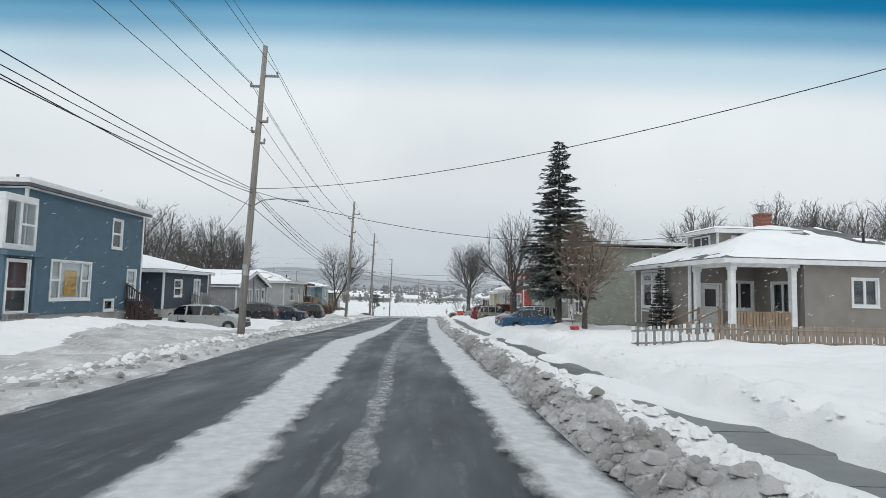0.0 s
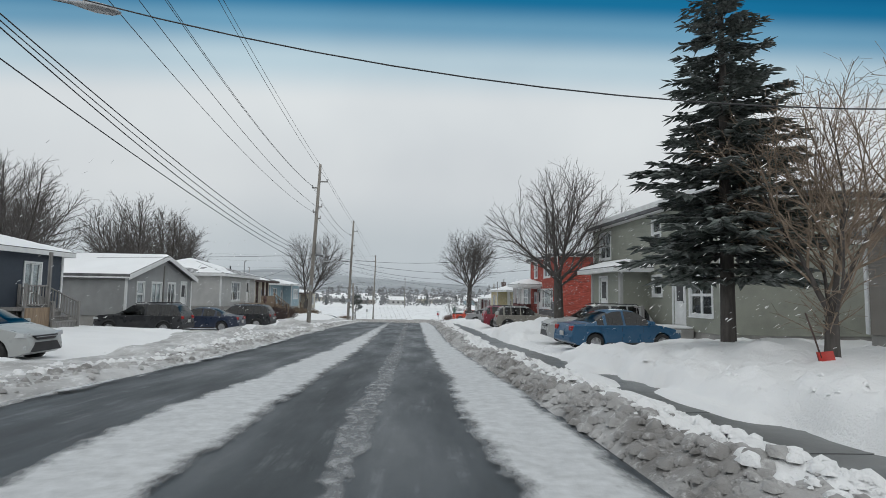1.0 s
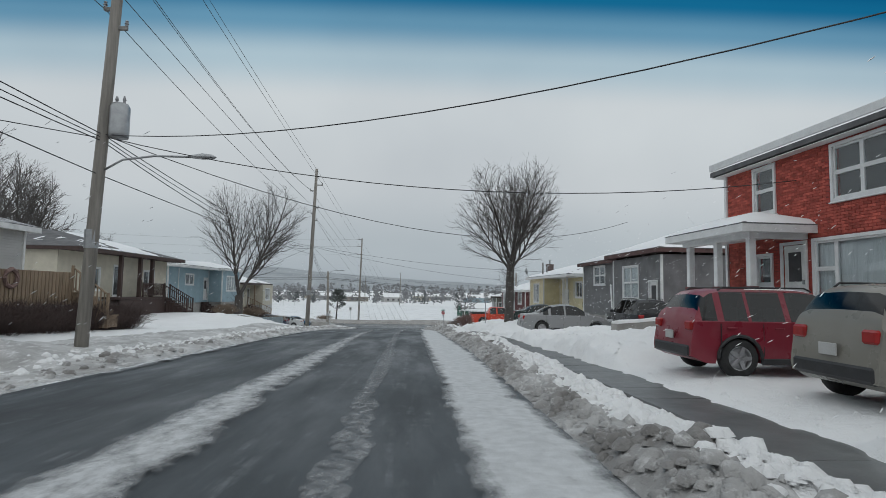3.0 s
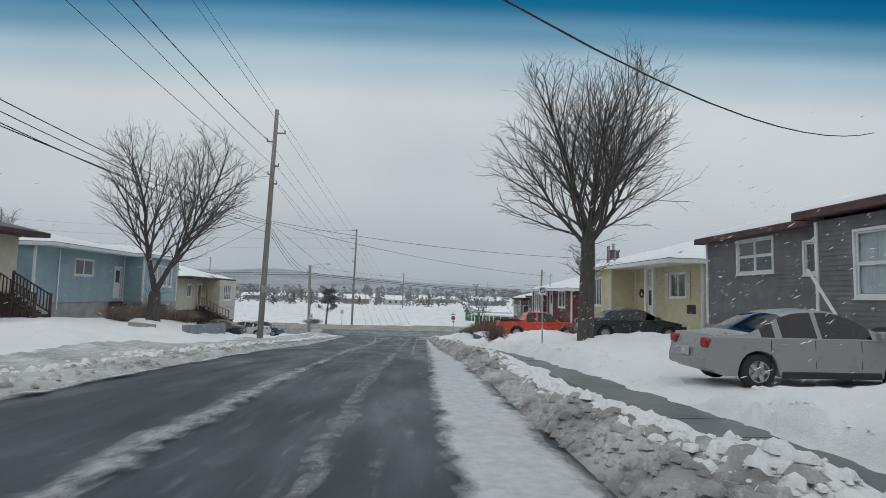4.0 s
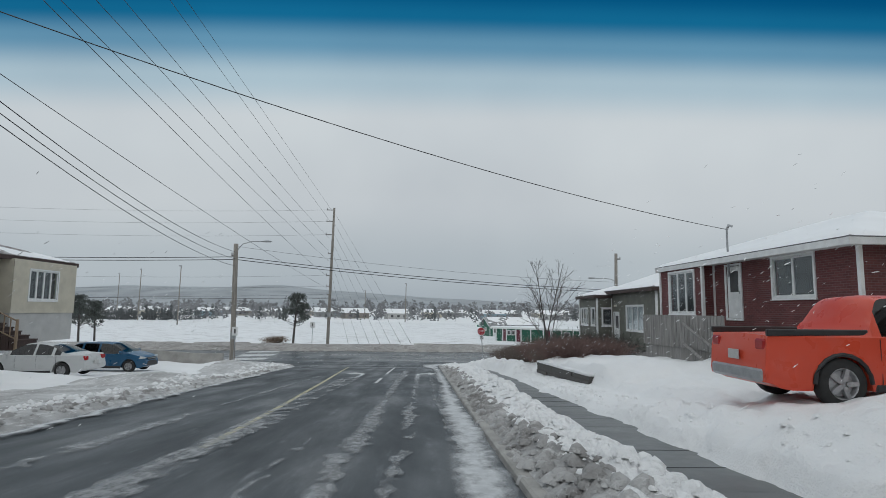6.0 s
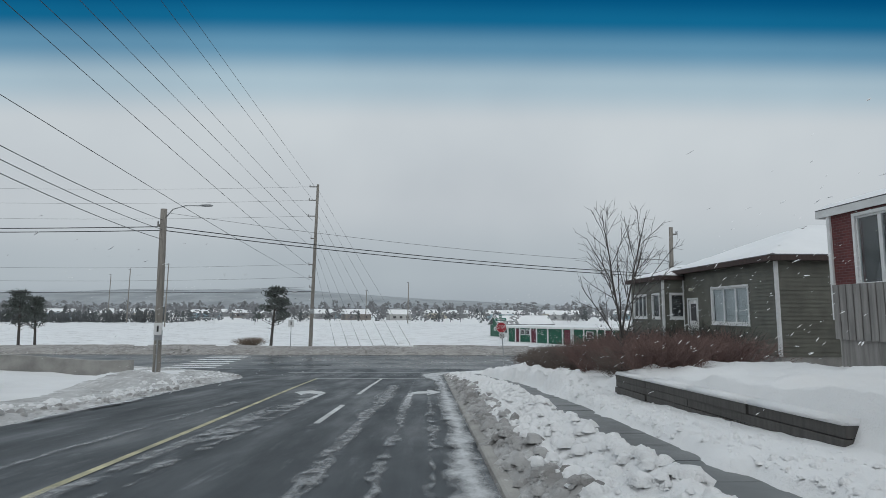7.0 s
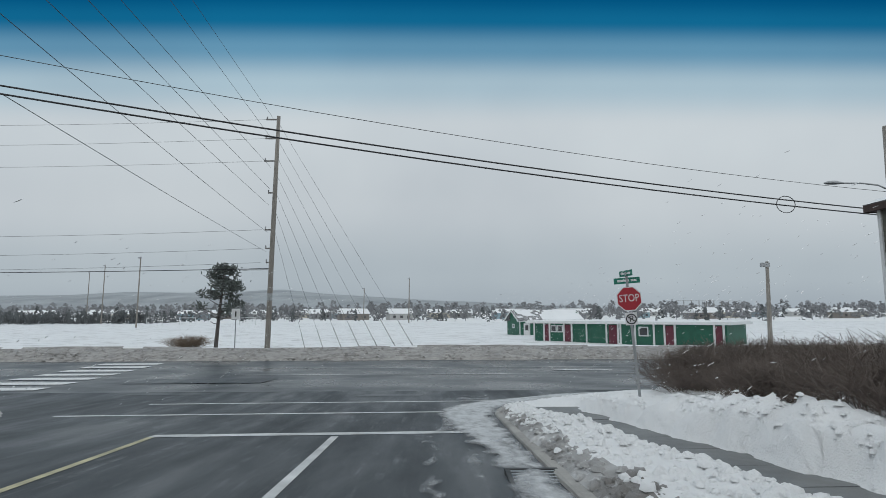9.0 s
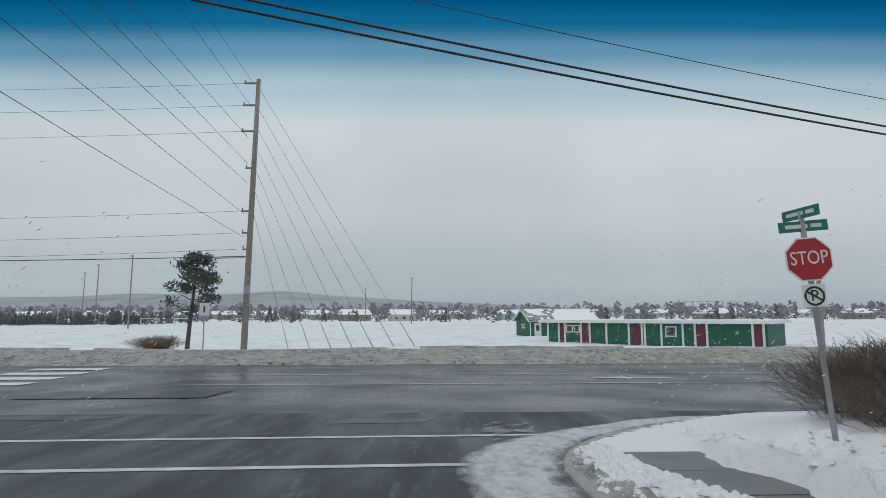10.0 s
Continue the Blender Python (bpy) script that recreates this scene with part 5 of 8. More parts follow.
# yellow bungalow
h = house_thing(pose(12.2, 109.3, -3.2, 0, 0, -87), "yellow clapboard bungalow with white shutters and snowy roof")
block(h, 0.4, -1.0, 5.4, 9, 1.1, 4.6, YELLOW_WALL, base=1.4, front=[(1.5, 2.3, 1.9, 1.75, "row4")])
block(h, 5.4, 0.6, 13.1, 9, 1.1, 4.6, YELLOW_WALL, base=1.4, front=[(1.6, 1.3, 1.0, 2.2, "door"), (4.5, 2.9, 1.6, 1.25, "row2")], end=[(2.6, 0.35, 1.2, 0.6, "plain"), (5, 2.2, 1.2, 1.1, "sash")])
roof_on(h, 0.2, -1.0, 13.1, 9, 4.6, "hip", 0.3, 0.4, 0.15, seed=5)
for px in (9.35, 11.62):
    part("shutter", Shape().box(px, 0.54, 2.8, px + 0.42, 0.575, 4.25, 0.008), CREAM_WALL, h, "pale shutter")
part("porch_floor", Shape().box(5.7, -0.4, 0.7, 9.0, 0.57, 1.05, 0.02), CONCRETE, h)
part("porch_post", Shape().box(7.9, 0.0, 1.05, 8.08, 0.18, 4.55, 0.012), WHITE, h)
part("porch_post", Shape().box(8.85, 0.0, 1.05, 9.03, 0.18, 4.55, 0.012), WHITE, h)
stairs(h, 6.2, 7.6, -2.2, -0.4, -0.4, 1.0, CHIMNEY_BRICK)
railing(h, [(6.1, -2.3, -0.3), (6.1, -0.4, 1.05)], WHITE, 0.95, 0.15)
railing(h, [(7.7, -2.3, -0.3), (7.7, -0.4, 1.05)], WHITE, 0.95, 0.15)
part("wall_vent", Shape().box(11.7, 0.54, 2.05, 12.5, 0.575, 2.5, 0.01), DARK_WOOD, h, "brown wall vent")
wreath = Shape().tube([(6.4 + 0.22 * math.cos(a / 8 * 2 * math.pi), 0.54, 3.1 + 0.22 * math.sin(a / 8 * 2 * math.pi)) for a in range(9)], 0.06, 6)
part("wreath", wreath, SHRUB, h, "dark green wreath")
chimney(h, 1.6, 0.7, 4.7, 6.0, SOOT_BRICK)
for k in (0.0, 0.25):
    part("flue", Shape().tube([(4.6 + k, -0.9, 4.5), (4.6 + k, -0.9, 6.1)], 0.045, 6), GREY_WOOD, h)
dish = part("satellite_dish", Shape().tube([(0.75, -1.2, 4.8), (0.4, -1.35, 5.05), (0.2, -1.4, 5.3)], 0.03, 6), STEEL, h, "grey satellite dish")
part("dish", Shape().add([(0.2 + 0.38 * r * math.cos(a / 8 * math.pi), -1.5 + 0.16 * r * r - 0.2 * r * math.sin(a / 8 * math.pi) * 0.2, 5.4 + 0.38 * r * math.sin(a / 8 * math.pi)) for r in (0.02, 0.5, 1.0) for a in range(16)], [(i * 16 + k, i * 16 + (k + 1) % 16, (i + 1) * 16 + (k + 1) % 16, (i + 1) * 16 + k) for i in range(2) for k in range(16)]), STEEL, dish)

# dark brick bungalow
h = house_thing(pose(11.3, 123.9, -4.1, 0, 0, -88), "dark red brick bungalow with white trim and snowy hip roof")
block(h, -1.2, -0.5, 2.6, 9, 1.4, 4.25, DARK_BRICK, lap=0, base=1.7, front=[(0.9, 2.3, 2.2, 1.75, "row3")])
block(h, 2.6, 0.0, 10.1, 9, 1.4, 4.25, DARK_BRICK, lap=0, base=1.7, front=[(0.9, 2.1, 0.95, 2.0, "door"), (3.75, 2.85, 1.95, 1.3, "row2")])
roof_on(h, -1.2, -0.2, 10.1, 9, 4.25, "hip", 0.32, 0.4, 0.12, seed=0)
part("deck", Shape().box(1.2, -2.4, 1.1, 7.5, -0.03, 1.25, 0.02), GREY_WOOD, h, "grey wooden deck")
for k in range(31):
    part("deck_board", Shape().box(1.25 + 0.2 * k, -2.46, 1.0, 1.42 + 0.2 * k, -2.42, 2.2, 0.005), GREY_WOOD, h)
part("lattice", Shape().box(1.3, -2.38, -0.5, 7.4, -2.33, 1.05, 0.01), GREY_WOOD, h, "grey boards under the deck")
part("stair_rail", Shape().tube([(5.0, -2.6, 1.9), (9.0, -2.6, 0.4)], 0.05, 6).tube([(5.0, -2.6, 1.2), (9.0, -2.6, -0.3)], 0.07, 4), GREY_WOOD, h)

# olive house at the corner
h = house_thing(FACE_RIGHT(13.1, 144.0, -5.25), "olive-brown shingled house with cream windows behind red-brown bushes")
block(h, 4.6, 0, 12.6, 9, 1.1, 4.75, GREEN_WALL, lap=0.16, base=1.4, front=[(0.5, 1.3, 1.0, 2.1, "door"), (3.0, 2.3, 3.0, 1.55, "row3", False)], end=[(4, 2.3, 1.2, 1.3, "sash")])
block(h, 0, -1.1, 4.6, 9, 1.1, 4.5, GREEN_WALL, lap=0.16, base=0.5, front=[(0.4, 2.5, 1.9, 1.2, "row3"), (3.2, 2.5, 0.9, 1.2, "plain")], end=[(0.4, 2.5, 1.0, 1.2, "plain")])
roof_on(h, 0, -1.1, 4.5, 9, 4.5, "hip", 0.3, 0.28, 0.3, fascia=DARK_WOOD, seed=2, snow=0.08)
roof_on(h, 4.5, 0, 12.6, 9, 4.78, "hip", 0.4, 0.4, 0.2, fascia=DARK_WOOD, seed=1)
part("lamp", Shape().disc((5.6, -0.1, 3.9), 1, 0.08, 0.15, 10), BRASS_LAMP, h, "small porch lamp")
part("lattice", Shape().box(4.7, -0.2, 0.0, 12.6, -0.1, 1.05, 0.01), GREY_WOOD, h, "grey boards under the house")

# ---- poles and lines ----


def lathe(profile, n=18, axis=2):
    """A solid of revolution from (radius, height) pairs."""
    s = Shape()
    vs = []
    for r, h in profile:
        for k in range(n):
            a = 2 * math.pi * k / n
            p = [r * math.cos(a), r * math.sin(a)]
            p.insert(axis, h)
            vs.append(p)
    fs = [(i * n + k, i * n + (k + 1) % n, (i + 1) * n + (k + 1) % n, (i + 1) * n + k) for i in range(len(profile) - 1) for k in range(n)]
    return s.add(vs, fs)


INSULATOR = weathered("grey_porcelain", (0.30, 0.30, 0.31), 0.3, 10, 0.2)


def utility_pole(base, top, label, arms=(), lamp=None, can=None, r0=0.17, r1=0.11):
    """A leaning wooden pole; arms: (height share, reach in x)."""
    b, t = Vector(base), Vector(top)
    p = thing("utility_pole", Matrix.Translation(b), label, "utility pole", "utility poles")
    d = t - b
    part("pole", Shape().tube([(0, 0, -0.6), d * 0.33, d * 0.66, d], [r0, r0 * 0.9, (r0 + r1) / 2, r1], 12), POLE_WOOD, p, smooth=True)
    part("pole_band", Shape().tube([d * 0.2, d * 0.2 + Vector((0, 0, 0.5))], r0 * 1.0 + 0.004, 10), STEEL, p)
    for share, reach in arms:
        q = d * share
        arm = part("bracket", Shape().box(min(0, reach), -0.05, -0.05, max(0, reach), 0.05, 0.05, 0.01).moved(Matrix.Translation(q)), GREY_WOOD, p)
        part("insulator", lathe([(0.0, 0.0), (0.05, 0.02), (0.03, 0.06), (0.06, 0.09), (0.03, 0.13), (0.05, 0.16), (0.0, 0.2)], 8).moved(Matrix.Translation(q + Vector((reach * 0.92, 0, 0.04)))), INSULATOR, arm)
    if can:
        q = d * can
        c = part("transformer", lathe([(0.0, 0), (0.24, 0.02), (0.25, 0.1), (0.25, 0.85), (0.2, 0.95), (0.0, 0.97)], 16).moved(Matrix.Translation(q + Vector((0.42, 0, 0)))), STEEL, p, "grey transformer can", True)
        for k in (-0.1, 0.1):
            part("bushing", lathe([(0.03, 0), (0.05, 0.05), (0.03, 0.1), (0.05, 0.15), (0.02, 0.25)], 8).moved(Matrix.Translation(q + Vector((0.42 + k, 0, 0.92)))), INSULATOR, c)
    if lamp:
        share, reach, rise = lamp[:3]
        swing = lamp[3] if len(lamp) > 3 else 0.0
        q = d * share
        arm = part("lamp_arm", Shape().tube([q, q + Vector((reach * 0.25, swing * 0.25, rise * 0.75)), q + Vector((reach * 0.6, swing * 0.6, rise)), q + Vector((reach, swing, rise))], 0.03, 8), STEEL, p, smooth=True)
        part("lamp_head", Shape().add(*lamp_head()).moved(Matrix.Translation(q + Vector((reach, swing, rise))) @ Matrix.Rotation(math.atan2(swing, abs(reach)), 4, "Z") @ Matrix.Diagonal((1 if reach > 0 else -1, 1, 1, 1))), STEEL, arm, "grey cobra-head street lamp", True)
    return p


def lamp_head():
    vs, fs, n = [], [], 10
    for x, w, h in ((-0.08, 0.03, 0.03), (0.05, 0.08, 0.06), (0.3, 0.15, 0.1), (0.55, 0.13, 0.08), (0.68, 0.03, 0.02)):
        vs += [(x, w * math.cos(2 * math.pi * k / n), h * math.sin(2 * math.pi * k / n) * (1 if math.sin(2 * math.pi * k / n) > 0 else 0.6)) for k in range(n)]
    fs = [(i * n + k, i * n + (k + 1) % n, (i + 1) * n + (k + 1) % n, (i + 1) * n + k) for i in range(4) for k in range(n)] + [tuple(range(n)), tuple(range(4 * n, 5 * n))]
    return vs, fs


# heights of what hangs on the tall street poles: top, right arm, left arm, three short brackets, cables, lamp
TALL = {
    "back": ((-7.0, -12.0), (-6.6, -12.0, 13.6), (12.2, 11.3, 10.3, 9.7, 9.1, 6.9, 6.5, 5.6)),
    "one": ((-7.8, 27.8), (-7.28, 27.8, 12.7), (11.27, 10.77, 9.1, 8.62, 8.09, 5.93, 5.14, 5.1)),
    "two": ((-9.15, 66.4), (-8.6, 66.4, 11.55), (10.08, 9.55, 7.95, 7.5, 6.97, 4.0, 2.91, 2.95)),
    "three": ((-11.2, 107.7), (-10.72, 107.6, 12.1), (10.45, 9.85, 8.14, 7.55, 6.9, 4.3, 3.5, 3.4)),
}
SHORT = {
    "side": ((-14.2, 139.9), (-14.4, 140.1, 2.9)),
    "high": ((-12.42, 168.8), (-12.1, 168.8, 10.85)),
    "right": ((16.6, 149.2), (16.8, 149.2, 3.5)),
}
POLES = {k: ((*v[0], gz(*v[0])), v[1]) for k, v in {**TALL, **SHORT}.items()}


def share_at(name, z):
    b, t = POLES[name]
    return (z - b[2]) / (t[2] - b[2])


def tall_pole(name, label, lamp=None, can=False, r0=0.17, r1=0.11):
    z = TALL[name][2]
    sides = (0.72, -0.55, 0.42, -0.32, 0.36)
    arms = [(share_at(name, h), dx) for h, dx in zip(z, sides)]
    return utility_pole(*POLES[name], label, arms, (share_at(name, z[7]), *lamp) if lamp else None, share_at(name, z[5] - 0.1) if can else None, r0, r1)


tall_pole("back", "weathered wooden utility pole beside the street")
tall_pole("one", "tall weathered wooden utility pole with street lamp", (1.75, 0.5, 0.85))
tall_pole("two", "tall leaning utility pole with transformer and street lamp", (2.4, 0.5), True)
tall_pole("three", "tall leaning wooden utility pole on the snowy verge", None, False, 0.21, 0.13)
utility_pole(*POLES["side"], "short wooden pole with street lamp at the junction", [(0.9, -0.3)], (0.93, 1.9, 0.8), None, 0.2, 0.16)
utility_pole(*POLES["high"], "very tall pale utility pole beside the main road", [(0.985, -0.9), (0.90, -0.9), (0.80, -0.9), (0.66, -0.5), (0.5, -0.6), (0.42, -0.5), (0.36, -0.4)], (0.335, -1.5, -0.1), None, 0.2, 0.13)
utility_pole(*POLES["right"], "wooden utility pole with street lamp by the corner house", [(0.95, 0.4)], (0.74, -1.9, 0.3), None, 0.16, 0.13)


def on_pole(name, share, dx=0.0):
    b, t = (Vector(v) for v in POLES[name])
    return b + (t - b) * share + Vector((dx, 0, 0.0))


def at_height(name, z, dx=0.0):
    return on_pole(name, share_at(name, z), dx)


def cable(a, b, sag, r=0.011, label="black overhead power line between poles", group="overhead lines"):
    a, b = Vector(a), Vector(b)
    n = 18
    pts = [a.lerp(b, k / n) - Vector((0, 0, sag * 4 * (k / n) * (1 - k / n))) for k in range(n + 1)]
    return single("power_line", Shape().tube(pts, r, 5), WIRE, Matrix(), label, "power line", group)


SPANS = (("back", "one", (0.4, 0.5, 0.8, 0.8, 0.8, 0.8)), ("one", "two", (0.4, 0.5, 0.9, 0.95, 0.8, 0.8)), ("two", "three", (0.15, 0.15, 0.7, 0.75, 0.25, 0.5)))
for a, b, sags in SPANS:
    za, zb = TALL[a][2], TALL[b][2]
    tops = [(POLES[a][1][2] - 0.05, POLES[b][1][2] - 0.05, 0.0), (za[0] + 0.1, zb[0] + 0.1, 0.68), (za[1] + 0.1, zb[1] + 0.1, -0.52), (za[1] + 0.02, zb[1] + 0.02, -0.36), (za[2] - 0.15, zb[2] - 0.15, 0.2), (za[3], zb[3], -0.3)]
    for (ha, hb, dx), sag in zip(tops, sags):
        cable(at_height(a, ha, dx), at_height(b, hb, dx), sag)
    for drop, sag, r in ((0.0, 0.62, 0.014), (0.09, 0.8, 0.012), (0.18, 0.97, 0.014)):
        cable(at_height(a, za[5] - drop), at_height(b, zb[5] - drop), sag, r, "black communication cable between poles")
    cable(at_height(a, za[6]), at_height(b, zb[6]), 0.4 if a != "two" else 0.15, 0.014, "black communication cable between poles")
for z0, z1, dx, sag in ((12.05, 10.7, 0.0, -0.2), (10.55, 9.1, 0.6, 0.0), (9.9, 7.0, -0.4, 0.35), (8.2, 5.4, 0.2, 0.1), (7.6, 4.2, -0.2, 0.2), (6.9, 2.2, 0.3, 0.35), (4.3, 0.8, 0.0, 0.3)):
    cable(at_height("three", z0, dx), at_height("high", z1, -0.4), max(sag, 0.02))
for k in range(3):
    cable(at_height("three", 4.2 - 0.25 * k), on_pole("side", 0.93 - 0.06 * k), 0.75, 0.014, "black communication cable between poles")
for k in (0, 0.2):
    cable(at_height("side", 1.95 - k), (16.7, 149.2, 0.16 - k), 0.3, 0.024, "heavy black cable across the junction")
    cable(at_height("side", 1.95 - k), (-60, 139, 2.6 - k), 0.5, 0.024, "heavy black cable along the main road")
cable(on_pole("side", 0.98), (16.7, 149.2, 0.9), 0.4, 0.009, "thin black cable across the junction")
coil = [(11.6 + 0.33 * math.cos(k / 9 * math.pi), 147.6, 0.1 + 0.3 * math.sin(k / 9 * math.pi)) for k in range(19)]
single("cable_loop", Shape().tube(coil, 0.014, 5), WIRE, Matrix(), "slack loop of black cable hanging from the junction line", "cable")
for share, far in ((0.985, 11.6), (0.90, 9.9), (0.80, 8.3), (0.5, 3.0), (0.42, 1.6), (0.36, 0.5)):
    cable(on_pole("high", share, -0.8), (-78, 171, far), 0.7, 0.010)
cable(on_pole("high", 0.335), (-78, 171, 0.0), 0.4, 0.026, "heavy black cable along the main road")
for k in range(7):
    top = on_pole("high", 0.97 - 0.075 * k)
    gx, gy = -2.2 - 1.3 * k, 170.6 - 0.12 * k
    cable(top, (gx, gy, gz(gx, gy)), 0.02, 0.009, "taut steel guy wire anchored in the snow", "guy wires")
    single("guy_guard", Shape().tube([(0, 0, -0.1), ((top.x - gx) * 0.13, (top.y - gy) * 0.13, (top.z - gz(gx, gy)) * 0.13)], 0.035, 6), PALE_WALL, Matrix.Translation((gx, gy, gz(gx, gy))), "pale plastic guy wire guard in the snow", "guard", "guy wire guards")
# service drops to the houses
for a, z, end, sag in (("one", 5.95, (16.0, 7.7, 7.3), 1.13), ("one", 5.85, (13.7, 27.6, 4.4), 1.17), ("two", 4.0, (10.4, 54.1, 4.2), 1.0), ("two", 3.95, (9.9, 65.8, 3.1), 0.85),
                       ("two", 4.0, (11.9, 83.5, 4.2), 1.75), ("three", 4.35, (12.0, 104.1, 2.0), 0.48), ("three", 4.25, (11.3, 120.1, 1.46), 0.49), ("three", 4.2, (-20.7, 117.3, 1.5), 0.02),
                       ("two", 3.9, (-17.2, 50.0, 2.5), 0.05), ("one", 5.7, (-17.2, 42.5, 2.5), 0.3), ("two", 3.8, (-20.9, 88.0, 2.2), 0.4)):
    cable(at_height(a, z), end, sag, 0.012, "thin black service line to a house", "service lines")
for x, y, z in ((11.35, 120.1, 0.2), (11.9, 104.3, 1.2), (-16.1, 71.5, 2.2), (-20.9, 117.2, 0.9)):
    mast = thing("service_mast", Matrix.Translation((x, y, z)), "grey steel service mast on a house eave", "mast", "service masts")
    part("pipe", Shape().tube([(0, 0, -0.6), (0, 0, 1.3)], 0.04, 8), STEEL, mast)
    part("weatherhead", Shape().tube([(0, 0, 1.25), (0.08, 0, 1.42), (0.22, 0, 1.38)], 0.055, 8), STEEL, mast)

# ---- trees ----


def bare_tree(seed, height, radius, trunk, fork, bottom, leaders, dense=1.0, widest=0.42, tilt=(0.1, 1.1), sprouts=0, thin=1.0, angle=(0.42, 0.75)):
    """A bare tree: leaders fan out from the fork, and acute side branches fill a rounded crown."""
    rnd = random.Random(seed)
    wood, fine = Shape(), Shape()
    h0, z0 = height * fork, height * bottom
    zc = z0 + (height - z0) * widest

    def room(p, d):
        """Distance from p along d to the edge of the crown."""
        s = 0.0
        while s < height:
            q = p + d * s
            up = (q.z - zc) / ((height - zc) if q.z > zc else (zc - z0))
            a = math.atan2(q.y, q.x)
            edge = 0.92 + 0.1 * math.sin(2 * a + seed) + 0.07 * math.sin(5 * a + 2 * q.z / height * 6)
            if (q.x * q.x + q.y * q.y) / (radius * radius) + up * up > edge * edge and s > 0.15:
                break
            s += 0.12
        return s

    def grow(p, d, length, r, level):
        n = (7, 4, 3, 1)[level]
        pts, q, dirs = [p], p, []
        for k in range(n):
            d = (d + Vector((rnd.gauss(0, 1), rnd.gauss(0, 1), rnd.gauss(0, 1))) * (0.07, 0.09, 0.1, 0)[level] + Vector((0, 0, (0.07, 0.06, 0.05, 0)[level]))).normalized()
            q = q + d * length / n
            pts.append(q)
            dirs.append(d)
        tip = (0.008, 0.006, 0.0045, 0.003)[level] * thin
        radii = [r + (tip - r) * (k / n) ** 0.8 for k in range(n + 1)]
        (wood if level < 1 else fine).tube(pts, radii, (8, 5, 4, 3)[level], False)
        if level == 3:
            return
        gap = (0.30, 0.24, 0.17)[level] / dense
        count = max(2, int(length * (0.88, 0.9, 0.9)[level] / gap))
        spin = rnd.uniform(0, 6.28)
        for k in range(count):
            t = (0.12, 0.1, 0.1)[level] + (0.88, 0.9, 0.9)[level] * (k + rnd.random()) / count
            i = min(int(t * n), n - 1)
            at, dd = pts[i].lerp(pts[i + 1], t * n - i), dirs[i]
            spin += 2.4 + rnd.gauss(0, 0.5)
            u = dd.cross(Vector((0.3, 0.2, 1))).normalized()
            v = dd.cross(u)
            bend = rnd.uniform(*angle)
            nd = (dd * math.cos(bend) + (u * math.cos(spin) + v * math.sin(spin)) * math.sin(bend)).normalized()
            if level == 2:
                ln = rnd.uniform(0.18, 0.5) * (0.6 + 0.06 * height)
            else:
                ln = min(room(at, nd) * rnd.uniform(0.75, 1.05), length * (0.62, 0.5)[level] * (1.15 - 0.75 * t) * rnd.uniform(0.8, 1.25))
            if ln < 0.15:
                continue
            here = radii[i] + (radii[i + 1] - radii[i]) * (t * n - i)
            grow(at, nd, ln, min(here * 0.7, (0.0045 + 0.011 * ln, 0.004 + 0.0055 * ln, 0.0045)[level] * thin), level + 1)

    top = Vector((0.03 * h0, 0, h0))
    wood.tube([(0, 0, -0.4), (0, 0, 0.12), top * 0.35, top * 0.75, top], [trunk * 1.5, trunk * 1.12, trunk, trunk * 0.95, trunk * 0.8], 12, False)
    for k in range(leaders):
        a = 2.4 * k + rnd.uniform(-0.35, 0.35)
        lean = tilt[0] + (tilt[1] - tilt[0]) * ((k + 0.5) / leaders) ** 0.68
        d = Vector((math.cos(a) * math.sin(lean), math.sin(a) * math.sin(lean), math.cos(lean)))
        p = top * (1.0 - 0.3 * k / leaders)
        ln = room(p + d * 0.4, d) * rnd.uniform(0.92, 1.04)
        grow(p, d, ln, trunk * (0.5 - 0.2 * k / leaders) * min(1.0, 0.55 + 0.09 * ln / max(1.0, radius * 0.25)), 0)
    for _ in range(sprouts):
        a = rnd.uniform(0, 2 * math.pi)
        d = Vector((math.cos(a), math.sin(a), rnd.uniform(0.1, 1.0))).normalized()
        grow(Vector((0, 0, rnd.uniform(0.5, 1.0) * h0)), d, rnd.uniform(0.5, 1.5), 0.016, 2)
    return wood, fine


def tree_thing(x, y, label, shapes, turn=0.0, size=1.0, twig_material=None, bark=None):
    t = thing("tree", pose(x, y, gz(x, y), 0, 0, turn) @ Matrix.Scale(size, 4), label, "tree")
    part("trunk", shapes[0], bark or BARK, t, smooth=True)
    part("crown", shapes[1], twig_material or TWIG, t, "fine bare branches", True)
    return t


tree_thing(6.1, 90.9, "large bare maple with rugged bark in a snowy front yard", bare_tree(17, 12.4, 5.3, 0.30, 0.36, 0.31, 11, 0.84, 0.34, (0.04, 1.2), 30, 1.4), 20)
tree_thing(7.6, 50.0, "large bare deciduous tree before a sage house", bare_tree(5, 9.7, 4.7, 0.25, 0.28, 0.22, 10, 0.85, 0.37, (0.04, 1.45), 20, 1.35), 140)
tree_thing(-17.1, 105.0, "large bare vase-shaped tree in a snowy front yard", bare_tree(23, 13.4, 6.8, 0.38, 0.14, 0.16, 14, 0.74, 0.38, (0.05, 1.45), 8, 1.7), 75)
tree_thing(8.5, 30.7, "small bare gnarled apple tree with tan twigs", bare_tree(31, 6.6, 3.1, 0.14, 0.14, 0.12, 10, 1.15, 0.55, (0.15, 1.2), 10, 1.25, (0.5, 1.0)), 10, 1.0, TAN_TWIG)
tree_thing(5.9, 127.8, "slender bare tree with upright branches behind bushes", bare_tree(8, 5.7, 2.0, 0.09, 0.28, 0.28, 6, 0.8, 0.6, (0.05, 0.75), 6, 1.3), 200)
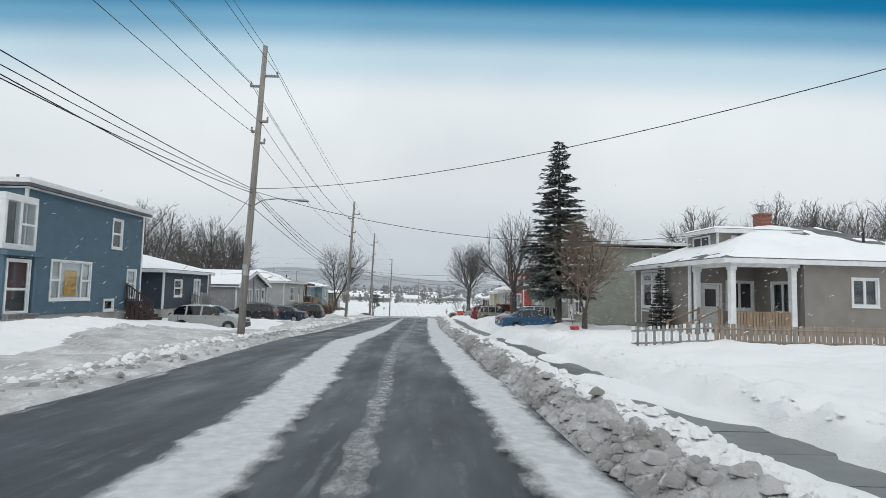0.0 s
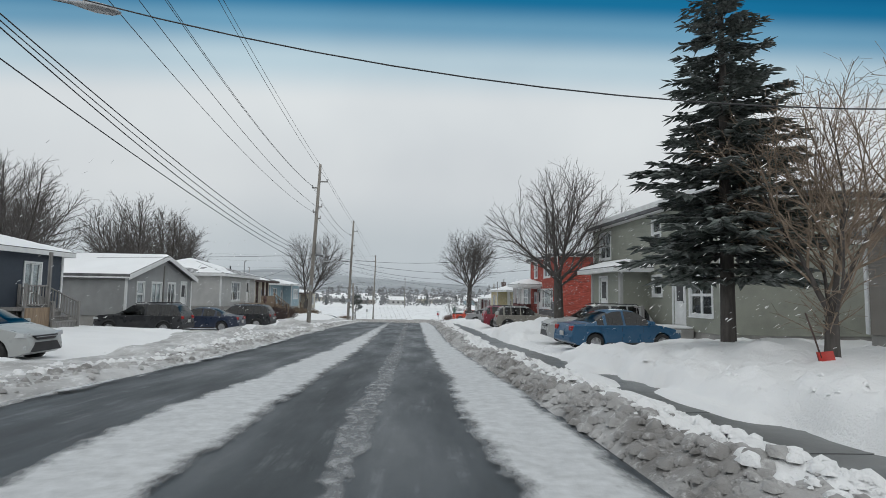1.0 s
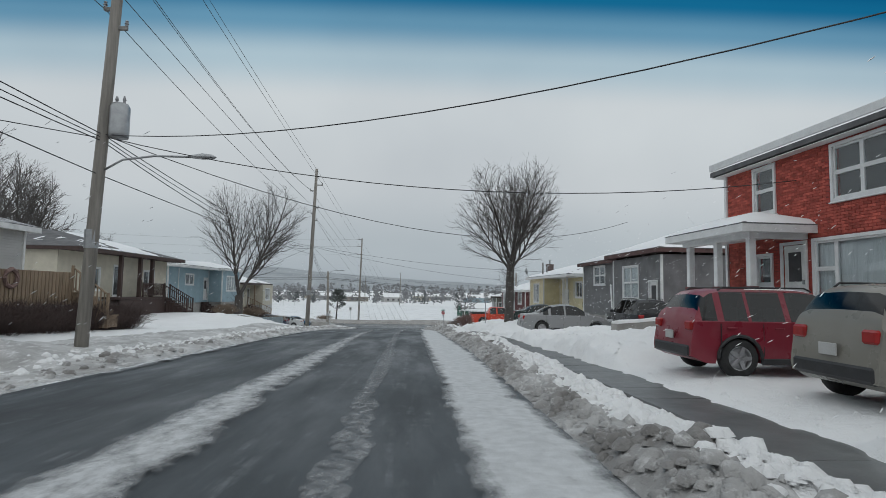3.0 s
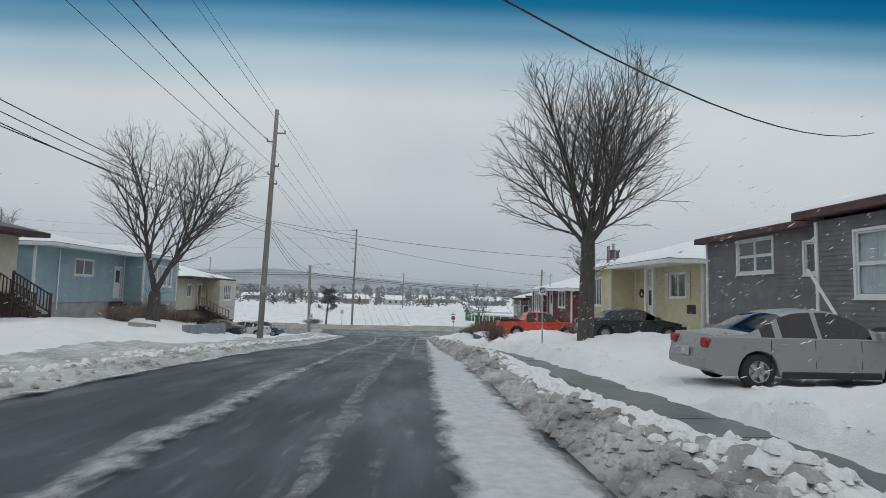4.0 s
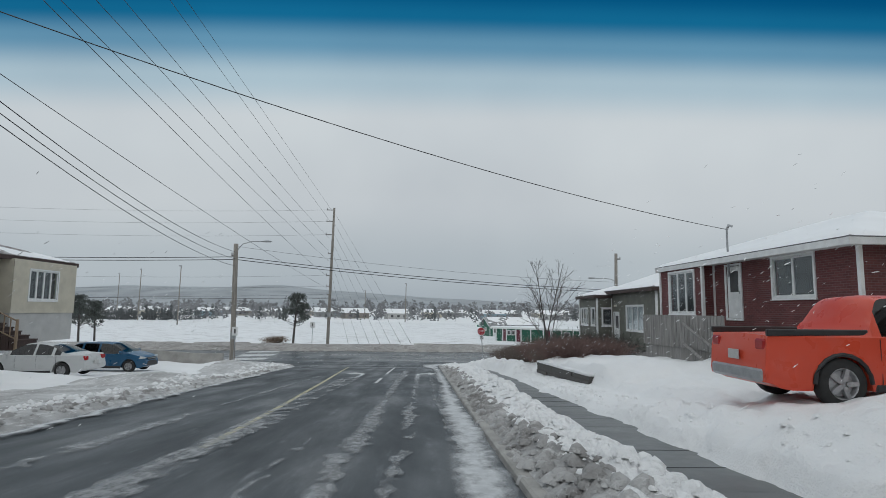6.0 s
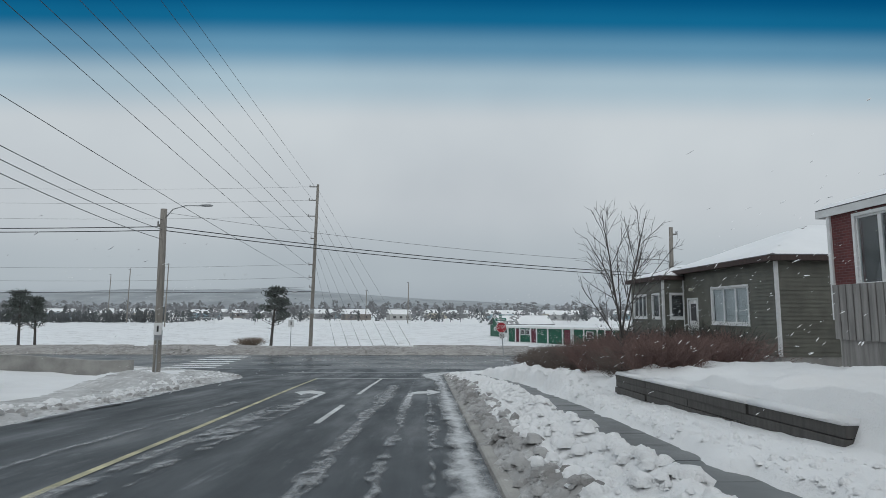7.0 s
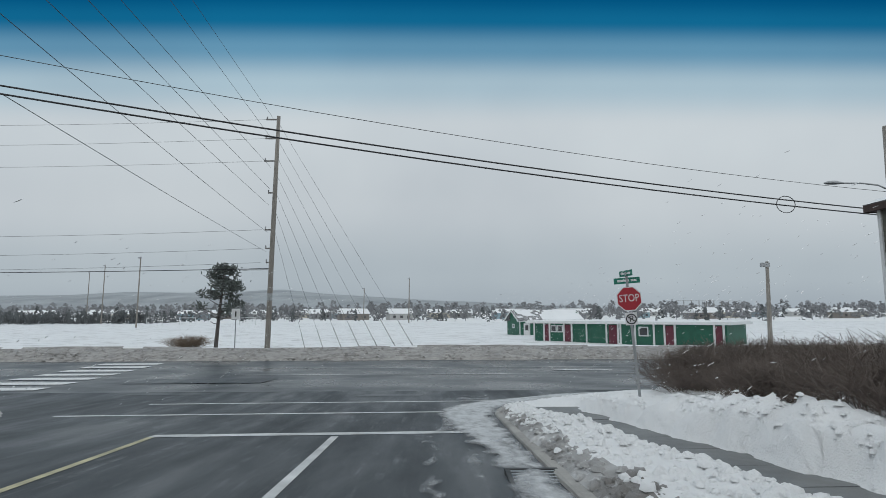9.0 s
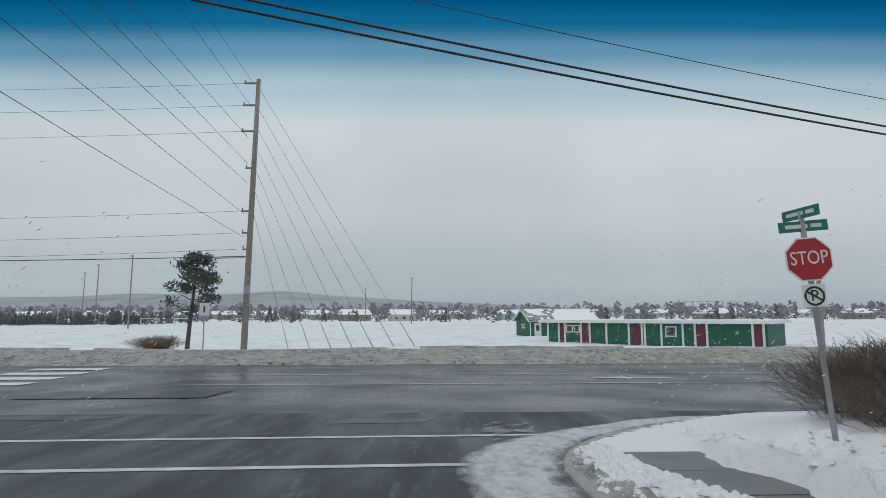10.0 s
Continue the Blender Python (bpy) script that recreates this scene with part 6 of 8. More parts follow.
far_tree = tree_thing(-38, 76, "bare grey tree behind the houses", bare_tree(41, 12.5, 6.0, 0.32, 0.16, 0.2, 13, 0.75, 0.45, (0.05, 1.25), 0, 2.6), 0)
far_tree["group"] = "bare trees behind houses"
for x, y, turn, size in ((-41, 96, 80, 1.0), (-44, 104, 200, 0.95), (-42, 113, 300, 1.0), (-40, 123, 30, 0.9), (-34, 58, 130, 0.85), (-30, 49, 240, 0.8), (-36, 68, 20, 0.95), (-33, 93, 50, 1.1), (-34, 100, 190, 1.05), (-32, 83, 290, 1.1), (-27, 57, 75, 0.9),
                         (27, 58, 10, 0.95), (33, 55, 160, 1.0), (38, 57, 100, 0.95), (44, 54, 220, 1.0), (23, 66, 300, 0.7), (50, 60, 60, 0.9), (34, 92, 15, 0.85), (-52, 128, 15, 0.9), (30, 44, 40, 0.8), (37, 42, 280, 0.85)):
    copy_thing(far_tree, pose(x, y, gz(x, y), 0, 0, turn) @ Matrix.Scale(size, 4))


def spruce_shapes(seed, height, radius, start=0.12, whorls=34, droop=0.25, clump=0.5, power=0.85):
    rnd = random.Random(seed)
    wood, green = Shape(), Shape()
    wood.tube([(0, 0, -0.3), (0, 0, height * 0.5), (0, 0, height * 0.98)], [height * 0.019, height * 0.012, 0.015], 8, False)

    def tuft(p, d, long, wide):
        side = d.cross(Vector((0, 0, 1))).normalized()
        up = side.cross(d).normalized()
        m = p + d * long * 0.45
        green.add([p, m + side * wide + up * wide * 0.1, m - side * wide, m + up * wide * 0.45 - d * long * 0.1, m - up * wide * 0.6, p + d * long], [(0, 1, 3), (0, 3, 2), (0, 2, 4), (0, 4, 1), (5, 3, 1), (5, 2, 3), (5, 4, 2), (5, 1, 4)])

    for w in range(whorls):
        t = start + (1 - start) * (w + rnd.uniform(0, 0.7)) / whorls
        z = height * t
        reach = radius * (1 - t) ** power * (1.0 if t > start + 0.06 else 0.75) + 0.06
        for k in range(rnd.choice((6, 7, 8, 9))):
            a = rnd.uniform(0, 2 * math.pi)
            r = reach * rnd.uniform(0.5, 1.18)
            d = Vector((math.cos(a), math.sin(a), 0))
            lift = rnd.uniform(-0.05, 0.12) + 0.5 * max(0, t - 0.7)
            pts = [Vector((0, 0, z)) + d * r * u + Vector((0, 0, r * (lift * u - droop * u * u + 0.12 * u**3))) for u in (0, 0.35, 0.7, 1)]
            wood.tube(pts, [0.03 * (1 - t) + 0.008, 0.02 * (1 - t) + 0.006, 0.01, 0.004], 3, False)
            n = max(5, int(r / 0.095))
            for i in range(n):
                u = 0.18 + 0.82 * (i + rnd.random()) / n
                p = pts[0].lerp(pts[1], u / 0.35) if u < 0.35 else pts[1].lerp(pts[2], (u - 0.35) / 0.35) if u < 0.7 else pts[2].lerp(pts[3], (u - 0.7) / 0.3)
                for sgn in (-1, 1):
                    out = (d * rnd.uniform(0.5, 1.1) + sgn * d.cross(Vector((0, 0, 1))) * rnd.uniform(0.3, 1.0) + Vector((0, 0, rnd.uniform(-0.5, 0.05)))).normalized()
                    tuft(p, out, clump * rnd.uniform(0.55, 1.1) * (0.42 + 0.58 * (1 - t)), clump * 0.15 * rnd.uniform(0.7, 1.3) * (0.4 + 0.6 * (1 - t)))
    return wood, green


sp = spruce_shapes(3, 10.4, 2.7, 0.16, 48, 0.16, 0.64, 0.76)
t = thing("tree", pose(7.72, 33.2, gz(7.72, 33.2)), "tall dark green spruce dusted with snow in a front yard", "tree")
part("trunk", sp[0], BARK, t, smooth=True)
part("crown", sp[1], DUSTED_NEEDLE, t, "dark green needled branches")
sp = spruce_shapes(9, 3.4, 0.7, 0.03, 26, 0.1, 0.3)
t = thing("tree", pose(12.35, 30.6, gz(12.35, 30.6)), "narrow dark conifer shrub against the taupe house", "tree")
part("trunk", sp[0], BARK, t, smooth=True)
part("crown", sp[1], SHRUB, t, "dark needled branches")


def pine_shapes(seed, height, radius):
    """A ragged roadside pine: bare lower trunk, tufted crown."""
    rnd = random.Random(seed)
    wood, green = Shape(), Shape()
    wood.tube([(0, 0, -0.3), (0.15, 0, height * 0.35), (0.35, 0, height * 0.7), (0.4, 0, height * 0.95)], [0.17, 0.13, 0.08, 0.02], 8, False)
    for k in range(46):
        t = rnd.uniform(0.3, 1.0)
        a = rnd.uniform(0, 2 * math.pi)
        r = radius * rnd.uniform(0.3, 1.0) * max(0.0, 1.12 - t) ** 0.7 * (1.0 if t > 0.45 else 0.75) + 0.08
        p0 = Vector((0.4 * t, 0, height * t * 0.93))
        d = Vector((math.cos(a), math.sin(a), rnd.uniform(0.1, 0.6)))
        p1 = p0 + d * r
        wood.tube([p0, p0.lerp(p1, 0.5) - Vector((0, 0, 0.08)), p1], [0.035, 0.025, 0.01], 4, False)
        if t < 0.42:
            continue
        for _ in range(60):
            c = p1 + Vector((rnd.gauss(0, 0.23), rnd.gauss(0, 0.23), rnd.gauss(0.05, 0.15)))
            out = Vector((rnd.gauss(0, 1), rnd.gauss(0, 1), rnd.gauss(0.5, 0.8))).normalized() * rnd.uniform(0.2, 0.42)
            side = out.cross(Vector((rnd.gauss(0, 1), rnd.gauss(0, 1), 1))).normalized() * 0.05
            up = out.cross(side).normalized() * 0.05
            green.add([c, c + out * 0.5 + side, c + out * 0.5 - side * 0.5 + up, c + out * 0.5 - side * 0.5 - up, c + out], [(0, 1, 2), (0, 2, 3), (0, 3, 1), (4, 2, 1), (4, 3, 2), (4, 1, 3)])
    return wood, green


pine = pine_shapes(2, 6.4, 2.3)
t = thing("tree", pose(-17.6, 173.0, gz(-17.6, 173.0)), "ragged roadside pine with bare lower trunk", "tree", "pines by the field")
part("trunk", pine[0], BARK, t, smooth=True)
part("crown", pine[1], NEEDLE, t, "dark tufted pine crown")
for x, y, turn, size in ((-50.5, 172, 60, 1.25), (-45.5, 174, 150, 0.95), (-42, 171.5, 260, 0.8)):
    copy_thing(t, pose(x, y, gz(x, y), 0, 0, turn) @ Matrix.Scale(size, 4))


def bush_shape(seed, width, height, stems=90, twigs=None, spread=0.9, many=8, thin=1.0):
    rnd = random.Random(seed)
    s = Shape()
    for _ in range(stems):
        a, r = rnd.uniform(0, 2 * math.pi), rnd.uniform(0, 0.35) * width
        p = Vector((math.cos(a) * r, math.sin(a) * r, -0.1))
        d = Vector((math.cos(a) * rnd.uniform(0.1, spread), math.sin(a) * rnd.uniform(0.1, spread), 1)).normalized()
        pts = [p]
        for _ in range(3):
            d = (d + Vector((rnd.gauss(0, 0.25), rnd.gauss(0, 0.25), rnd.gauss(0, 0.12)))).normalized()
            p = p + d * height * rnd.uniform(0.26, 0.4)
            pts.append(p)
        s.tube(pts, [0.0065 * thin, 0.0055 * thin, 0.0045 * thin, 0.002], 3, False)
        for _ in range(many):
            i = rnd.randrange(1, 3)
            q = pts[i].lerp(pts[i + 1], rnd.random())
            e = (d + Vector((rnd.gauss(0, 0.7), rnd.gauss(0, 0.7), rnd.gauss(0.1, 0.4)))).normalized() * height * rnd.uniform(0.12, 0.34)
            (twigs or s).tube([q, q + e * 0.5 + Vector((0, 0, 0.02)), q + e], [0.0036 * thin, 0.003 * thin, 0.0015], 3, False)
    return s


BUSH_TWIGS = [Shape() for k in range(6)]
for one in BUSH_TWIGS:
    one.add([(0, 0, -0.05), (0.004, 0, -0.05), (0, 0.004, -0.05)], [(0, 1, 2)])
BUSH = [bush_shape(60 + k, 1.0, 1.0, 330, BUSH_TWIGS[k]) for k in range(3)] + [bush_shape(70 + k, 1.3, 0.95, 260, BUSH_TWIGS[3 + k], 0.4, 16, 0.65) for k in range(3)]
BUSH_MESH = {}


def bush(x, y, w, high, kind, label, group):
    shape_no = kind % 3 + (3 if "hedge" in group else 0)
    key = (shape_no, label)
    if key not in BUSH_MESH:
        look_of = TAN_TWIG if "tan" in label else EVERGREEN if "evergreen" in label else DARK_TWIG if "grey-brown" in label else RED_TWIG
        BUSH_MESH[key] = (BUSH[shape_no].mesh("core", look_of), BUSH_TWIGS[shape_no].mesh("crown", look_of))
    root = thing("bush", pose(x, y, gz(x, y), 0, 0, 70 * kind + 37 * x) @ Matrix.Diagonal((w, w, high, 1)), label, "bush", group)
    for name, mesh in zip(("core", "crown"), BUSH_MESH[key]):
        new(name, mesh).parent = root
    return root


bush(4.0, 101.6, 0.8, 1.22, 0, "bare dark red bush in a snowy lawn", "front yard bushes")
bush(10.4, 103.6, 2.0, 1.1, 2, "bare dark red bush beside house steps", "front yard bushes")
for k, (x, y, w, hh) in enumerate(((6.2, 125.6, 2.0, 1.5), (6.7, 128.2, 2.2, 1.6), (7.6, 130.6, 2.4, 1.7), (8.3, 127.3, 2.2, 1.35), (9.8, 131.2, 2.6, 1.9), (7.0, 133.4, 2.4, 1.6), (8.8, 135.2, 2.6, 1.8),
                                   (6.4, 136.8, 2.2, 1.5), (7.9, 138.8, 2.4, 1.7), (9.9, 138.2, 2.4, 1.8), (5.9, 139.6, 1.7, 1.4), (7.2, 141.8, 2.0, 1.5), (9.2, 141.6, 2.4, 1.6), (5.7, 142.2, 1.4, 1.1), (6.3, 144.0, 1.7, 1.6), (7.3, 144.5, 1.9, 1.75), (8.3, 144.2, 2.0, 1.7), (9.5, 144.6, 2.2, 1.7), (6.9, 143.0, 1.8, 1.6))):
    bush(x, y, w * 0.95, hh * (0.74 if y > 138 or x < 7 else 1.05), k, "dark evergreen shrub behind the bare hedge" if x > 8 and 131 < y < 137 else "dense bare grey-brown hedge bush by the corner house" if y > 137 or k % 3 == 1 else "dense bare red-brown hedge bush by the corner house", "corner hedge bushes")
for k, (x, y, w, hh) in enumerate(((-16.9, 108.5, 1.5, 0.9), (-15.0, 110.5, 1.3, 0.7), (-19.5, 110.0, 1.6, 1.2), (-20.2, 174.2, 2.0, 1.0), (-16.8, 100.5, 1.2, 0.9))):
    bush(x, y, w, hh, k, "low bare tan bush in snow", "low tan bushes")
hedge_shape = Shape()
rnd = random.Random(78)
for k in range(26):
    one = bush_shape(200 + k, 1.5, 1.2 * rnd.uniform(0.9, 1.05), 150)
    one.moved(Matrix.Translation((rnd.uniform(-0.25, 0.25), -6.4 + 12.8 * k / 25, gz(-13.4, 71.0 - 6.4 + 12.8 * k / 25) - gz(-13.4, 71.0))))
    hedge_shape.add(one.v, one.f)
single("hedge", hedge_shape, DARK_WOOD, Matrix.Translation((-13.4, 71.0, gz(-13.4, 71.0))), "long dark brown bare hedge along a driveway", "hedge")

# ---- cars ----


def car(x, y, heading, paint, label, kind="sedan", size=(4.6, 1.78, 1.45), snow=True, spare=0.0):
    """A parked car; heading is the turn of its nose from +x in degrees."""
    L, W, H = size
    root = thing("car", pose(x, y, gz(x, y) + 0.02 + spare, 0, 0, heading), label, "car")
    # outline along the middle: share of length from the tail, height
    tops = {"sedan": [(0, 0.55), (0.012, 0.78), (0.03, 0.98), (0.14, 1.01), (0.17, 1.02), (0.30, H - 0.12), (0.38, H - 0.02), (0.47, H + 0.01), (0.54, H - 0.01), (0.60, H - 0.08), (0.745, 0.98), (0.79, 0.95), (0.93, 0.82), (0.985, 0.7), (1, 0.5)],
            "suv": [(0, 0.6), (0.01, 0.85), (0.02, 1.1), (0.04, 1.3), (0.075, H - 0.07), (0.14, H), (0.50, H), (0.57, H - 0.05), (0.70, 1.17), (0.745, 1.12), (0.93, 1.04), (0.972, 0.95), (0.99, 0.8), (1, 0.55)],
            "hatch": [(0, 0.6), (0.01, 0.85), (0.02, 1.02), (0.06, 1.2), (0.14, H - 0.05), (0.22, H), (0.5, H), (0.6, H - 0.06), (0.77, 1.02), (0.81, 0.98), (0.95, 0.82), (0.985, 0.7), (1, 0.5)],
            "pickup": [(0, 0.6), (0.005, 0.95), (0.012, 1.16), (0.30, 1.18), (0.312, 1.22), (0.335, H - 0.1), (0.37, H), (0.58, H), (0.63, H - 0.06), (0.745, 1.22), (0.77, 1.17), (0.95, 1.08), (0.985, 0.93), (1, 0.6)]}[kind]
    belt = {"sedan": 0.93, "suv": 1.03, "hatch": 0.93, "pickup": 1.13}[kind]
    glass = {"sedan": (0.165, 0.765), "suv": (0.03, 0.725), "hatch": (0.05, 0.79), "pickup": (0.31, 0.76)}[kind]
    rear_end, wind_start = {"sedan": (0.36, 0.565), "suv": (0.11, 0.565), "hatch": (0.16, 0.58), "pickup": (0.36, 0.60)}[kind]
    wheel_r = {"sedan": 0.32, "suv": 0.36, "hatch": 0.31, "pickup": 0.40}[kind]
    axles = {"sedan": (0.205, 0.80), "suv": (0.20, 0.80), "hatch": (0.19, 0.81), "pickup": (0.215, 0.82)}[kind]
    floor = wheel_r * 0.72
    us = sorted(set(np.round(np.concatenate([np.linspace(0, 1, 41), [p for p, _ in tops], [glass[0], glass[1], rear_end, wind_start],
                                             *[np.linspace(a - 0.1, a + 0.1, 15) for a in axles]]), 4)))
    us = [u for u in us if 0 <= u <= 1]
    rings = []
    for u in us:
        zt = sum(float(np.interp(u + k, [p for p, _ in tops], [q for _, q in tops])) for k in (-0.022, -0.011, 0.0, 0.011, 0.022)) / 5 if 0.03 < u < 0.96 else float(np.interp(u, [p for p, _ in tops], [q for _, q in tops]))
        w = W / 2 * (1 - 0.10 * abs(2 * u - 1) ** 4 - 0.14 * max(0.0, 2 * u - 1) ** 9)
        low = floor + 0.10 * step(0.93, 1.0, u) + 0.12 * step(0.07, 0.0, u)
        arch = 0.0
        for a in axles:
            q = (wheel_r + 0.055) ** 2 - ((u - a) * L) ** 2
            if q > 0:
                arch = max(arch, wheel_r + math.sqrt(q))
        zb = min(belt, zt - 0.03)
        cab = max(0.0, min(1.0, (zt - belt - 0.06) / (H - belt - 0.06)))
        roof_w = w * (0.95 - 0.25 * cab)
        z1 = max(low, arch)
        z2 = max(low + 0.14, arch + 0.005)
        rings.append([(0, max(low, min(arch, 0.62))), (w * 0.82, z1), (w * 0.965, z1), (w * 0.985, min(z2, zb - 0.12)), (w, min(max(0.62, z2 + 0.01), zb - 0.07)), (w * 0.985, zb), (w * 0.965 * (1 - 0.02 * cab), zb + 0.015),
                      (roof_w, zt - 0.055 * (1 if cab > 0.3 else 0.35)), (roof_w * 0.8, zt - 0.012), (0, zt + 0.012 * cab)])
    n = len(rings[0])
    body, panes = Shape(), {}
    vs = []
    for u, ring in zip(us, rings):
        X = (u - 0.5) * L
        vs += [(X, yy, zz) for yy, zz in ring] + [(X, -yy, zz) for yy, zz in ring]
    faces = []
    pillars = {"sedan": (0.29, 0.455), "suv": (0.13, 0.25, 0.42), "hatch": (0.24, 0.43), "pickup": (0.47,)}[kind]
    for i in range(len(us) - 1):
        mid = (us[i] + us[i + 1]) / 2
        for side in (0, 1):
            for k in range(n - 1):
                a, b = i * 2 * n + side * n + k, (i + 1) * 2 * n + side * n + k
                q = (a, b, b + 1, a + 1) if side == 0 else (a, a + 1, b + 1, b)
                tag = None
                cab_here = rings[i][9][1] > belt + 0.2 and rings[i + 1][9][1] > belt + 0.2
                if k == 6 and glass[0] + 0.03 < mid < glass[1] - 0.05 and cab_here and all(abs(mid - p) > 0.014 for p in pillars):
                    tag = ("side_window", side, sum(mid > p for p in pillars))
                if k in (7, 8) and wind_start + 0.005 < mid < glass[1] - 0.012:
                    tag = ("windscreen", 0, 0)
                if k in (7, 8) and glass[0] + 0.012 < mid < rear_end - 0.03 and kind != "pickup":
                    tag = ("rear_window", 0, 0)
                if tag:
                    panes.setdefault(tag, []).append(q)
                else:
                    faces.append(q)
    for i in (0, len(us) - 1):
        ring = [i * 2 * n + k for k in range(n)] + [i * 2 * n + n + k for k in range(n - 1, -1, -1)]
        faces.append(tuple(ring))
    body.v, body.f = vs, faces
    shell = part("body", body, paint, root, smooth=True)
    shell.data.set_sharp_from_angle(angle=radians(34))
    for (name, side, _), quads in panes.items():
        used = sorted({v for q in quads for v in q})
        at = {v: k for k, v in enumerate(used)}
        part(name, Shape().add([vs[v] for v in used], [tuple(at[v] for v in q) for q in quads]), CAR_GLASS, root, smooth=True)
    part("cabin", Shape().box((glass[0] + 0.05 - 0.5) * L, -W * 0.36, 0.45, (glass[1] - 0.12 - 0.5) * L, W * 0.36, belt - 0.05, 0.05), BLACK, root, "dark interior")
    for k in (-0.05, 0.12):
        for s in (-1, 1):
            part("headrest", Shape().box((glass[0] + 0.35 + k - 0.5) * L, s * W * 0.2 - 0.13, belt - 0.05, (glass[0] + 0.35 + k - 0.5) * L + 0.12, s * W * 0.2 + 0.13, belt + 0.25, 0.04), BLACK, root)
    for a in axles:
        for s in (-1, 1):
            tyre_w = 0.2
            prof = [(wheel_r * 0.62, -tyre_w / 2), (wheel_r * 0.93, -tyre_w / 2), (wheel_r, -tyre_w / 2 + 0.03), (wheel_r, tyre_w / 2 - 0.03), (wheel_r * 0.93, tyre_w / 2), (wheel_r * 0.62, tyre_w / 2), (wheel_r * 0.62, -tyre_w / 2)]
            m = Matrix.Translation(((a - 0.5) * L, s * (W / 2 - 0.13), wheel_r))
            tyre = part("tyre", lathe(prof, 22, 1).moved(m), RUBBER, root, smooth=True)
            rim = lathe([(0.0, 0.02), (wheel_r * 0.14, 0.03), (wheel_r * 0.16, 0.0), (wheel_r * 0.5, -0.03), (wheel_r * 0.58, 0.03), (wheel_r * 0.63, 0.04), (wheel_r * 0.63, -0.08)], 22, 1)
            for k in range(5):
                rim.add(*spoke(k, wheel_r))
            rim.moved(Matrix.Diagonal((1, s, 1, 1)))
            part("rim", rim.moved(m @ Matrix.Translation((0, s * 0.06, 0))), ALLOY, tyre)
            if kind in ("suv", "pickup"):
                arc = [((a - 0.5) * L + (wheel_r + 0.06) * math.cos(q / 10 * math.pi), s * W * 0.487, wheel_r + (wheel_r + 0.06) * math.sin(q / 10 * math.pi)) for q in range(11)]
                part("wheel_arch", Shape().tube(arc, 0.035, 6), BLACK, root)
    nose, tail = L / 2, -L / 2
    hz = {"sedan": 0.68, "suv": 0.82, "hatch": 0.7, "pickup": 0.95}[kind]
    tz = {"sedan": 0.82, "suv": 0.95, "hatch": 0.95, "pickup": 1.0}[kind]
    for s in (-1, 1):
        part("headlight", Shape().prism([(s * W * 0.27, hz - 0.05), (s * W * 0.27, hz + 0.04), (s * W * 0.44, hz + 0.11), (s * W * 0.455, hz + 0.0)], 0, nose - 0.5, nose - 0.075), LAMP_CLEAR, root, "clear headlight")
        part("taillight", Shape().box(tail + 0.01, s * W * 0.36 - 0.13, tz - 0.09, tail + 0.26, s * W * 0.36 + 0.13, tz + 0.09, 0.03), LAMP_RED, root, "red taillight")
        part("mirror", Shape().box((glass[1] - 0.085 - 0.5) * L, s * (W / 2 + 0.08) - 0.09, belt + 0.02, (glass[1] - 0.055 - 0.5) * L, s * (W / 2 + 0.08) + 0.09, belt + 0.17, 0.03), paint, root)
        for u in (glass[0] + 0.14, glass[0] + 0.34) if kind != "pickup" else (0.38, 0.52):
            part("door_handle", Shape().box((u - 0.5) * L - 0.1, s * W / 2 * 0.985 - 0.015, belt - 0.13, (u - 0.5) * L + 0.08, s * W / 2 * 0.985 + 0.025, belt - 0.095, 0.008), paint, root)
        for u in ((glass[0] + 0.09, glass[0] + 0.27, glass[0] + 0.46) if kind != "pickup" else (0.325, 0.47, 0.64)):
            part("door_seam", Shape().box((u - 0.5) * L - 0.005, s * W / 2 * 0.984 - 0.01, 0.4, (u - 0.5) * L + 0.005, s * W / 2 * 0.984 + 0.012, belt - 0.03), BLACK, root)
        part("sill", Shape().box((axles[0] + 0.09 - 0.5) * L, s * W * 0.47 - 0.05, floor - 0.02, (axles[1] - 0.09 - 0.5) * L, s * W * 0.47 + 0.03, floor + 0.12, 0.03), BLACK, root)
    grille = part("grille", Shape().prism([(-W * 0.27, hz + 0.035), (W * 0.27, hz + 0.035), (W * 0.2, hz - 0.075), (-W * 0.2, hz - 0.075)], 0, nose - 0.12, nose + 0.0), BLACK, root)
    part("chrome_bar", Shape().box(nose - 0.05, -W * 0.24, hz - 0.02, nose + 0.012, W * 0.24, hz + 0.006, 0.008), STEEL, grille)
    part("lower_intake", Shape().prism([(-W * 0.24, floor + 0.34), (W * 0.24, floor + 0.34), (W * 0.36, floor + 0.1), (-W * 0.36, floor + 0.1)], 0, nose - 0.25, nose + 0.012), BLACK, root, "black lower intake")
    for s in (-1, 1):
        part("fog_lamp", Shape().disc((nose - 0.09, s * W * 0.385, floor + 0.22), 0, 0.055, 0.06, 12), LAMP_CLEAR, root)
    part("bumper", Shape().box(tail - 0.03, -W * 0.42, floor + 0.1, tail + 0.15, W * 0.42, floor + 0.34, 0.05), STEEL if kind == "pickup" else BLACK if kind == "suv" else paint, root)
    part("number_plate", Shape().box(tail - 0.045, -0.16, tz - 0.28, tail - 0.02, 0.16, tz - 0.12, 0.005), PALE_WALL, root, "plain pale number plate")
    if kind == "suv":
        for s in (-1, 1):
            part("roof_rail", Shape().tube([(-L * 0.36, s * W * 0.34, H - 0.03), (-L * 0.34, s * W * 0.34, H + 0.03), (L * 0.02, s * W * 0.34, H + 0.03), (L * 0.05, s * W * 0.34, H - 0.03)], 0.018, 6), BLACK, root)
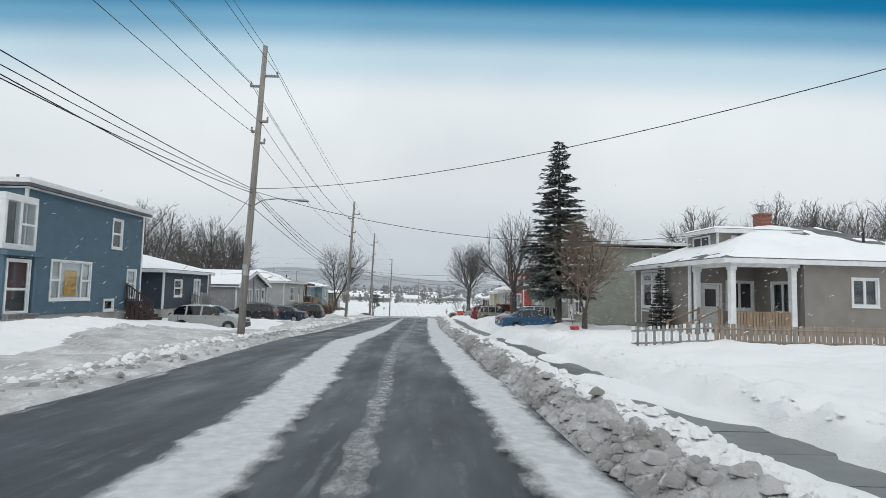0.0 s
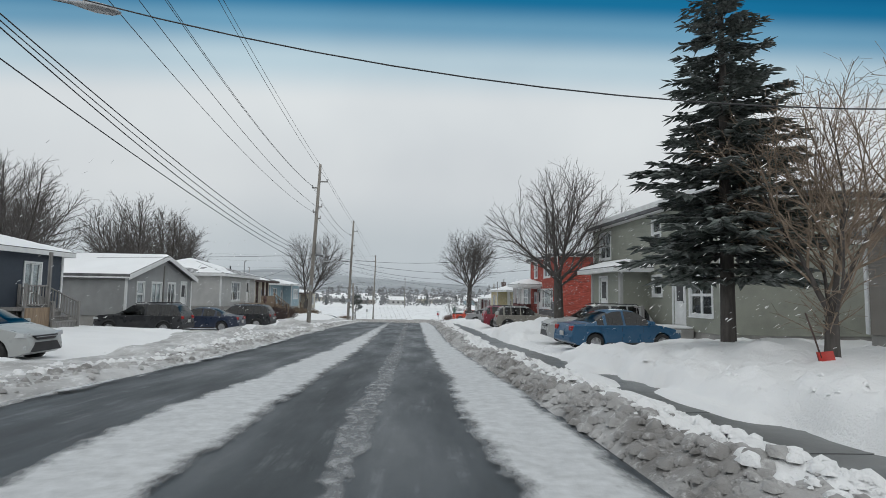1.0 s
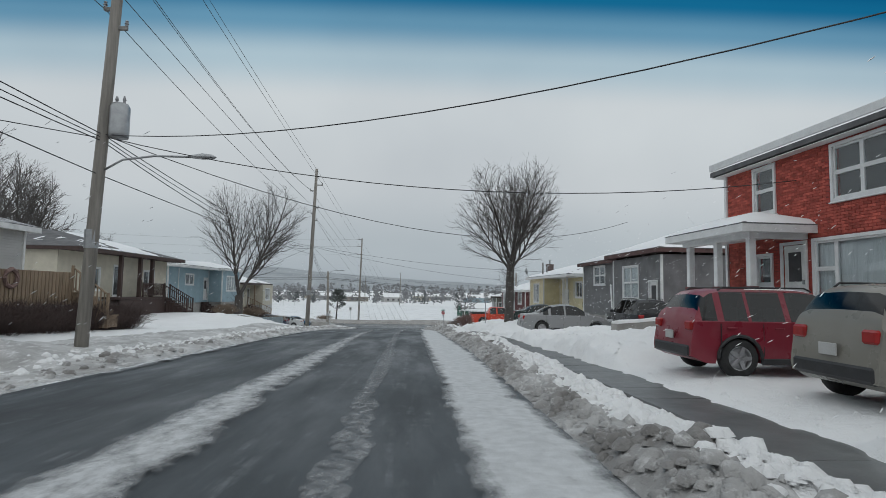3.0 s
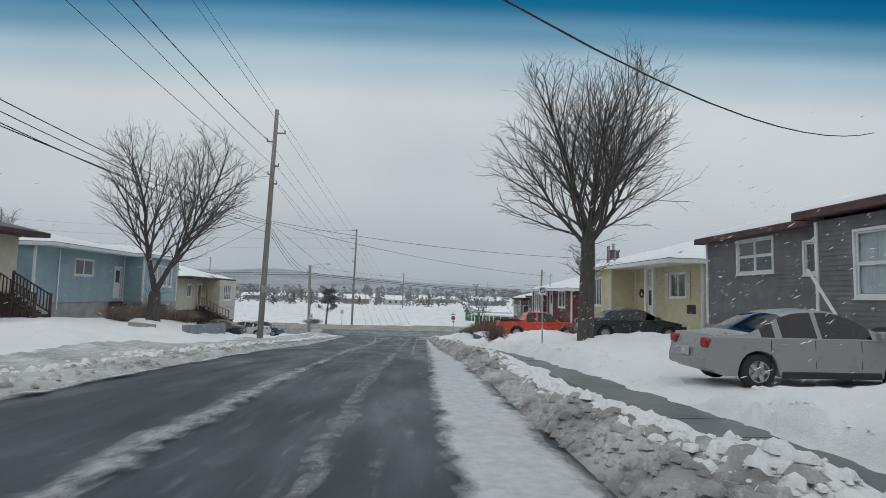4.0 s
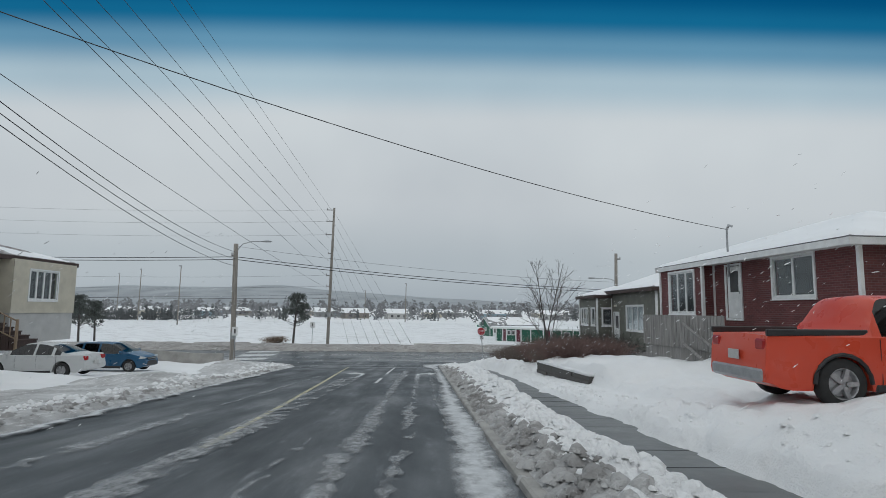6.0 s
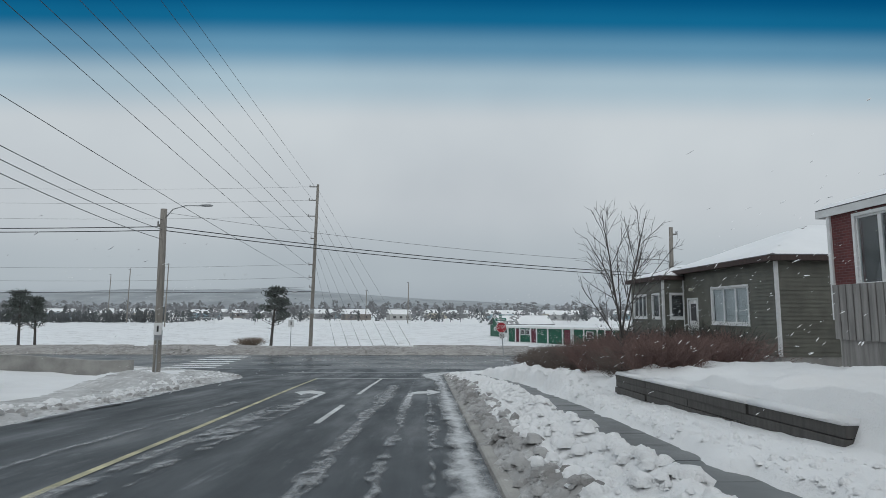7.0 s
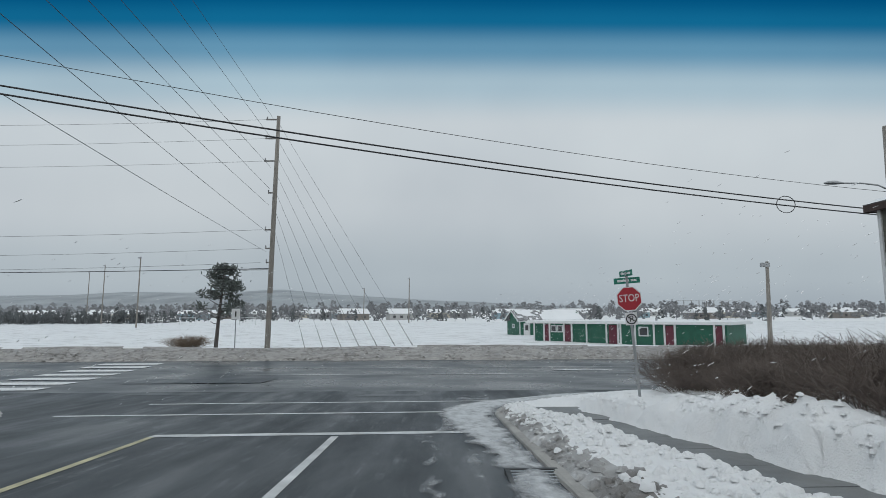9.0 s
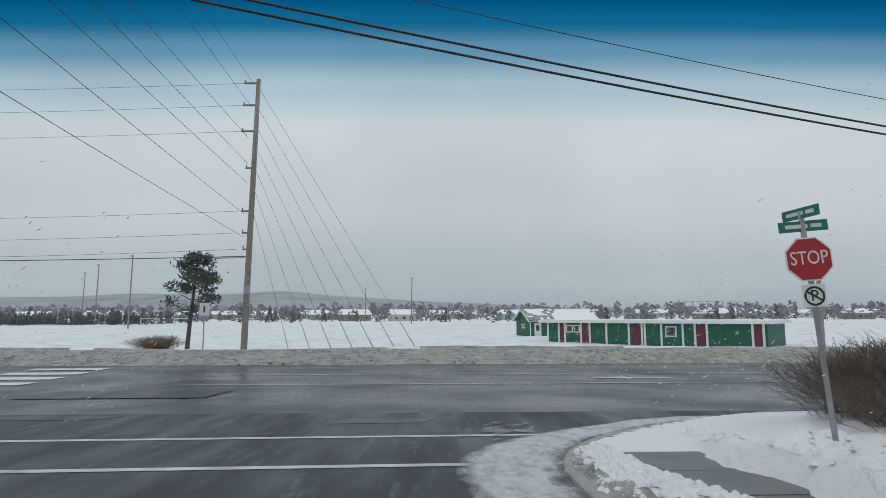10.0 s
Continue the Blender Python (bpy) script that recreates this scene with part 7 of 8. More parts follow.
    if kind == "pickup":
        for s in (-1, 1):
            part("bed_rail", Shape().box(tail + 0.04, s * W * 0.45 - 0.035, 1.14, (0.30 - 0.5) * L, s * W * 0.45 + 0.035, 1.25, 0.015), BLACK, root)
    if snow:
        a, b = (max(rear_end, 0.15) + 0.01 - 0.5) * L, (wind_start - 0.5) * L
        xs, ys = np.linspace(a, b, 16), np.linspace(-W * 0.34, W * 0.34, 10)
        Xg, Yg = np.meshgrid(xs, ys)
        rim_d = np.minimum(np.minimum(Xg - a, b - Xg), W * 0.34 - np.abs(Yg))
        Z = H - 0.045 + 0.06 * step(0.0, 0.2, rim_d) * step(0.35, 0.7, vnoise(Xg * 2 + x, Yg * 2 + y, 1)) - 0.03 * (np.abs(Yg) / (W * 0.34)) ** 2
        part("roof_snow", Shape().add(np.stack([Xg, Yg, Z], -1).reshape(-1, 3).tolist(), [(j * 16 + i, j * 16 + i + 1, (j + 1) * 16 + i + 1, (j + 1) * 16 + i) for j in range(9) for i in range(15)]), SNOW, root, "thin snow on the roof", True)
    return root


def spoke(k, r):
    c, s = math.cos(2 * math.pi * k / 5), math.sin(2 * math.pi * k / 5)
    pts = []
    for q, w in ((r * 0.1, 0.045), (r * 0.6, 0.03)):
        for e in (-w, w):
            for d in (0.0, 0.05):
                pts.append((q * c - e * s, d, q * s + e * c))
    return pts, [(0, 1, 5, 4), (2, 6, 7, 3), (1, 3, 7, 5), (0, 4, 6, 2), (0, 2, 3, 1), (4, 5, 7, 6)]


LAMP_CLEAR = weathered("clear_lens", (0.55, 0.57, 0.58), 0.12, 8, 0.2)
LAMP_RED = weathered("red_lens", (0.35, 0.02, 0.02), 0.15, 8, 0.2)
SILVER = paint_material("silver_paint", (0.27, 0.275, 0.28))
PALE_SILVER = paint_material("pale_silver_paint", (0.36, 0.37, 0.365))
BLACK_PAINT = paint_material("black_paint", (0.018, 0.019, 0.022))
NAVY = paint_material("navy_paint", (0.018, 0.028, 0.055))
BLUE = paint_material("mid_blue_paint", (0.02, 0.085, 0.17))
BEIGE = paint_material("beige_grey_paint", (0.20, 0.19, 0.165))
MAROON = paint_material("dark_red_paint", (0.20, 0.02, 0.035))
DARK_GREEN = paint_material("dark_green_paint", (0.02, 0.035, 0.033))
RED_ORANGE = paint_material("orange_red_paint", (0.58, 0.065, 0.03))
WHITE_CAR = paint_material("white_paint", (0.5, 0.51, 0.51))

car(-11.9, 34.8, 0, PALE_SILVER, "silver hatchback parked in a snowy driveway", "hatch", (4.2, 1.72, 1.5), True, -0.1)
car(-14.9, 50.8, 180, BLACK_PAINT, "black suv parked nose to the house", "suv", (4.7, 1.85, 1.68), True, -0.1)
car(-13.3, 55.0, 180, NAVY, "dark navy sedan parked beside an suv", "sedan", (4.65, 1.8, 1.46), True, -0.08)
car(-13.0, 61.0, 180, BLACK_PAINT, "black suv parked beside a dark navy sedan", "suv", (4.8, 1.88, 1.7), True, -0.12)
car(-17.6, 117.6, 180, NAVY, "dark blue sedan in a driveway near the junction", "sedan", (4.6, 1.8, 1.46))
car(-17.2, 124.2, 180, WHITE_CAR, "white sedan parked in a snowy driveway", "sedan", (4.6, 1.78, 1.45))
car(-16.9, 129.2, 0, BLUE, "bright blue hatchback parked beside a white sedan", "hatch", (4.2, 1.75, 1.5))
car(7.45, 40.4, 9, BLUE, "blue sedan parked nose to the sage house", "sedan", (4.4, 1.78, 1.5))
car(7.75, 44.0, 180, PALE_SILVER, "silver suv facing the street on snow", "suv", (4.6, 1.85, 1.72), True, 0.0)
car(7.2, 58.5, 0, BEIGE, "beige-grey suv parked before a red brick house", "suv", (4.0, 1.8, 1.62), True, 0.0)
car(7.0, 62.3, 0, MAROON, "dark red suv parked beside a beige suv", "suv", (4.5, 1.85, 1.65))
car(7.2, 79.9, 0, SILVER, "silver sedan parked nose to the grey house", "sedan", (4.6, 1.77, 1.47))
car(10.7, 79.3, 90, BLACK_PAINT, "black suv parked close to the grey house", "suv", (4.7, 1.85, 1.75))
car(9.5, 95.3, 0, DARK_GREEN, "dark green sedan parked behind a bare tree", "sedan", (4.9, 1.82, 1.47))
car(7.8, 108.3, 0, RED_ORANGE, "orange-red pickup truck parked nose to a brick house", "pickup", (5.6, 1.92, 1.82), False)

# ---- signs, walls and fences ----
SIGN_RED = weathered("sign_red", (0.42, 0.025, 0.04), 0.4, 5, 0.12)
SIGN_GREEN = weathered("sign_green", (0.02, 0.20, 0.14), 0.4, 5, 0.12)
SIGN_WHITE = weathered("sign_white", (0.78, 0.78, 0.78), 0.4, 5, 0.08)
SIGN_BLACK = weathered("sign_black", (0.03, 0.03, 0.03), 0.5, 5, 0.1)


def lettering(name, text, size, material, parent, m, depth=0.002):
    """Letters of the built-in font as a mesh part."""
    cu = bpy.data.curves.new(name, "FONT")
    cu.body, cu.size, cu.align_x, cu.align_y, cu.extrude, cu.resolution_u = text, size, "CENTER", "CENTER", depth, 3
    tmp = bpy.data.objects.new(name, cu)
    me = bpy.data.meshes.new_from_object(tmp)
    bpy.data.objects.remove(tmp)
    me.transform(m)
    me.materials.append(material)
    ob = new(name, me)
    ob.parent = parent
    return ob


FLAT = pose(0, 0, 0, 90, 0, 0)
sx, sy = 3.95, 141.5
sz = gz(sx, sy)
stop = thing("stop_sign", pose(sx, sy, sz + 0.01, 0, -4.0, -8), "red octagonal stop sign on a steel post", "road sign")
part("post", Shape().box(-0.03, -0.02, -0.5, 0.03, 0.02, 3.05, 0.006), STEEL, stop)
octagon = [(0.28 / math.cos(math.pi / 8) * math.cos(math.pi / 8 + k * math.pi / 4), 2.42 + 0.28 / math.cos(math.pi / 8) * math.sin(math.pi / 8 + k * math.pi / 4)) for k in range(8)]
plate = part("sign_plate", Shape().prism(octagon, 1, -0.035, -0.026), SIGN_WHITE, stop, "white sign border")
inner = [(0.93 * a, 2.42 + 0.93 * (b - 2.42)) for a, b in octagon]
part("sign_face", Shape().prism(inner, 1, -0.039, -0.0352), SIGN_RED, plate, "red sign face")
lettering("lettering", "STOP", 0.247, SIGN_WHITE, plate, Matrix.Translation((0, -0.041, 2.43)) @ FLAT @ Matrix.Diagonal((0.78, 1.0, 1.0, 1)))
small = part("parking_plate", Shape().box(-0.14, -0.034, 1.81, 0.14, -0.026, 2.1, 0.003), SIGN_WHITE, stop, "white no-parking plate")
ring = [(0.11 * math.cos(k / 20 * math.pi), 0, 0.11 * math.sin(k / 20 * math.pi)) for k in range(41)]
part("ring", Shape().tube(ring, 0.014, 4, False).moved(Matrix.Translation((0, -0.036, 1.95)) @ Matrix.Diagonal((1, 0.2, 1, 1))), SIGN_BLACK, small)
lettering("lettering", "P", 0.2, SIGN_BLACK, small, Matrix.Translation((0, -0.037, 1.95)) @ FLAT)
part("slash", Shape().box(-0.115, -0.042, -0.012, 0.115, -0.038, 0.012).moved(pose(0, 0, 1.95, 0, 35, 0)), SIGN_BLACK, small)
for zz, turn in ((2.85, 0), (3.02, -72)):
    blade = part("street_blade", Shape().box(-0.30, -0.012, -0.07, 0.30, -0.004, 0.07, 0.003).moved(pose(0, 0, zz, 0, 0, turn)), SIGN_GREEN, stop, "green street name blade")
    part("name_bar", Shape().box(-0.22, -0.018, -0.025, 0.05, -0.013, 0.025).box(0.09, -0.018, -0.025, 0.22, -0.013, 0.025).moved(pose(0, 0, zz, 0, 0, turn)), SIGN_WHITE, blade, "white bars in place of a name")


def plate_sign(x, y, high, label, turn=0, w=0.3, h=0.45, mark="ring"):
    s = thing("road_sign", pose(x, y, gz(x, y), 0, 0, turn), label, "road sign")
    part("post", Shape().box(-0.03, -0.02, -0.4, 0.03, 0.02, high, 0.006), STEEL, s)
    p = part("sign_plate", Shape().box(-w / 2, -0.034, high - h, w / 2, -0.026, high, 0.004), SIGN_WHITE, s, "white sign plate")
    if mark == "ring":
        lettering("lettering", "P", 0.17, SIGN_BLACK, p, Matrix.Translation((0, -0.037, high - h * 0.45)) @ FLAT)
        part("slash", Shape().box(-0.1, -0.042, -0.01, 0.1, -0.038, 0.01).moved(pose(0, 0, high - h * 0.45, 0, 35, 0)), SIGN_BLACK, p)
        part("ring", Shape().tube([(a * 0.9, b, c * 0.9) for a, b, c in ring], 0.016, 4, False).moved(Matrix.Translation((0, -0.036, high - h * 0.45)) @ Matrix.Diagonal((1, 0.2, 1, 1))), SIGN_BLACK, p)
    else:
        part("mark", Shape().box(-0.05, -0.04, high - h * 0.75, 0.05, -0.036, high - h * 0.25), SIGN_BLACK, p, "dark plain mark")
    return s


plate_sign(4.5, 91.4, 2.5, "white no-parking sign on a steel post in snow", -10, 0.3, 0.33)
plate_sign(-13.8, 166.2, 2.6, "white crossing sign beside the main road", 0, 0.55, 0.7, "")
plate_sign(-13.75, 138.85, 2.6, "white square sign by the junction pole", 0, 0.4, 0.6, "")

# sidewalk slabs on the right side
walk_root = thing("sidewalk", Matrix(), "wet dark concrete sidewalk cleared between snow banks", "sidewalk", kind="structure")
rnd = random.Random(4)
for k in range(116):
    y0 = 6 + 1.2 * k
    y1 = y0 + 1.185
    if y1 > 143.8:
        break
    s = Shape()
    pts = []
    for yy in (y0, y1):
        a = float(walk_left(yy)) - 0.08
        z = float(road_z(yy)) + 0.03 + rnd.uniform(-0.004, 0.004)
        pts += [(a, yy, z), (a + 1.1, yy, z), (a, yy, z - 0.12), (a + 1.1, yy, z - 0.12)]
    s.add(pts, [(0, 1, 5, 4), (0, 4, 6, 2), (1, 3, 7, 5), (0, 2, 3, 1), (4, 5, 7, 6)])
    part("slab", s, WALK, walk_root)

# storm drain
drain = thing("storm_drain", pose(0.35, 135.0, float(road_z(135.0)) + 0.012, 3.4, 0, 0), "black iron storm drain grate at the kerb", "drain")
part("frame", Shape().box(-0.32, -0.36, -0.06, 0.32, -0.3, 0.01, 0.004).box(-0.32, 0.3, -0.06, 0.32, 0.36, 0.01, 0.004).box(-0.32, -0.3, -0.06, -0.26, 0.3, 0.01, 0.004).box(0.26, -0.3, -0.06, 0.32, 0.3, 0.01, 0.004), SIGN_BLACK, drain)
for k in range(6):
    part("bar", Shape().box(-0.26, -0.27 + 0.1 * k, -0.03, 0.26, -0.23 + 0.1 * k, 0.008), STEEL, drain)


def fence(points, high, material, label, board=0.14, gap=0.03, white_every=0):
    """A board fence along plan points, standing on the ground."""
    f = thing("fence", Matrix(), label, "fence")
    for (ax, ay), (bx, by) in zip(points, points[1:]):
        length = math.hypot(bx - ax, by - ay)
        n = int(length / (board + gap))
        yaw = math.degrees(math.atan2(by - ay, bx - ax))
        for k in range(n):
            t = (k + 0.5) / n
            x, y = ax + (bx - ax) * t, ay + (by - ay) * t
            wob = rnd.uniform(-0.02, 0.02)
            m = pose(x, y, gz(x, y), 0, rnd.uniform(-1, 1), yaw)
            mat = WHITE if white_every and k % white_every == 0 else material
            part("board", Shape().box(-board / 2, -0.01, -0.3, board / 2, 0.01, high + wob, 0.004).moved(m), mat, f)
        for h in (high * 0.25, high * 0.8):
            part("rail", Shape().tube([(ax, ay, gz(ax, ay) + h), (bx, by, gz(bx, by) + h)], 0.035, 4), material, f)
    return f


BROWN_BOARD = wood_material("weathered_brown_board", (0.30, 0.25, 0.205))
fence([(7.2, 20.1), (9.7, 19.9)], 0.72, GREY_WOOD, "grey picket fence with white pickets before a bungalow", 0.08, 0.05, 2)
fence([(9.75, 19.9), (22.0, 19.0)], 0.7, BROWN_BOARD, "weathered brown board fence along a snowy lawn")
fence([(9.6, 59.2), (16.0, 57.2)], 0.65, GREY_WOOD, "grey board fence beside a red brick house")
fence([(-14.0, 63.4), (-17.0, 63.4)], 0.9, DARK_WOOD, "short dark picket fence between houses", 0.08, 0.08)


def low_wall(x0, y0, x1, y1, h0, h1, thick, material, label, snow=True):
    """A low wall with a sloping top, capped with snow."""
    w = thing("low_wall", Matrix(), label, "wall")
    d = Vector((x1 - x0, y1 - y0, 0))
    side = Vector((-d.y, d.x, 0)).normalized() * thick / 2
    s, c = Shape(), Shape()
    n = 8
    vs, cs = [], []
    for k in range(n + 1):
        t = k / n
        p = Vector((x0, y0, 0)) + d * t
        g = gz(p.x, p.y)
        top = g + h0 + (h1 - h0) * t
        vs += [(*(p - side).xy, g - 0.4), (*(p - side).xy, top), (*(p + side).xy, top), (*(p + side).xy, g - 0.4)]
        e = 0.1 * (0.6 + 0.8 * float(vnoise(p.x * 2, p.y * 2, 1)))
        cs += [(*(p - side * 1.05).xy, top - 0.01), (*(p - side * 0.7).xy, top + e), (*(p + side * 0.7).xy, top + e), (*(p + side * 1.05).xy, top - 0.01)]
    fs = [(i * 4 + k, i * 4 + k + 1, i * 4 + 4 + k + 1, i * 4 + 4 + k) for i in range(n) for k in range(3)] + [(0, 1, 2, 3), (n * 4, n * 4 + 1, n * 4 + 2, n * 4 + 3)]
    part("wall_body", s.add(vs, fs), material, w)
    if snow:
        part("snow_cap", c.add(cs, fs), SNOW, w, "snow on top of the wall", True)
    return w


BLUE_GREY = weathered("blue_grey_concrete", (0.26, 0.31, 0.33), 0.8, 2, 0.25, 40, 0.25)
low_wall(-13.8, 101.8, -13.8, 108.2, 0.5, 0.75, 0.3, BLUE_GREY, "sloping blue-grey concrete wall beside a driveway", False)
low_wall(-14.6, 97.5, -14.6, 99.6, 0.28, 0.28, 0.4, CONCRETE, "low concrete planter wall in the snow")
low_wall(-22.0, 136.3, -13.6, 136.3, 0.75, 0.75, 0.3, CONCRETE, "low concrete wall near the junction", False)
low_wall(7.2, 72.6, 11.0, 73.8, 0.45, 0.55, 0.35, CONCRETE, "low concrete wall with snow beside a driveway")
DARK_TIMBER = wood_material("wet_dark_timber", (0.085, 0.08, 0.075))
timber = thing("retaining_wall", Matrix(), "stacked dark timber retaining wall capped with snow", "wall")
cap = Shape()
for j in range(4):
    y0, y1 = 117.0 + 2.15 * j, 117.0 + 2.15 * (j + 1) - 0.02
    za, zb = -4.45 - 0.035 * (y0 - 117), -4.45 - 0.035 * (y1 - 117)
    for k in range(4):
        off = rnd.uniform(-0.02, 0.02)
        q = 0.16 * k - 0.08
        s = Shape().add([(4.9 + off, y0, za + q), (5.12 + off, y0, za + q), (5.12 + off, y0, za + q + 0.15), (4.9 + off, y0, za + q + 0.15), (4.9 + off, y1, zb + q), (5.12 + off, y1, zb + q), (5.12 + off, y1, zb + q + 0.15), (4.9 + off, y1, zb + q + 0.15)],
                        [(0, 1, 2, 3), (7, 6, 5, 4), (0, 4, 5, 1), (1, 5, 6, 2), (2, 6, 7, 3), (3, 7, 4, 0)])
        part("timber", s, DARK_TIMBER, timber)
    top = 0.555
    cap.add([(4.88, y0, za + top), (5.2, y0, za + top), (5.16, y0, za + top + 0.08), (4.93, y0, za + top + 0.07), (4.88, y1 + 0.02, zb + top), (5.2, y1 + 0.02, zb + top), (5.16, y1 + 0.02, zb + top + 0.08), (4.93, y1 + 0.02, zb + top + 0.07)],
            [(0, 1, 2, 3), (7, 6, 5, 4), (0, 4, 5, 1), (1, 5, 6, 2), (2, 6, 7, 3), (3, 7, 4, 0)])
part("snow_cap", cap, SNOW, timber, "snow lying on the timbers", True)

# clods of plowed snow along the kerbs
CLOD = Shape()
nrm = np.random.RandomState(3)
ico = [(0, 0, 0.9)] + [(0.62 * math.cos(k * 1.257), 0.62 * math.sin(k * 1.257), 0.62) for k in range(5)] + [(math.cos(k * 1.257 + 0.6), math.sin(k * 1.257 + 0.6), -0.1) for k in range(5)]
ico_f = [(0, 1 + k, 1 + (k + 1) % 5) for k in range(5)] + [(1 + k, 6 + k, 1 + (k + 1) % 5) for k in range(5)] + [(1 + (k + 1) % 5, 6 + k, 6 + (k + 1) % 5) for k in range(5)]
COUNT = 27000
yy = nrm.uniform(5, 143, COUNT)
side = nrm.rand(COUNT)
off = nrm.beta(1.25, 1.5, COUNT)
xx = np.where(side < 0.82, kerb_right(yy) + 0.05 + (walk_left(yy) - kerb_right(yy) - 0.3) * off, kerb_left(yy) - 0.15 - 1.9 * off)
zz = ground_z(xx, yy)
sizes = (0.018 + 0.115 * nrm.rand(COUNT) ** 3.0) * (1 - 0.4 * step(130, 137, yy))
CLEAN = Shape()
for x, y, z, r, o in zip(xx, yy, zz, sizes, off):
    a, j = nrm.uniform(0, 6.28), nrm.uniform(0.7, 1.3, (11, 3))
    c, s_ = math.cos(a), math.sin(a)
    (CLEAN if o + 0.25 * (nrm.rand() - 0.5) + 0.12 * float(step(95, 112, y)) + 0.15 * float(step(132, 138, y)) > 0.46 else CLOD).add([(x + r * (p[0] * c - p[1] * s_) * q[0], y + r * (p[0] * s_ + p[1] * c) * q[1], z + r * 0.8 * p[2] * q[2]) for p, q in zip(ico, j)], ico_f)
single("snow_clods", CLOD, BANK_SNOW, Matrix(), "broken dirty clods of plowed snow along the kerbs", "snow", kind="stuff", smooth=True)
single("snow_clods", CLEAN, SNOW, Matrix(), "white clods of plowed snow beside the sidewalk", "snow", kind="stuff", smooth=True)


def scatter_clods(count, place, low, high, material, label, seed):
    """Loose clods of snow strewn over a stretch of ground."""
    rs = np.random.RandomState(seed)
    s = Shape()
    X, Y = place(rs, count)
    Z = ground_z(X, Y)
    R = low + (high - low) * rs.rand(count) ** 2.6
    for x, y, z, r in zip(X, Y, Z, R):
        a, j = rs.uniform(0, 6.28), rs.uniform(0.7, 1.3, (11, 3))
        c, q = math.cos(a), math.sin(a)
        s.add([(x + r * (p[0] * c - p[1] * q) * e[0], y + r * (p[0] * q + p[1] * c) * e[1], z + r * 0.75 * p[2] * e[2]) for p, e in zip(ico, j)], ico_f)
    return single("snow_clods", s, material, Matrix(), label, "snow", kind="stuff", smooth=True)


def beside_walk(rs, count):
    y = rs.uniform(5, 142, count)
    return kerb_right(y) + np.where(rs.rand(count) < 0.6, 3.05 + 0.9 * rs.rand(count) ** 2, 1.1 + 0.55 * rs.rand(count)), y


scatter_clods(4000, beside_walk, 0.015, 0.065, SNOW, "white clods shovelled beside the sidewalk", 6)
def hedge_foot(rs, count):
    y = rs.uniform(112, 145, count)
    return walk_left(y) + 1.15 + 1.1 * rs.rand(count) ** 1.5, y


scatter_clods(1500, hedge_foot, 0.015, 0.075, SNOW, "lumpy white snow heaped at the foot of the hedge", 9)
scatter_clods(2600, lambda rs, n: (rs.uniform(-34, 34, n), 163.15 + 2.6 * rs.rand(n)), 0.03, 0.12, VERGE, "dirty plowed clods along the far verge", 7)

# ---- beyond the main road ----
CLUB_GREEN = weathered("green_boards", (0.02, 0.12, 0.075), 0.6, 2, 0.2)
MAROON_DOOR = weathered("maroon_door", (0.14, 0.03, 0.05), 0.6, 3, 0.2)
hut = thing("clubhouse", pose(12.1, 200.5, -7.3, 0, 0, -42.2), "long low green clubhouse with white posts and maroon doors", "building")
part("wall", Shape().box(0, 0, -0.3, 22.7, 7.5, 2.42, 0.02), CLUB_GREEN, hut)
part("roof", Shape().box(-0.8, -0.7, 2.42, 23.3, 8.0, 2.68, 0.03), WHITE, hut, "flat white roof edge")
part("roof_snow", Shape().box(-0.7, -0.6, 2.68, 23.2, 7.9, 2.78, 0.05), ROOF_SNOW, hut, "snow on the flat roof")
for u in (0.0, 1.42, 2.2, 4.2, 5.25, 7.2, 9.7, 11.1, 11.4, 13.1, 15.2, 16.35, 17.45, 21.4, 22.3):
    part("post", Shape().box(u, -0.08, -0.2, u + 0.2, -0.003, 2.42, 0.01), WHITE, hut)
for u, w in ((1.64, 0.54), (4.42, 0.8), (10.1, 0.95), (16.57, 0.86), (21.6, 0.66)):
    part("door", Shape().box(u, -0.05, 0.05, u + w, -0.004, 2.3, 0.01), MAROON_DOOR, hut, "maroon door")
for u, w, z0, z1 in ((2.48, 0.82, 1.35, 2.2), (3.42, 0.74, 1.35, 2.2), (13.6, 1.1, 1.1, 2.15)):
    q = part("window", Shape().box(u, -0.06, z0, u + w, -0.005, z1, 0.01), WHITE, hut)
    part("pane", Shape().box(u + 0.12, -0.07, z0 + 0.12, u + w - 0.12, -0.062, z1 - 0.12), ROOM_DARK, q, "dark glass")
part("roof_vent", Shape().tube([(14.5, 3.0, 2.6), (14.5, 3.0, 3.1)], 0.12, 8), STEEL, hut)
shed = thing("clubhouse", pose(12.9, 217.0, -7.35, 0, 0, 12), "green gabled clubhouse with a dusted shingle roof", "building")
block(shed, 0, 0, 10.5, 5.8, 0.0, 2.5, CLUB_GREEN, lap=0, gable=("end", 1.45), front=[(0.7, 0.1, 0.9, 2.0, "door"), (6.5, 1.1, 1.0, 0.9, "plain")], start=[(2.4, 1.5, 1.0, 0.5, "plain")])
roof_on(shed, 0, 0, 10.5, 5.8, 2.5, "gable_x", 0.5, 0.45, 0.55, material=DUSTED_SHINGLE, snow=0.05)

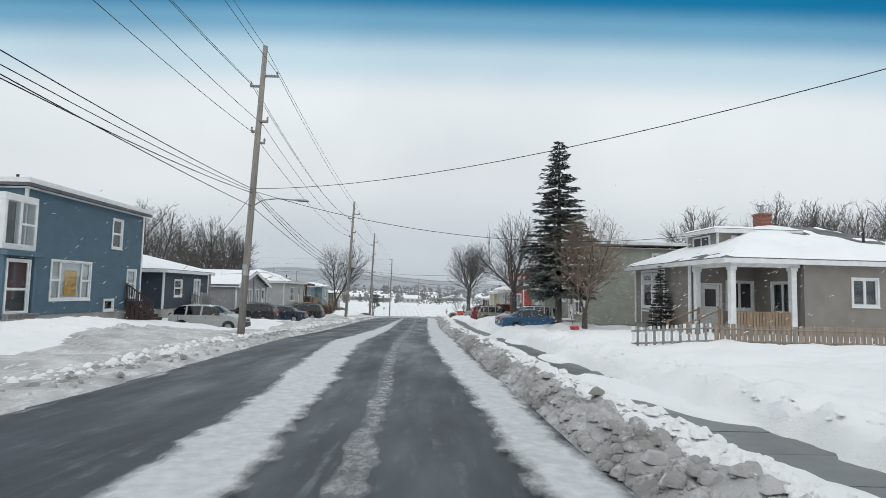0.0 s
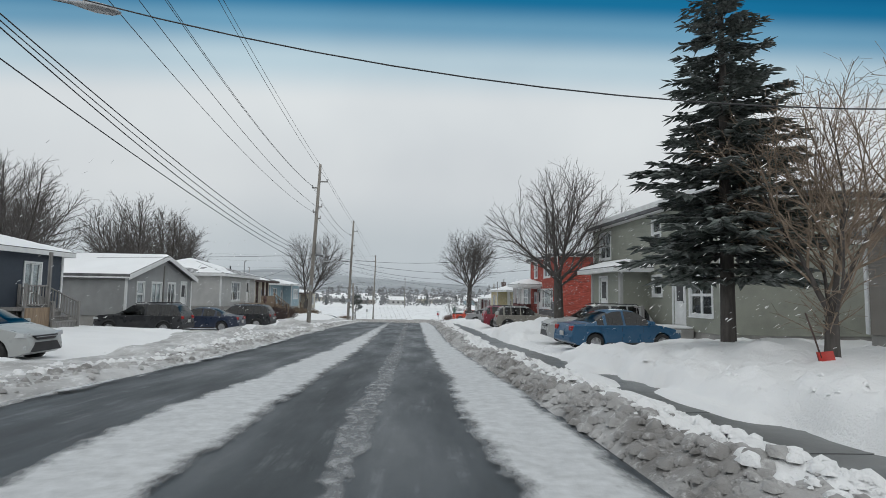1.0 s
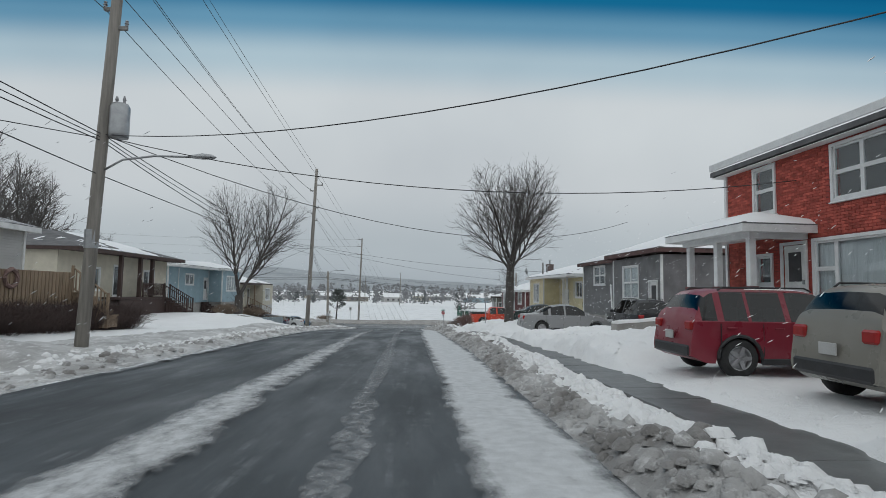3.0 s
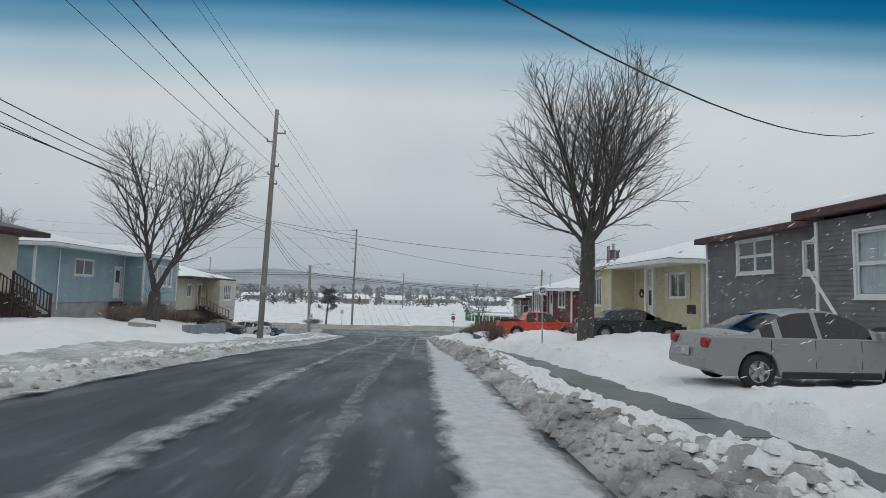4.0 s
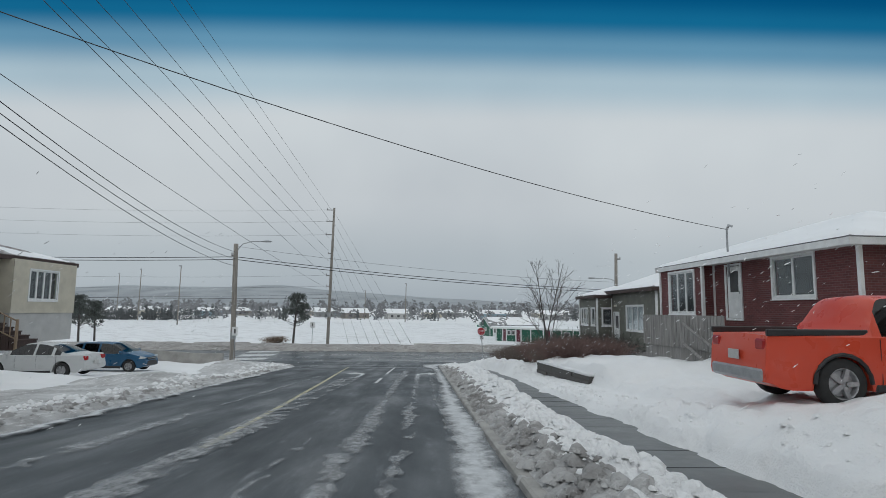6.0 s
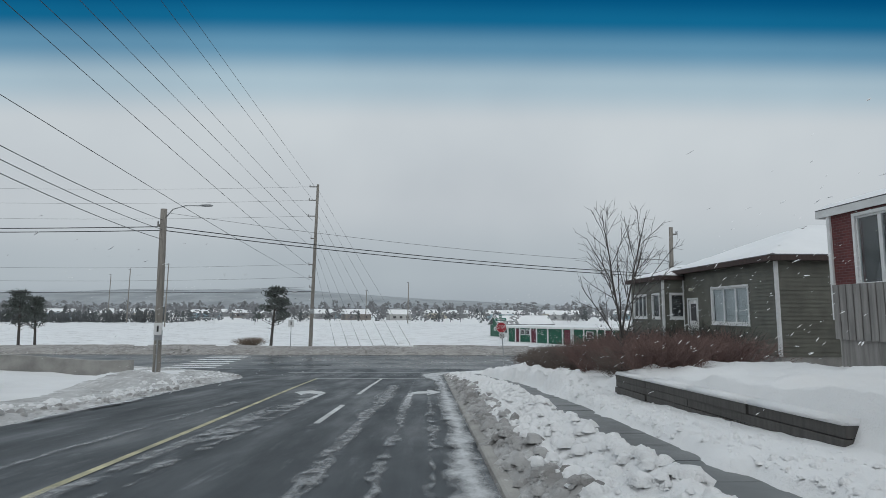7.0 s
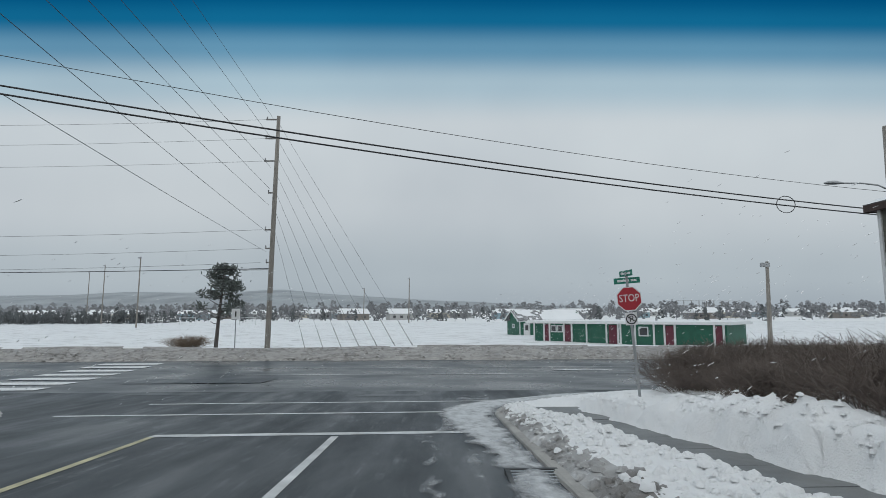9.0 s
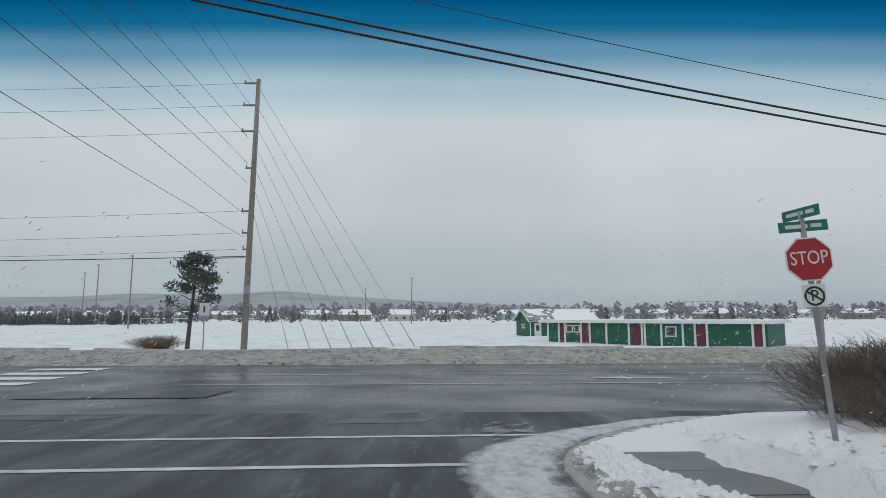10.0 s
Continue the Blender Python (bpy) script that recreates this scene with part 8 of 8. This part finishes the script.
# tall wire backstop far across the field
bx, by = 141.0, 455.0
stop_root = thing("backstop", pose(bx, by, gz(bx, by), 0, 0, 18.4), "tall grey wire backstop beyond the snowy field", "fence")
for k in range(10):
    part("post", Shape().tube([(5.6 * k, 0, -0.5), (5.6 * k, 0, 10.0 - 0.15 * abs(k - 3))], 0.22, 6), GREY_WOOD, stop_root)
for z in (3.4, 6.8, 9.6):
    part("rail", Shape().tube([(0, 0, z), (50.4, 0, z)], 0.09, 5), GREY_WOOD, stop_root)

for x, y, high in ((-78.6, 279.8, 18.8), (-112.0, 322.0, 20), (-147.0, 372.0, 21), (-9.0, 330.0, 16), (-30, 372, 14), (29.5, 179.0, 7.7)):
    s = thing("floodlight_pole", Matrix.Translation((x, y, gz(x, y))), "tall pale wooden field pole in the snow", "pole", "field poles")
    part("pole", Shape().tube([(0, 0, -0.5), (0.2, 0, high)], [0.22, 0.14], 8), POLE_WOOD, s)
    part("lamp_box", Shape().box(-0.4, -0.15, high - 0.5, 0.4, 0.15, high - 0.1, 0.03), STEEL, s)
for x, y in ((-86, 305), (-76, 305), (-56, 300)):
    g = thing("goal", Matrix.Translation((x, y, gz(x, y))), "white football goal frame on the snowy field", "goal", "football goals")
    for k in (-2.4, 2.4):
        part("goal_post", Shape().tube([(k, 0, -0.2), (k, 0, 2.2)], 0.08, 6), WHITE, g)
    part("crossbar", Shape().tube([(-2.45, 0, 2.2), (2.45, 0, 2.2)], 0.08, 6), WHITE, g)

# far houses, woods and hill
HOUSE_COLOURS = [PALE_WALL, CREAM_WALL, GREY_WALL, SKY_WALL, TAN_WALL]
rf = random.Random(12)
for k in range(44):
    x, y = -330 + 15.5 * k + rf.uniform(-6, 6), rf.uniform(385, 470) + (40 if k % 3 == 0 else 0)
    w, d = rf.uniform(9, 15), rf.uniform(7, 9)
    h = thing("house", pose(x, y, gz(x, y) - 0.3, 0, 0, rf.uniform(-25, 25)), "distant pale house with a snowy gable roof", "house", "distant houses")
    part("wall", Shape().box(0, 0, 0, w, d, 3.2, 0.02), HOUSE_COLOURS[k % 5], h)
    part("roof", Shape().prism([(-0.4, 3.15), (d + 0.4, 3.15), (d / 2, 3.15 + d * 0.28)], 0, -0.4, w + 0.4), ROOF_SNOW, h, "snow-covered gable roof")
    for j in range(3):
        part("window", Shape().box(w * (0.15 + 0.3 * j), -0.06, 1.2, w * (0.15 + 0.3 * j) + 1.3, -0.004, 2.3), ROOM_DARK, h, "dark window")


def woods(name, count, xs, ys, low, high, material, label, seed, conifer=False):
    """A far belt of trees, each a small ragged crown of clumps on a stem."""
    rw = np.random.RandomState(seed)
    s = Shape()
    X, Y = rw.uniform(*xs, count), rw.uniform(*ys, count)
    Z = ground_z(X, Y)
    for x, y, z in zip(X, Y, Z):
        h = rw.uniform(low, high)
        s.add([(x - 0.12, y, z), (x + 0.12, y, z), (x, y, z + h * 0.8)], [(0, 1, 2)])
        for _ in range(24):
            t = rw.uniform(0.0 if conifer else 0.12, 1.0)
            wide = h * (0.30 * (1.05 - t) if conifer else 0.30 * math.sin(math.pi * min(1, t * 0.72 + 0.2)))
            cx, cy, cz = x + rw.uniform(-1, 1) * wide, y + rw.uniform(-1, 1) * wide, z + h * t * 0.95
            r = h * rw.uniform(0.05, 0.10)
            j = rw.uniform(0.6, 1.5, (11, 3))
            s.add([(cx + r * p[0] * q[0], cy + r * p[1] * q[1], cz + r * (p[2] - 0.2) * q[2] * 1.3) for p, q in zip(ico, j)], ico_f)
    return single(name, s, material, Matrix(), label, "woods", kind="stuff")


# both far tree colours are greyed and lightened to hold the haze
FAR_TWIG = weathered("hazed_bare_woods", (0.26, 0.265, 0.275), 0.95, 0.1, 0.35)
FAR_GREEN = weathered("hazed_evergreens", (0.14, 0.15, 0.155), 0.95, 0.1, 0.35)
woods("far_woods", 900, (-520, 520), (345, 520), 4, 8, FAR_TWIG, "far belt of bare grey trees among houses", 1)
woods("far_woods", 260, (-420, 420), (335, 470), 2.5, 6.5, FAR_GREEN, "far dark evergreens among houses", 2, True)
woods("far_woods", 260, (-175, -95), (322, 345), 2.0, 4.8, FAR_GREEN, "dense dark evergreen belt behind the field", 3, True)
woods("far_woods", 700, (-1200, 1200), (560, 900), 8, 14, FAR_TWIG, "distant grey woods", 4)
# distance haze is painted in: the hill's colour is paled towards the sky
HILL = weathered("hazed_snowy_wooded_hill", (0.36, 0.385, 0.405), 0.95, 0.012, 0.25, 0.15)


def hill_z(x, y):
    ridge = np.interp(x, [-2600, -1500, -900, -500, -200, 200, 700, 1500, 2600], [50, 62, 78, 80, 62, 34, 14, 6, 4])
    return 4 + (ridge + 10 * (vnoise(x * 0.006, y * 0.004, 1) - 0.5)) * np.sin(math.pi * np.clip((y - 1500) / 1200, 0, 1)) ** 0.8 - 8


tagged(sheet("hill", np.arange(-2600, 2601, 50), np.arange(1500, 2701, 60), hill_z, [HILL]), "low wooded hill under snow, paled by painted haze", "hill", kind="structure")

# ---- brick courses of the red house ----
BRICK_FACE = weathered("red_brick_face", (0.47, 0.098, 0.07), 0.8, 6, 0.35, 50, 0.3)
bn = BRICK_FACE.node_tree.nodes
bl = BRICK_FACE.node_tree.links
b_geo, b_ob, b_add, b_frac = bn.new("ShaderNodeNewGeometry"), bn.new("ShaderNodeObjectInfo"), bn.new("ShaderNodeMath"), bn.new("ShaderNodeMath")
b_frac.operation = "FRACT"
bl.new(b_geo.outputs["Random Per Island"], b_add.inputs[0])
bl.new(b_ob.outputs["Random"], b_add.inputs[1])
bl.new(b_add.outputs[0], b_frac.inputs[0])
b_tone = ramp_of(bn, bl, b_frac.outputs[0], [(0.0, (0.62, 0.6, 0.6)), (0.5, (0.95, 0.95, 0.95)), (1.0, (1.25, 1.3, 1.3))])
b_col = bn["Principled BSDF"].inputs["Base Color"]
bl.new(mixed(bn, bl, 1.0, b_col.links[0].from_socket, b_tone, "MULTIPLY"), b_col)
BRICK_L, BRICK_H = 0.225, 0.075
red_front = [(0.6 + u, v, w, q) for u, v, w, q in ((1.45, 4.0, 0.85, 1.3), (4.5, 3.98, 1.7, 1.3), (3.8, 1.55, 3.1, 1.42), (2.6, 0.95, 0.85, 2.0), (1.5, 1.9, 0.6, 0.8), (3.1, 0.0, 4.85, 1.42), (6.5, 1.3, 1.4, 0.72))]


def brick_shape(u, z, long):
    return Shape().add([(u + 0.006, 0.0, z + 0.006), (u + long - 0.006, 0.0, z + 0.006), (u + long - 0.006, 0.0, z + BRICK_H - 0.006), (u + 0.006, 0.0, z + BRICK_H - 0.006),
                        (u + 0.009, -0.012, z + 0.009), (u + long - 0.009, -0.012, z + 0.009), (u + long - 0.009, -0.012, z + BRICK_H - 0.009), (u + 0.009, -0.012, z + BRICK_H - 0.009)],
                       [(4, 5, 6, 7), (0, 1, 5, 4), (1, 2, 6, 5), (2, 3, 7, 6), (3, 0, 4, 7)])


one_brick = brick_shape(0, 0, BRICK_L).mesh("brick", BRICK_FACE)
for plane, lo, hi, holes, nearest in ((pose(8.6, 0, 0, 0, 0, 90), 0.07, 10.5, (), True), (pose(0, 0, 0), 0.67, 8.53, red_front, False)):
    rest = Shape()
    left = 300 if nearest else 0
    for row in range(60):
        z = 0.92 + row * BRICK_H
        u = lo - (BRICK_L / 2 if row % 2 else 0)
        while u < hi:
            a, b = max(u, lo), min(u + BRICK_L, hi)
            clear = all(b < hu - 0.12 or a > hu + hw + 0.12 or z + BRICK_H < hz - 0.12 or z > hz + hh + 0.12 for hu, hz, hw, hh in holes)
            if b - a > 0.06 and clear:
                if left > 0 and b - a > BRICK_L - 0.001 and u < 3.2:
                    ob = new("brick", one_brick)
                    ob.parent = red_house
                    ob.matrix_local = plane @ Matrix.Translation((u, 0, z))
                    left -= 1
                else:
                    q = brick_shape(a, z, b - a)
                    rest.add(q.v, q.f)
            u += BRICK_L
    ob = part("brick_courses", rest.moved(plane), BRICK_FACE, red_house)
    tagged(ob, "courses of red brick", kind="stuff")

# red snow scoop left by the apple tree
SCOOP_RED = weathered("red_plastic", (0.52, 0.05, 0.04), 0.4, 4, 0.2)
scoop = thing("snow_scoop", pose(7.85, 29.9, gz(7.85, 29.9) + 0.02, -14, 0, 25), "red plastic snow scoop standing in the snow", "snow scoop")
arc = [(-0.27 + 0.54 * k / 8, 0.10 * (1 - (k / 4 - 1) ** 2)) for k in range(9)]
part("blade", Shape().add([(x, y + q, z) for q in (0.0, 0.012) for z in (0.0, 0.16, 0.32) for x, y in arc], [(o + r * 9 + k, o + r * 9 + k + 1, o + (r + 1) * 9 + k + 1, o + (r + 1) * 9 + k) for o in (0, 27) for r in range(2) for k in range(8)]), SCOOP_RED, scoop, smooth=True)
part("handle", Shape().tube([(0, 0.1, 0.2), (0, 0.12, 0.6), (0, 0.16, 1.1)], 0.016, 6), DARK_WOOD, scoop)

# ---- falling snow ----
FLAKE = snow_material("falling_snow", 0.0, 0.2, (0.88, 0.89, 0.90))
rs = np.random.RandomState(21)
flakes = Shape()
for _ in range(8000):
    y = rs.uniform(12, 172)
    side = 1 if rs.rand() < 0.72 else -1
    x = float(np.interp(y, [0, 20, 60, 135], [0.9, 0.0, -0.4, -1.0])) + side * rs.uniform(3.8, 11.0)
    z = float(road_z(min(y, 163))) + 0.3 + 3.7 * rs.rand()
    r, d = 0.0045 + 0.004 * rs.rand(), Vector((0.55 + 0.25 * rs.rand(), 0.25 * rs.normal(), 0.42 + 0.15 * rs.normal())).normalized() * (0.02 + 0.035 * rs.rand())
    flakes.tube([Vector((x, y, z)) - d, (x, y, z), Vector((x, y, z)) + d], [r * 0.3, r, r * 0.3], 3, False)
single("snowflakes", flakes, FLAKE, Matrix(), "white snowflakes blowing through the air over the street", "snow", kind="stuff")
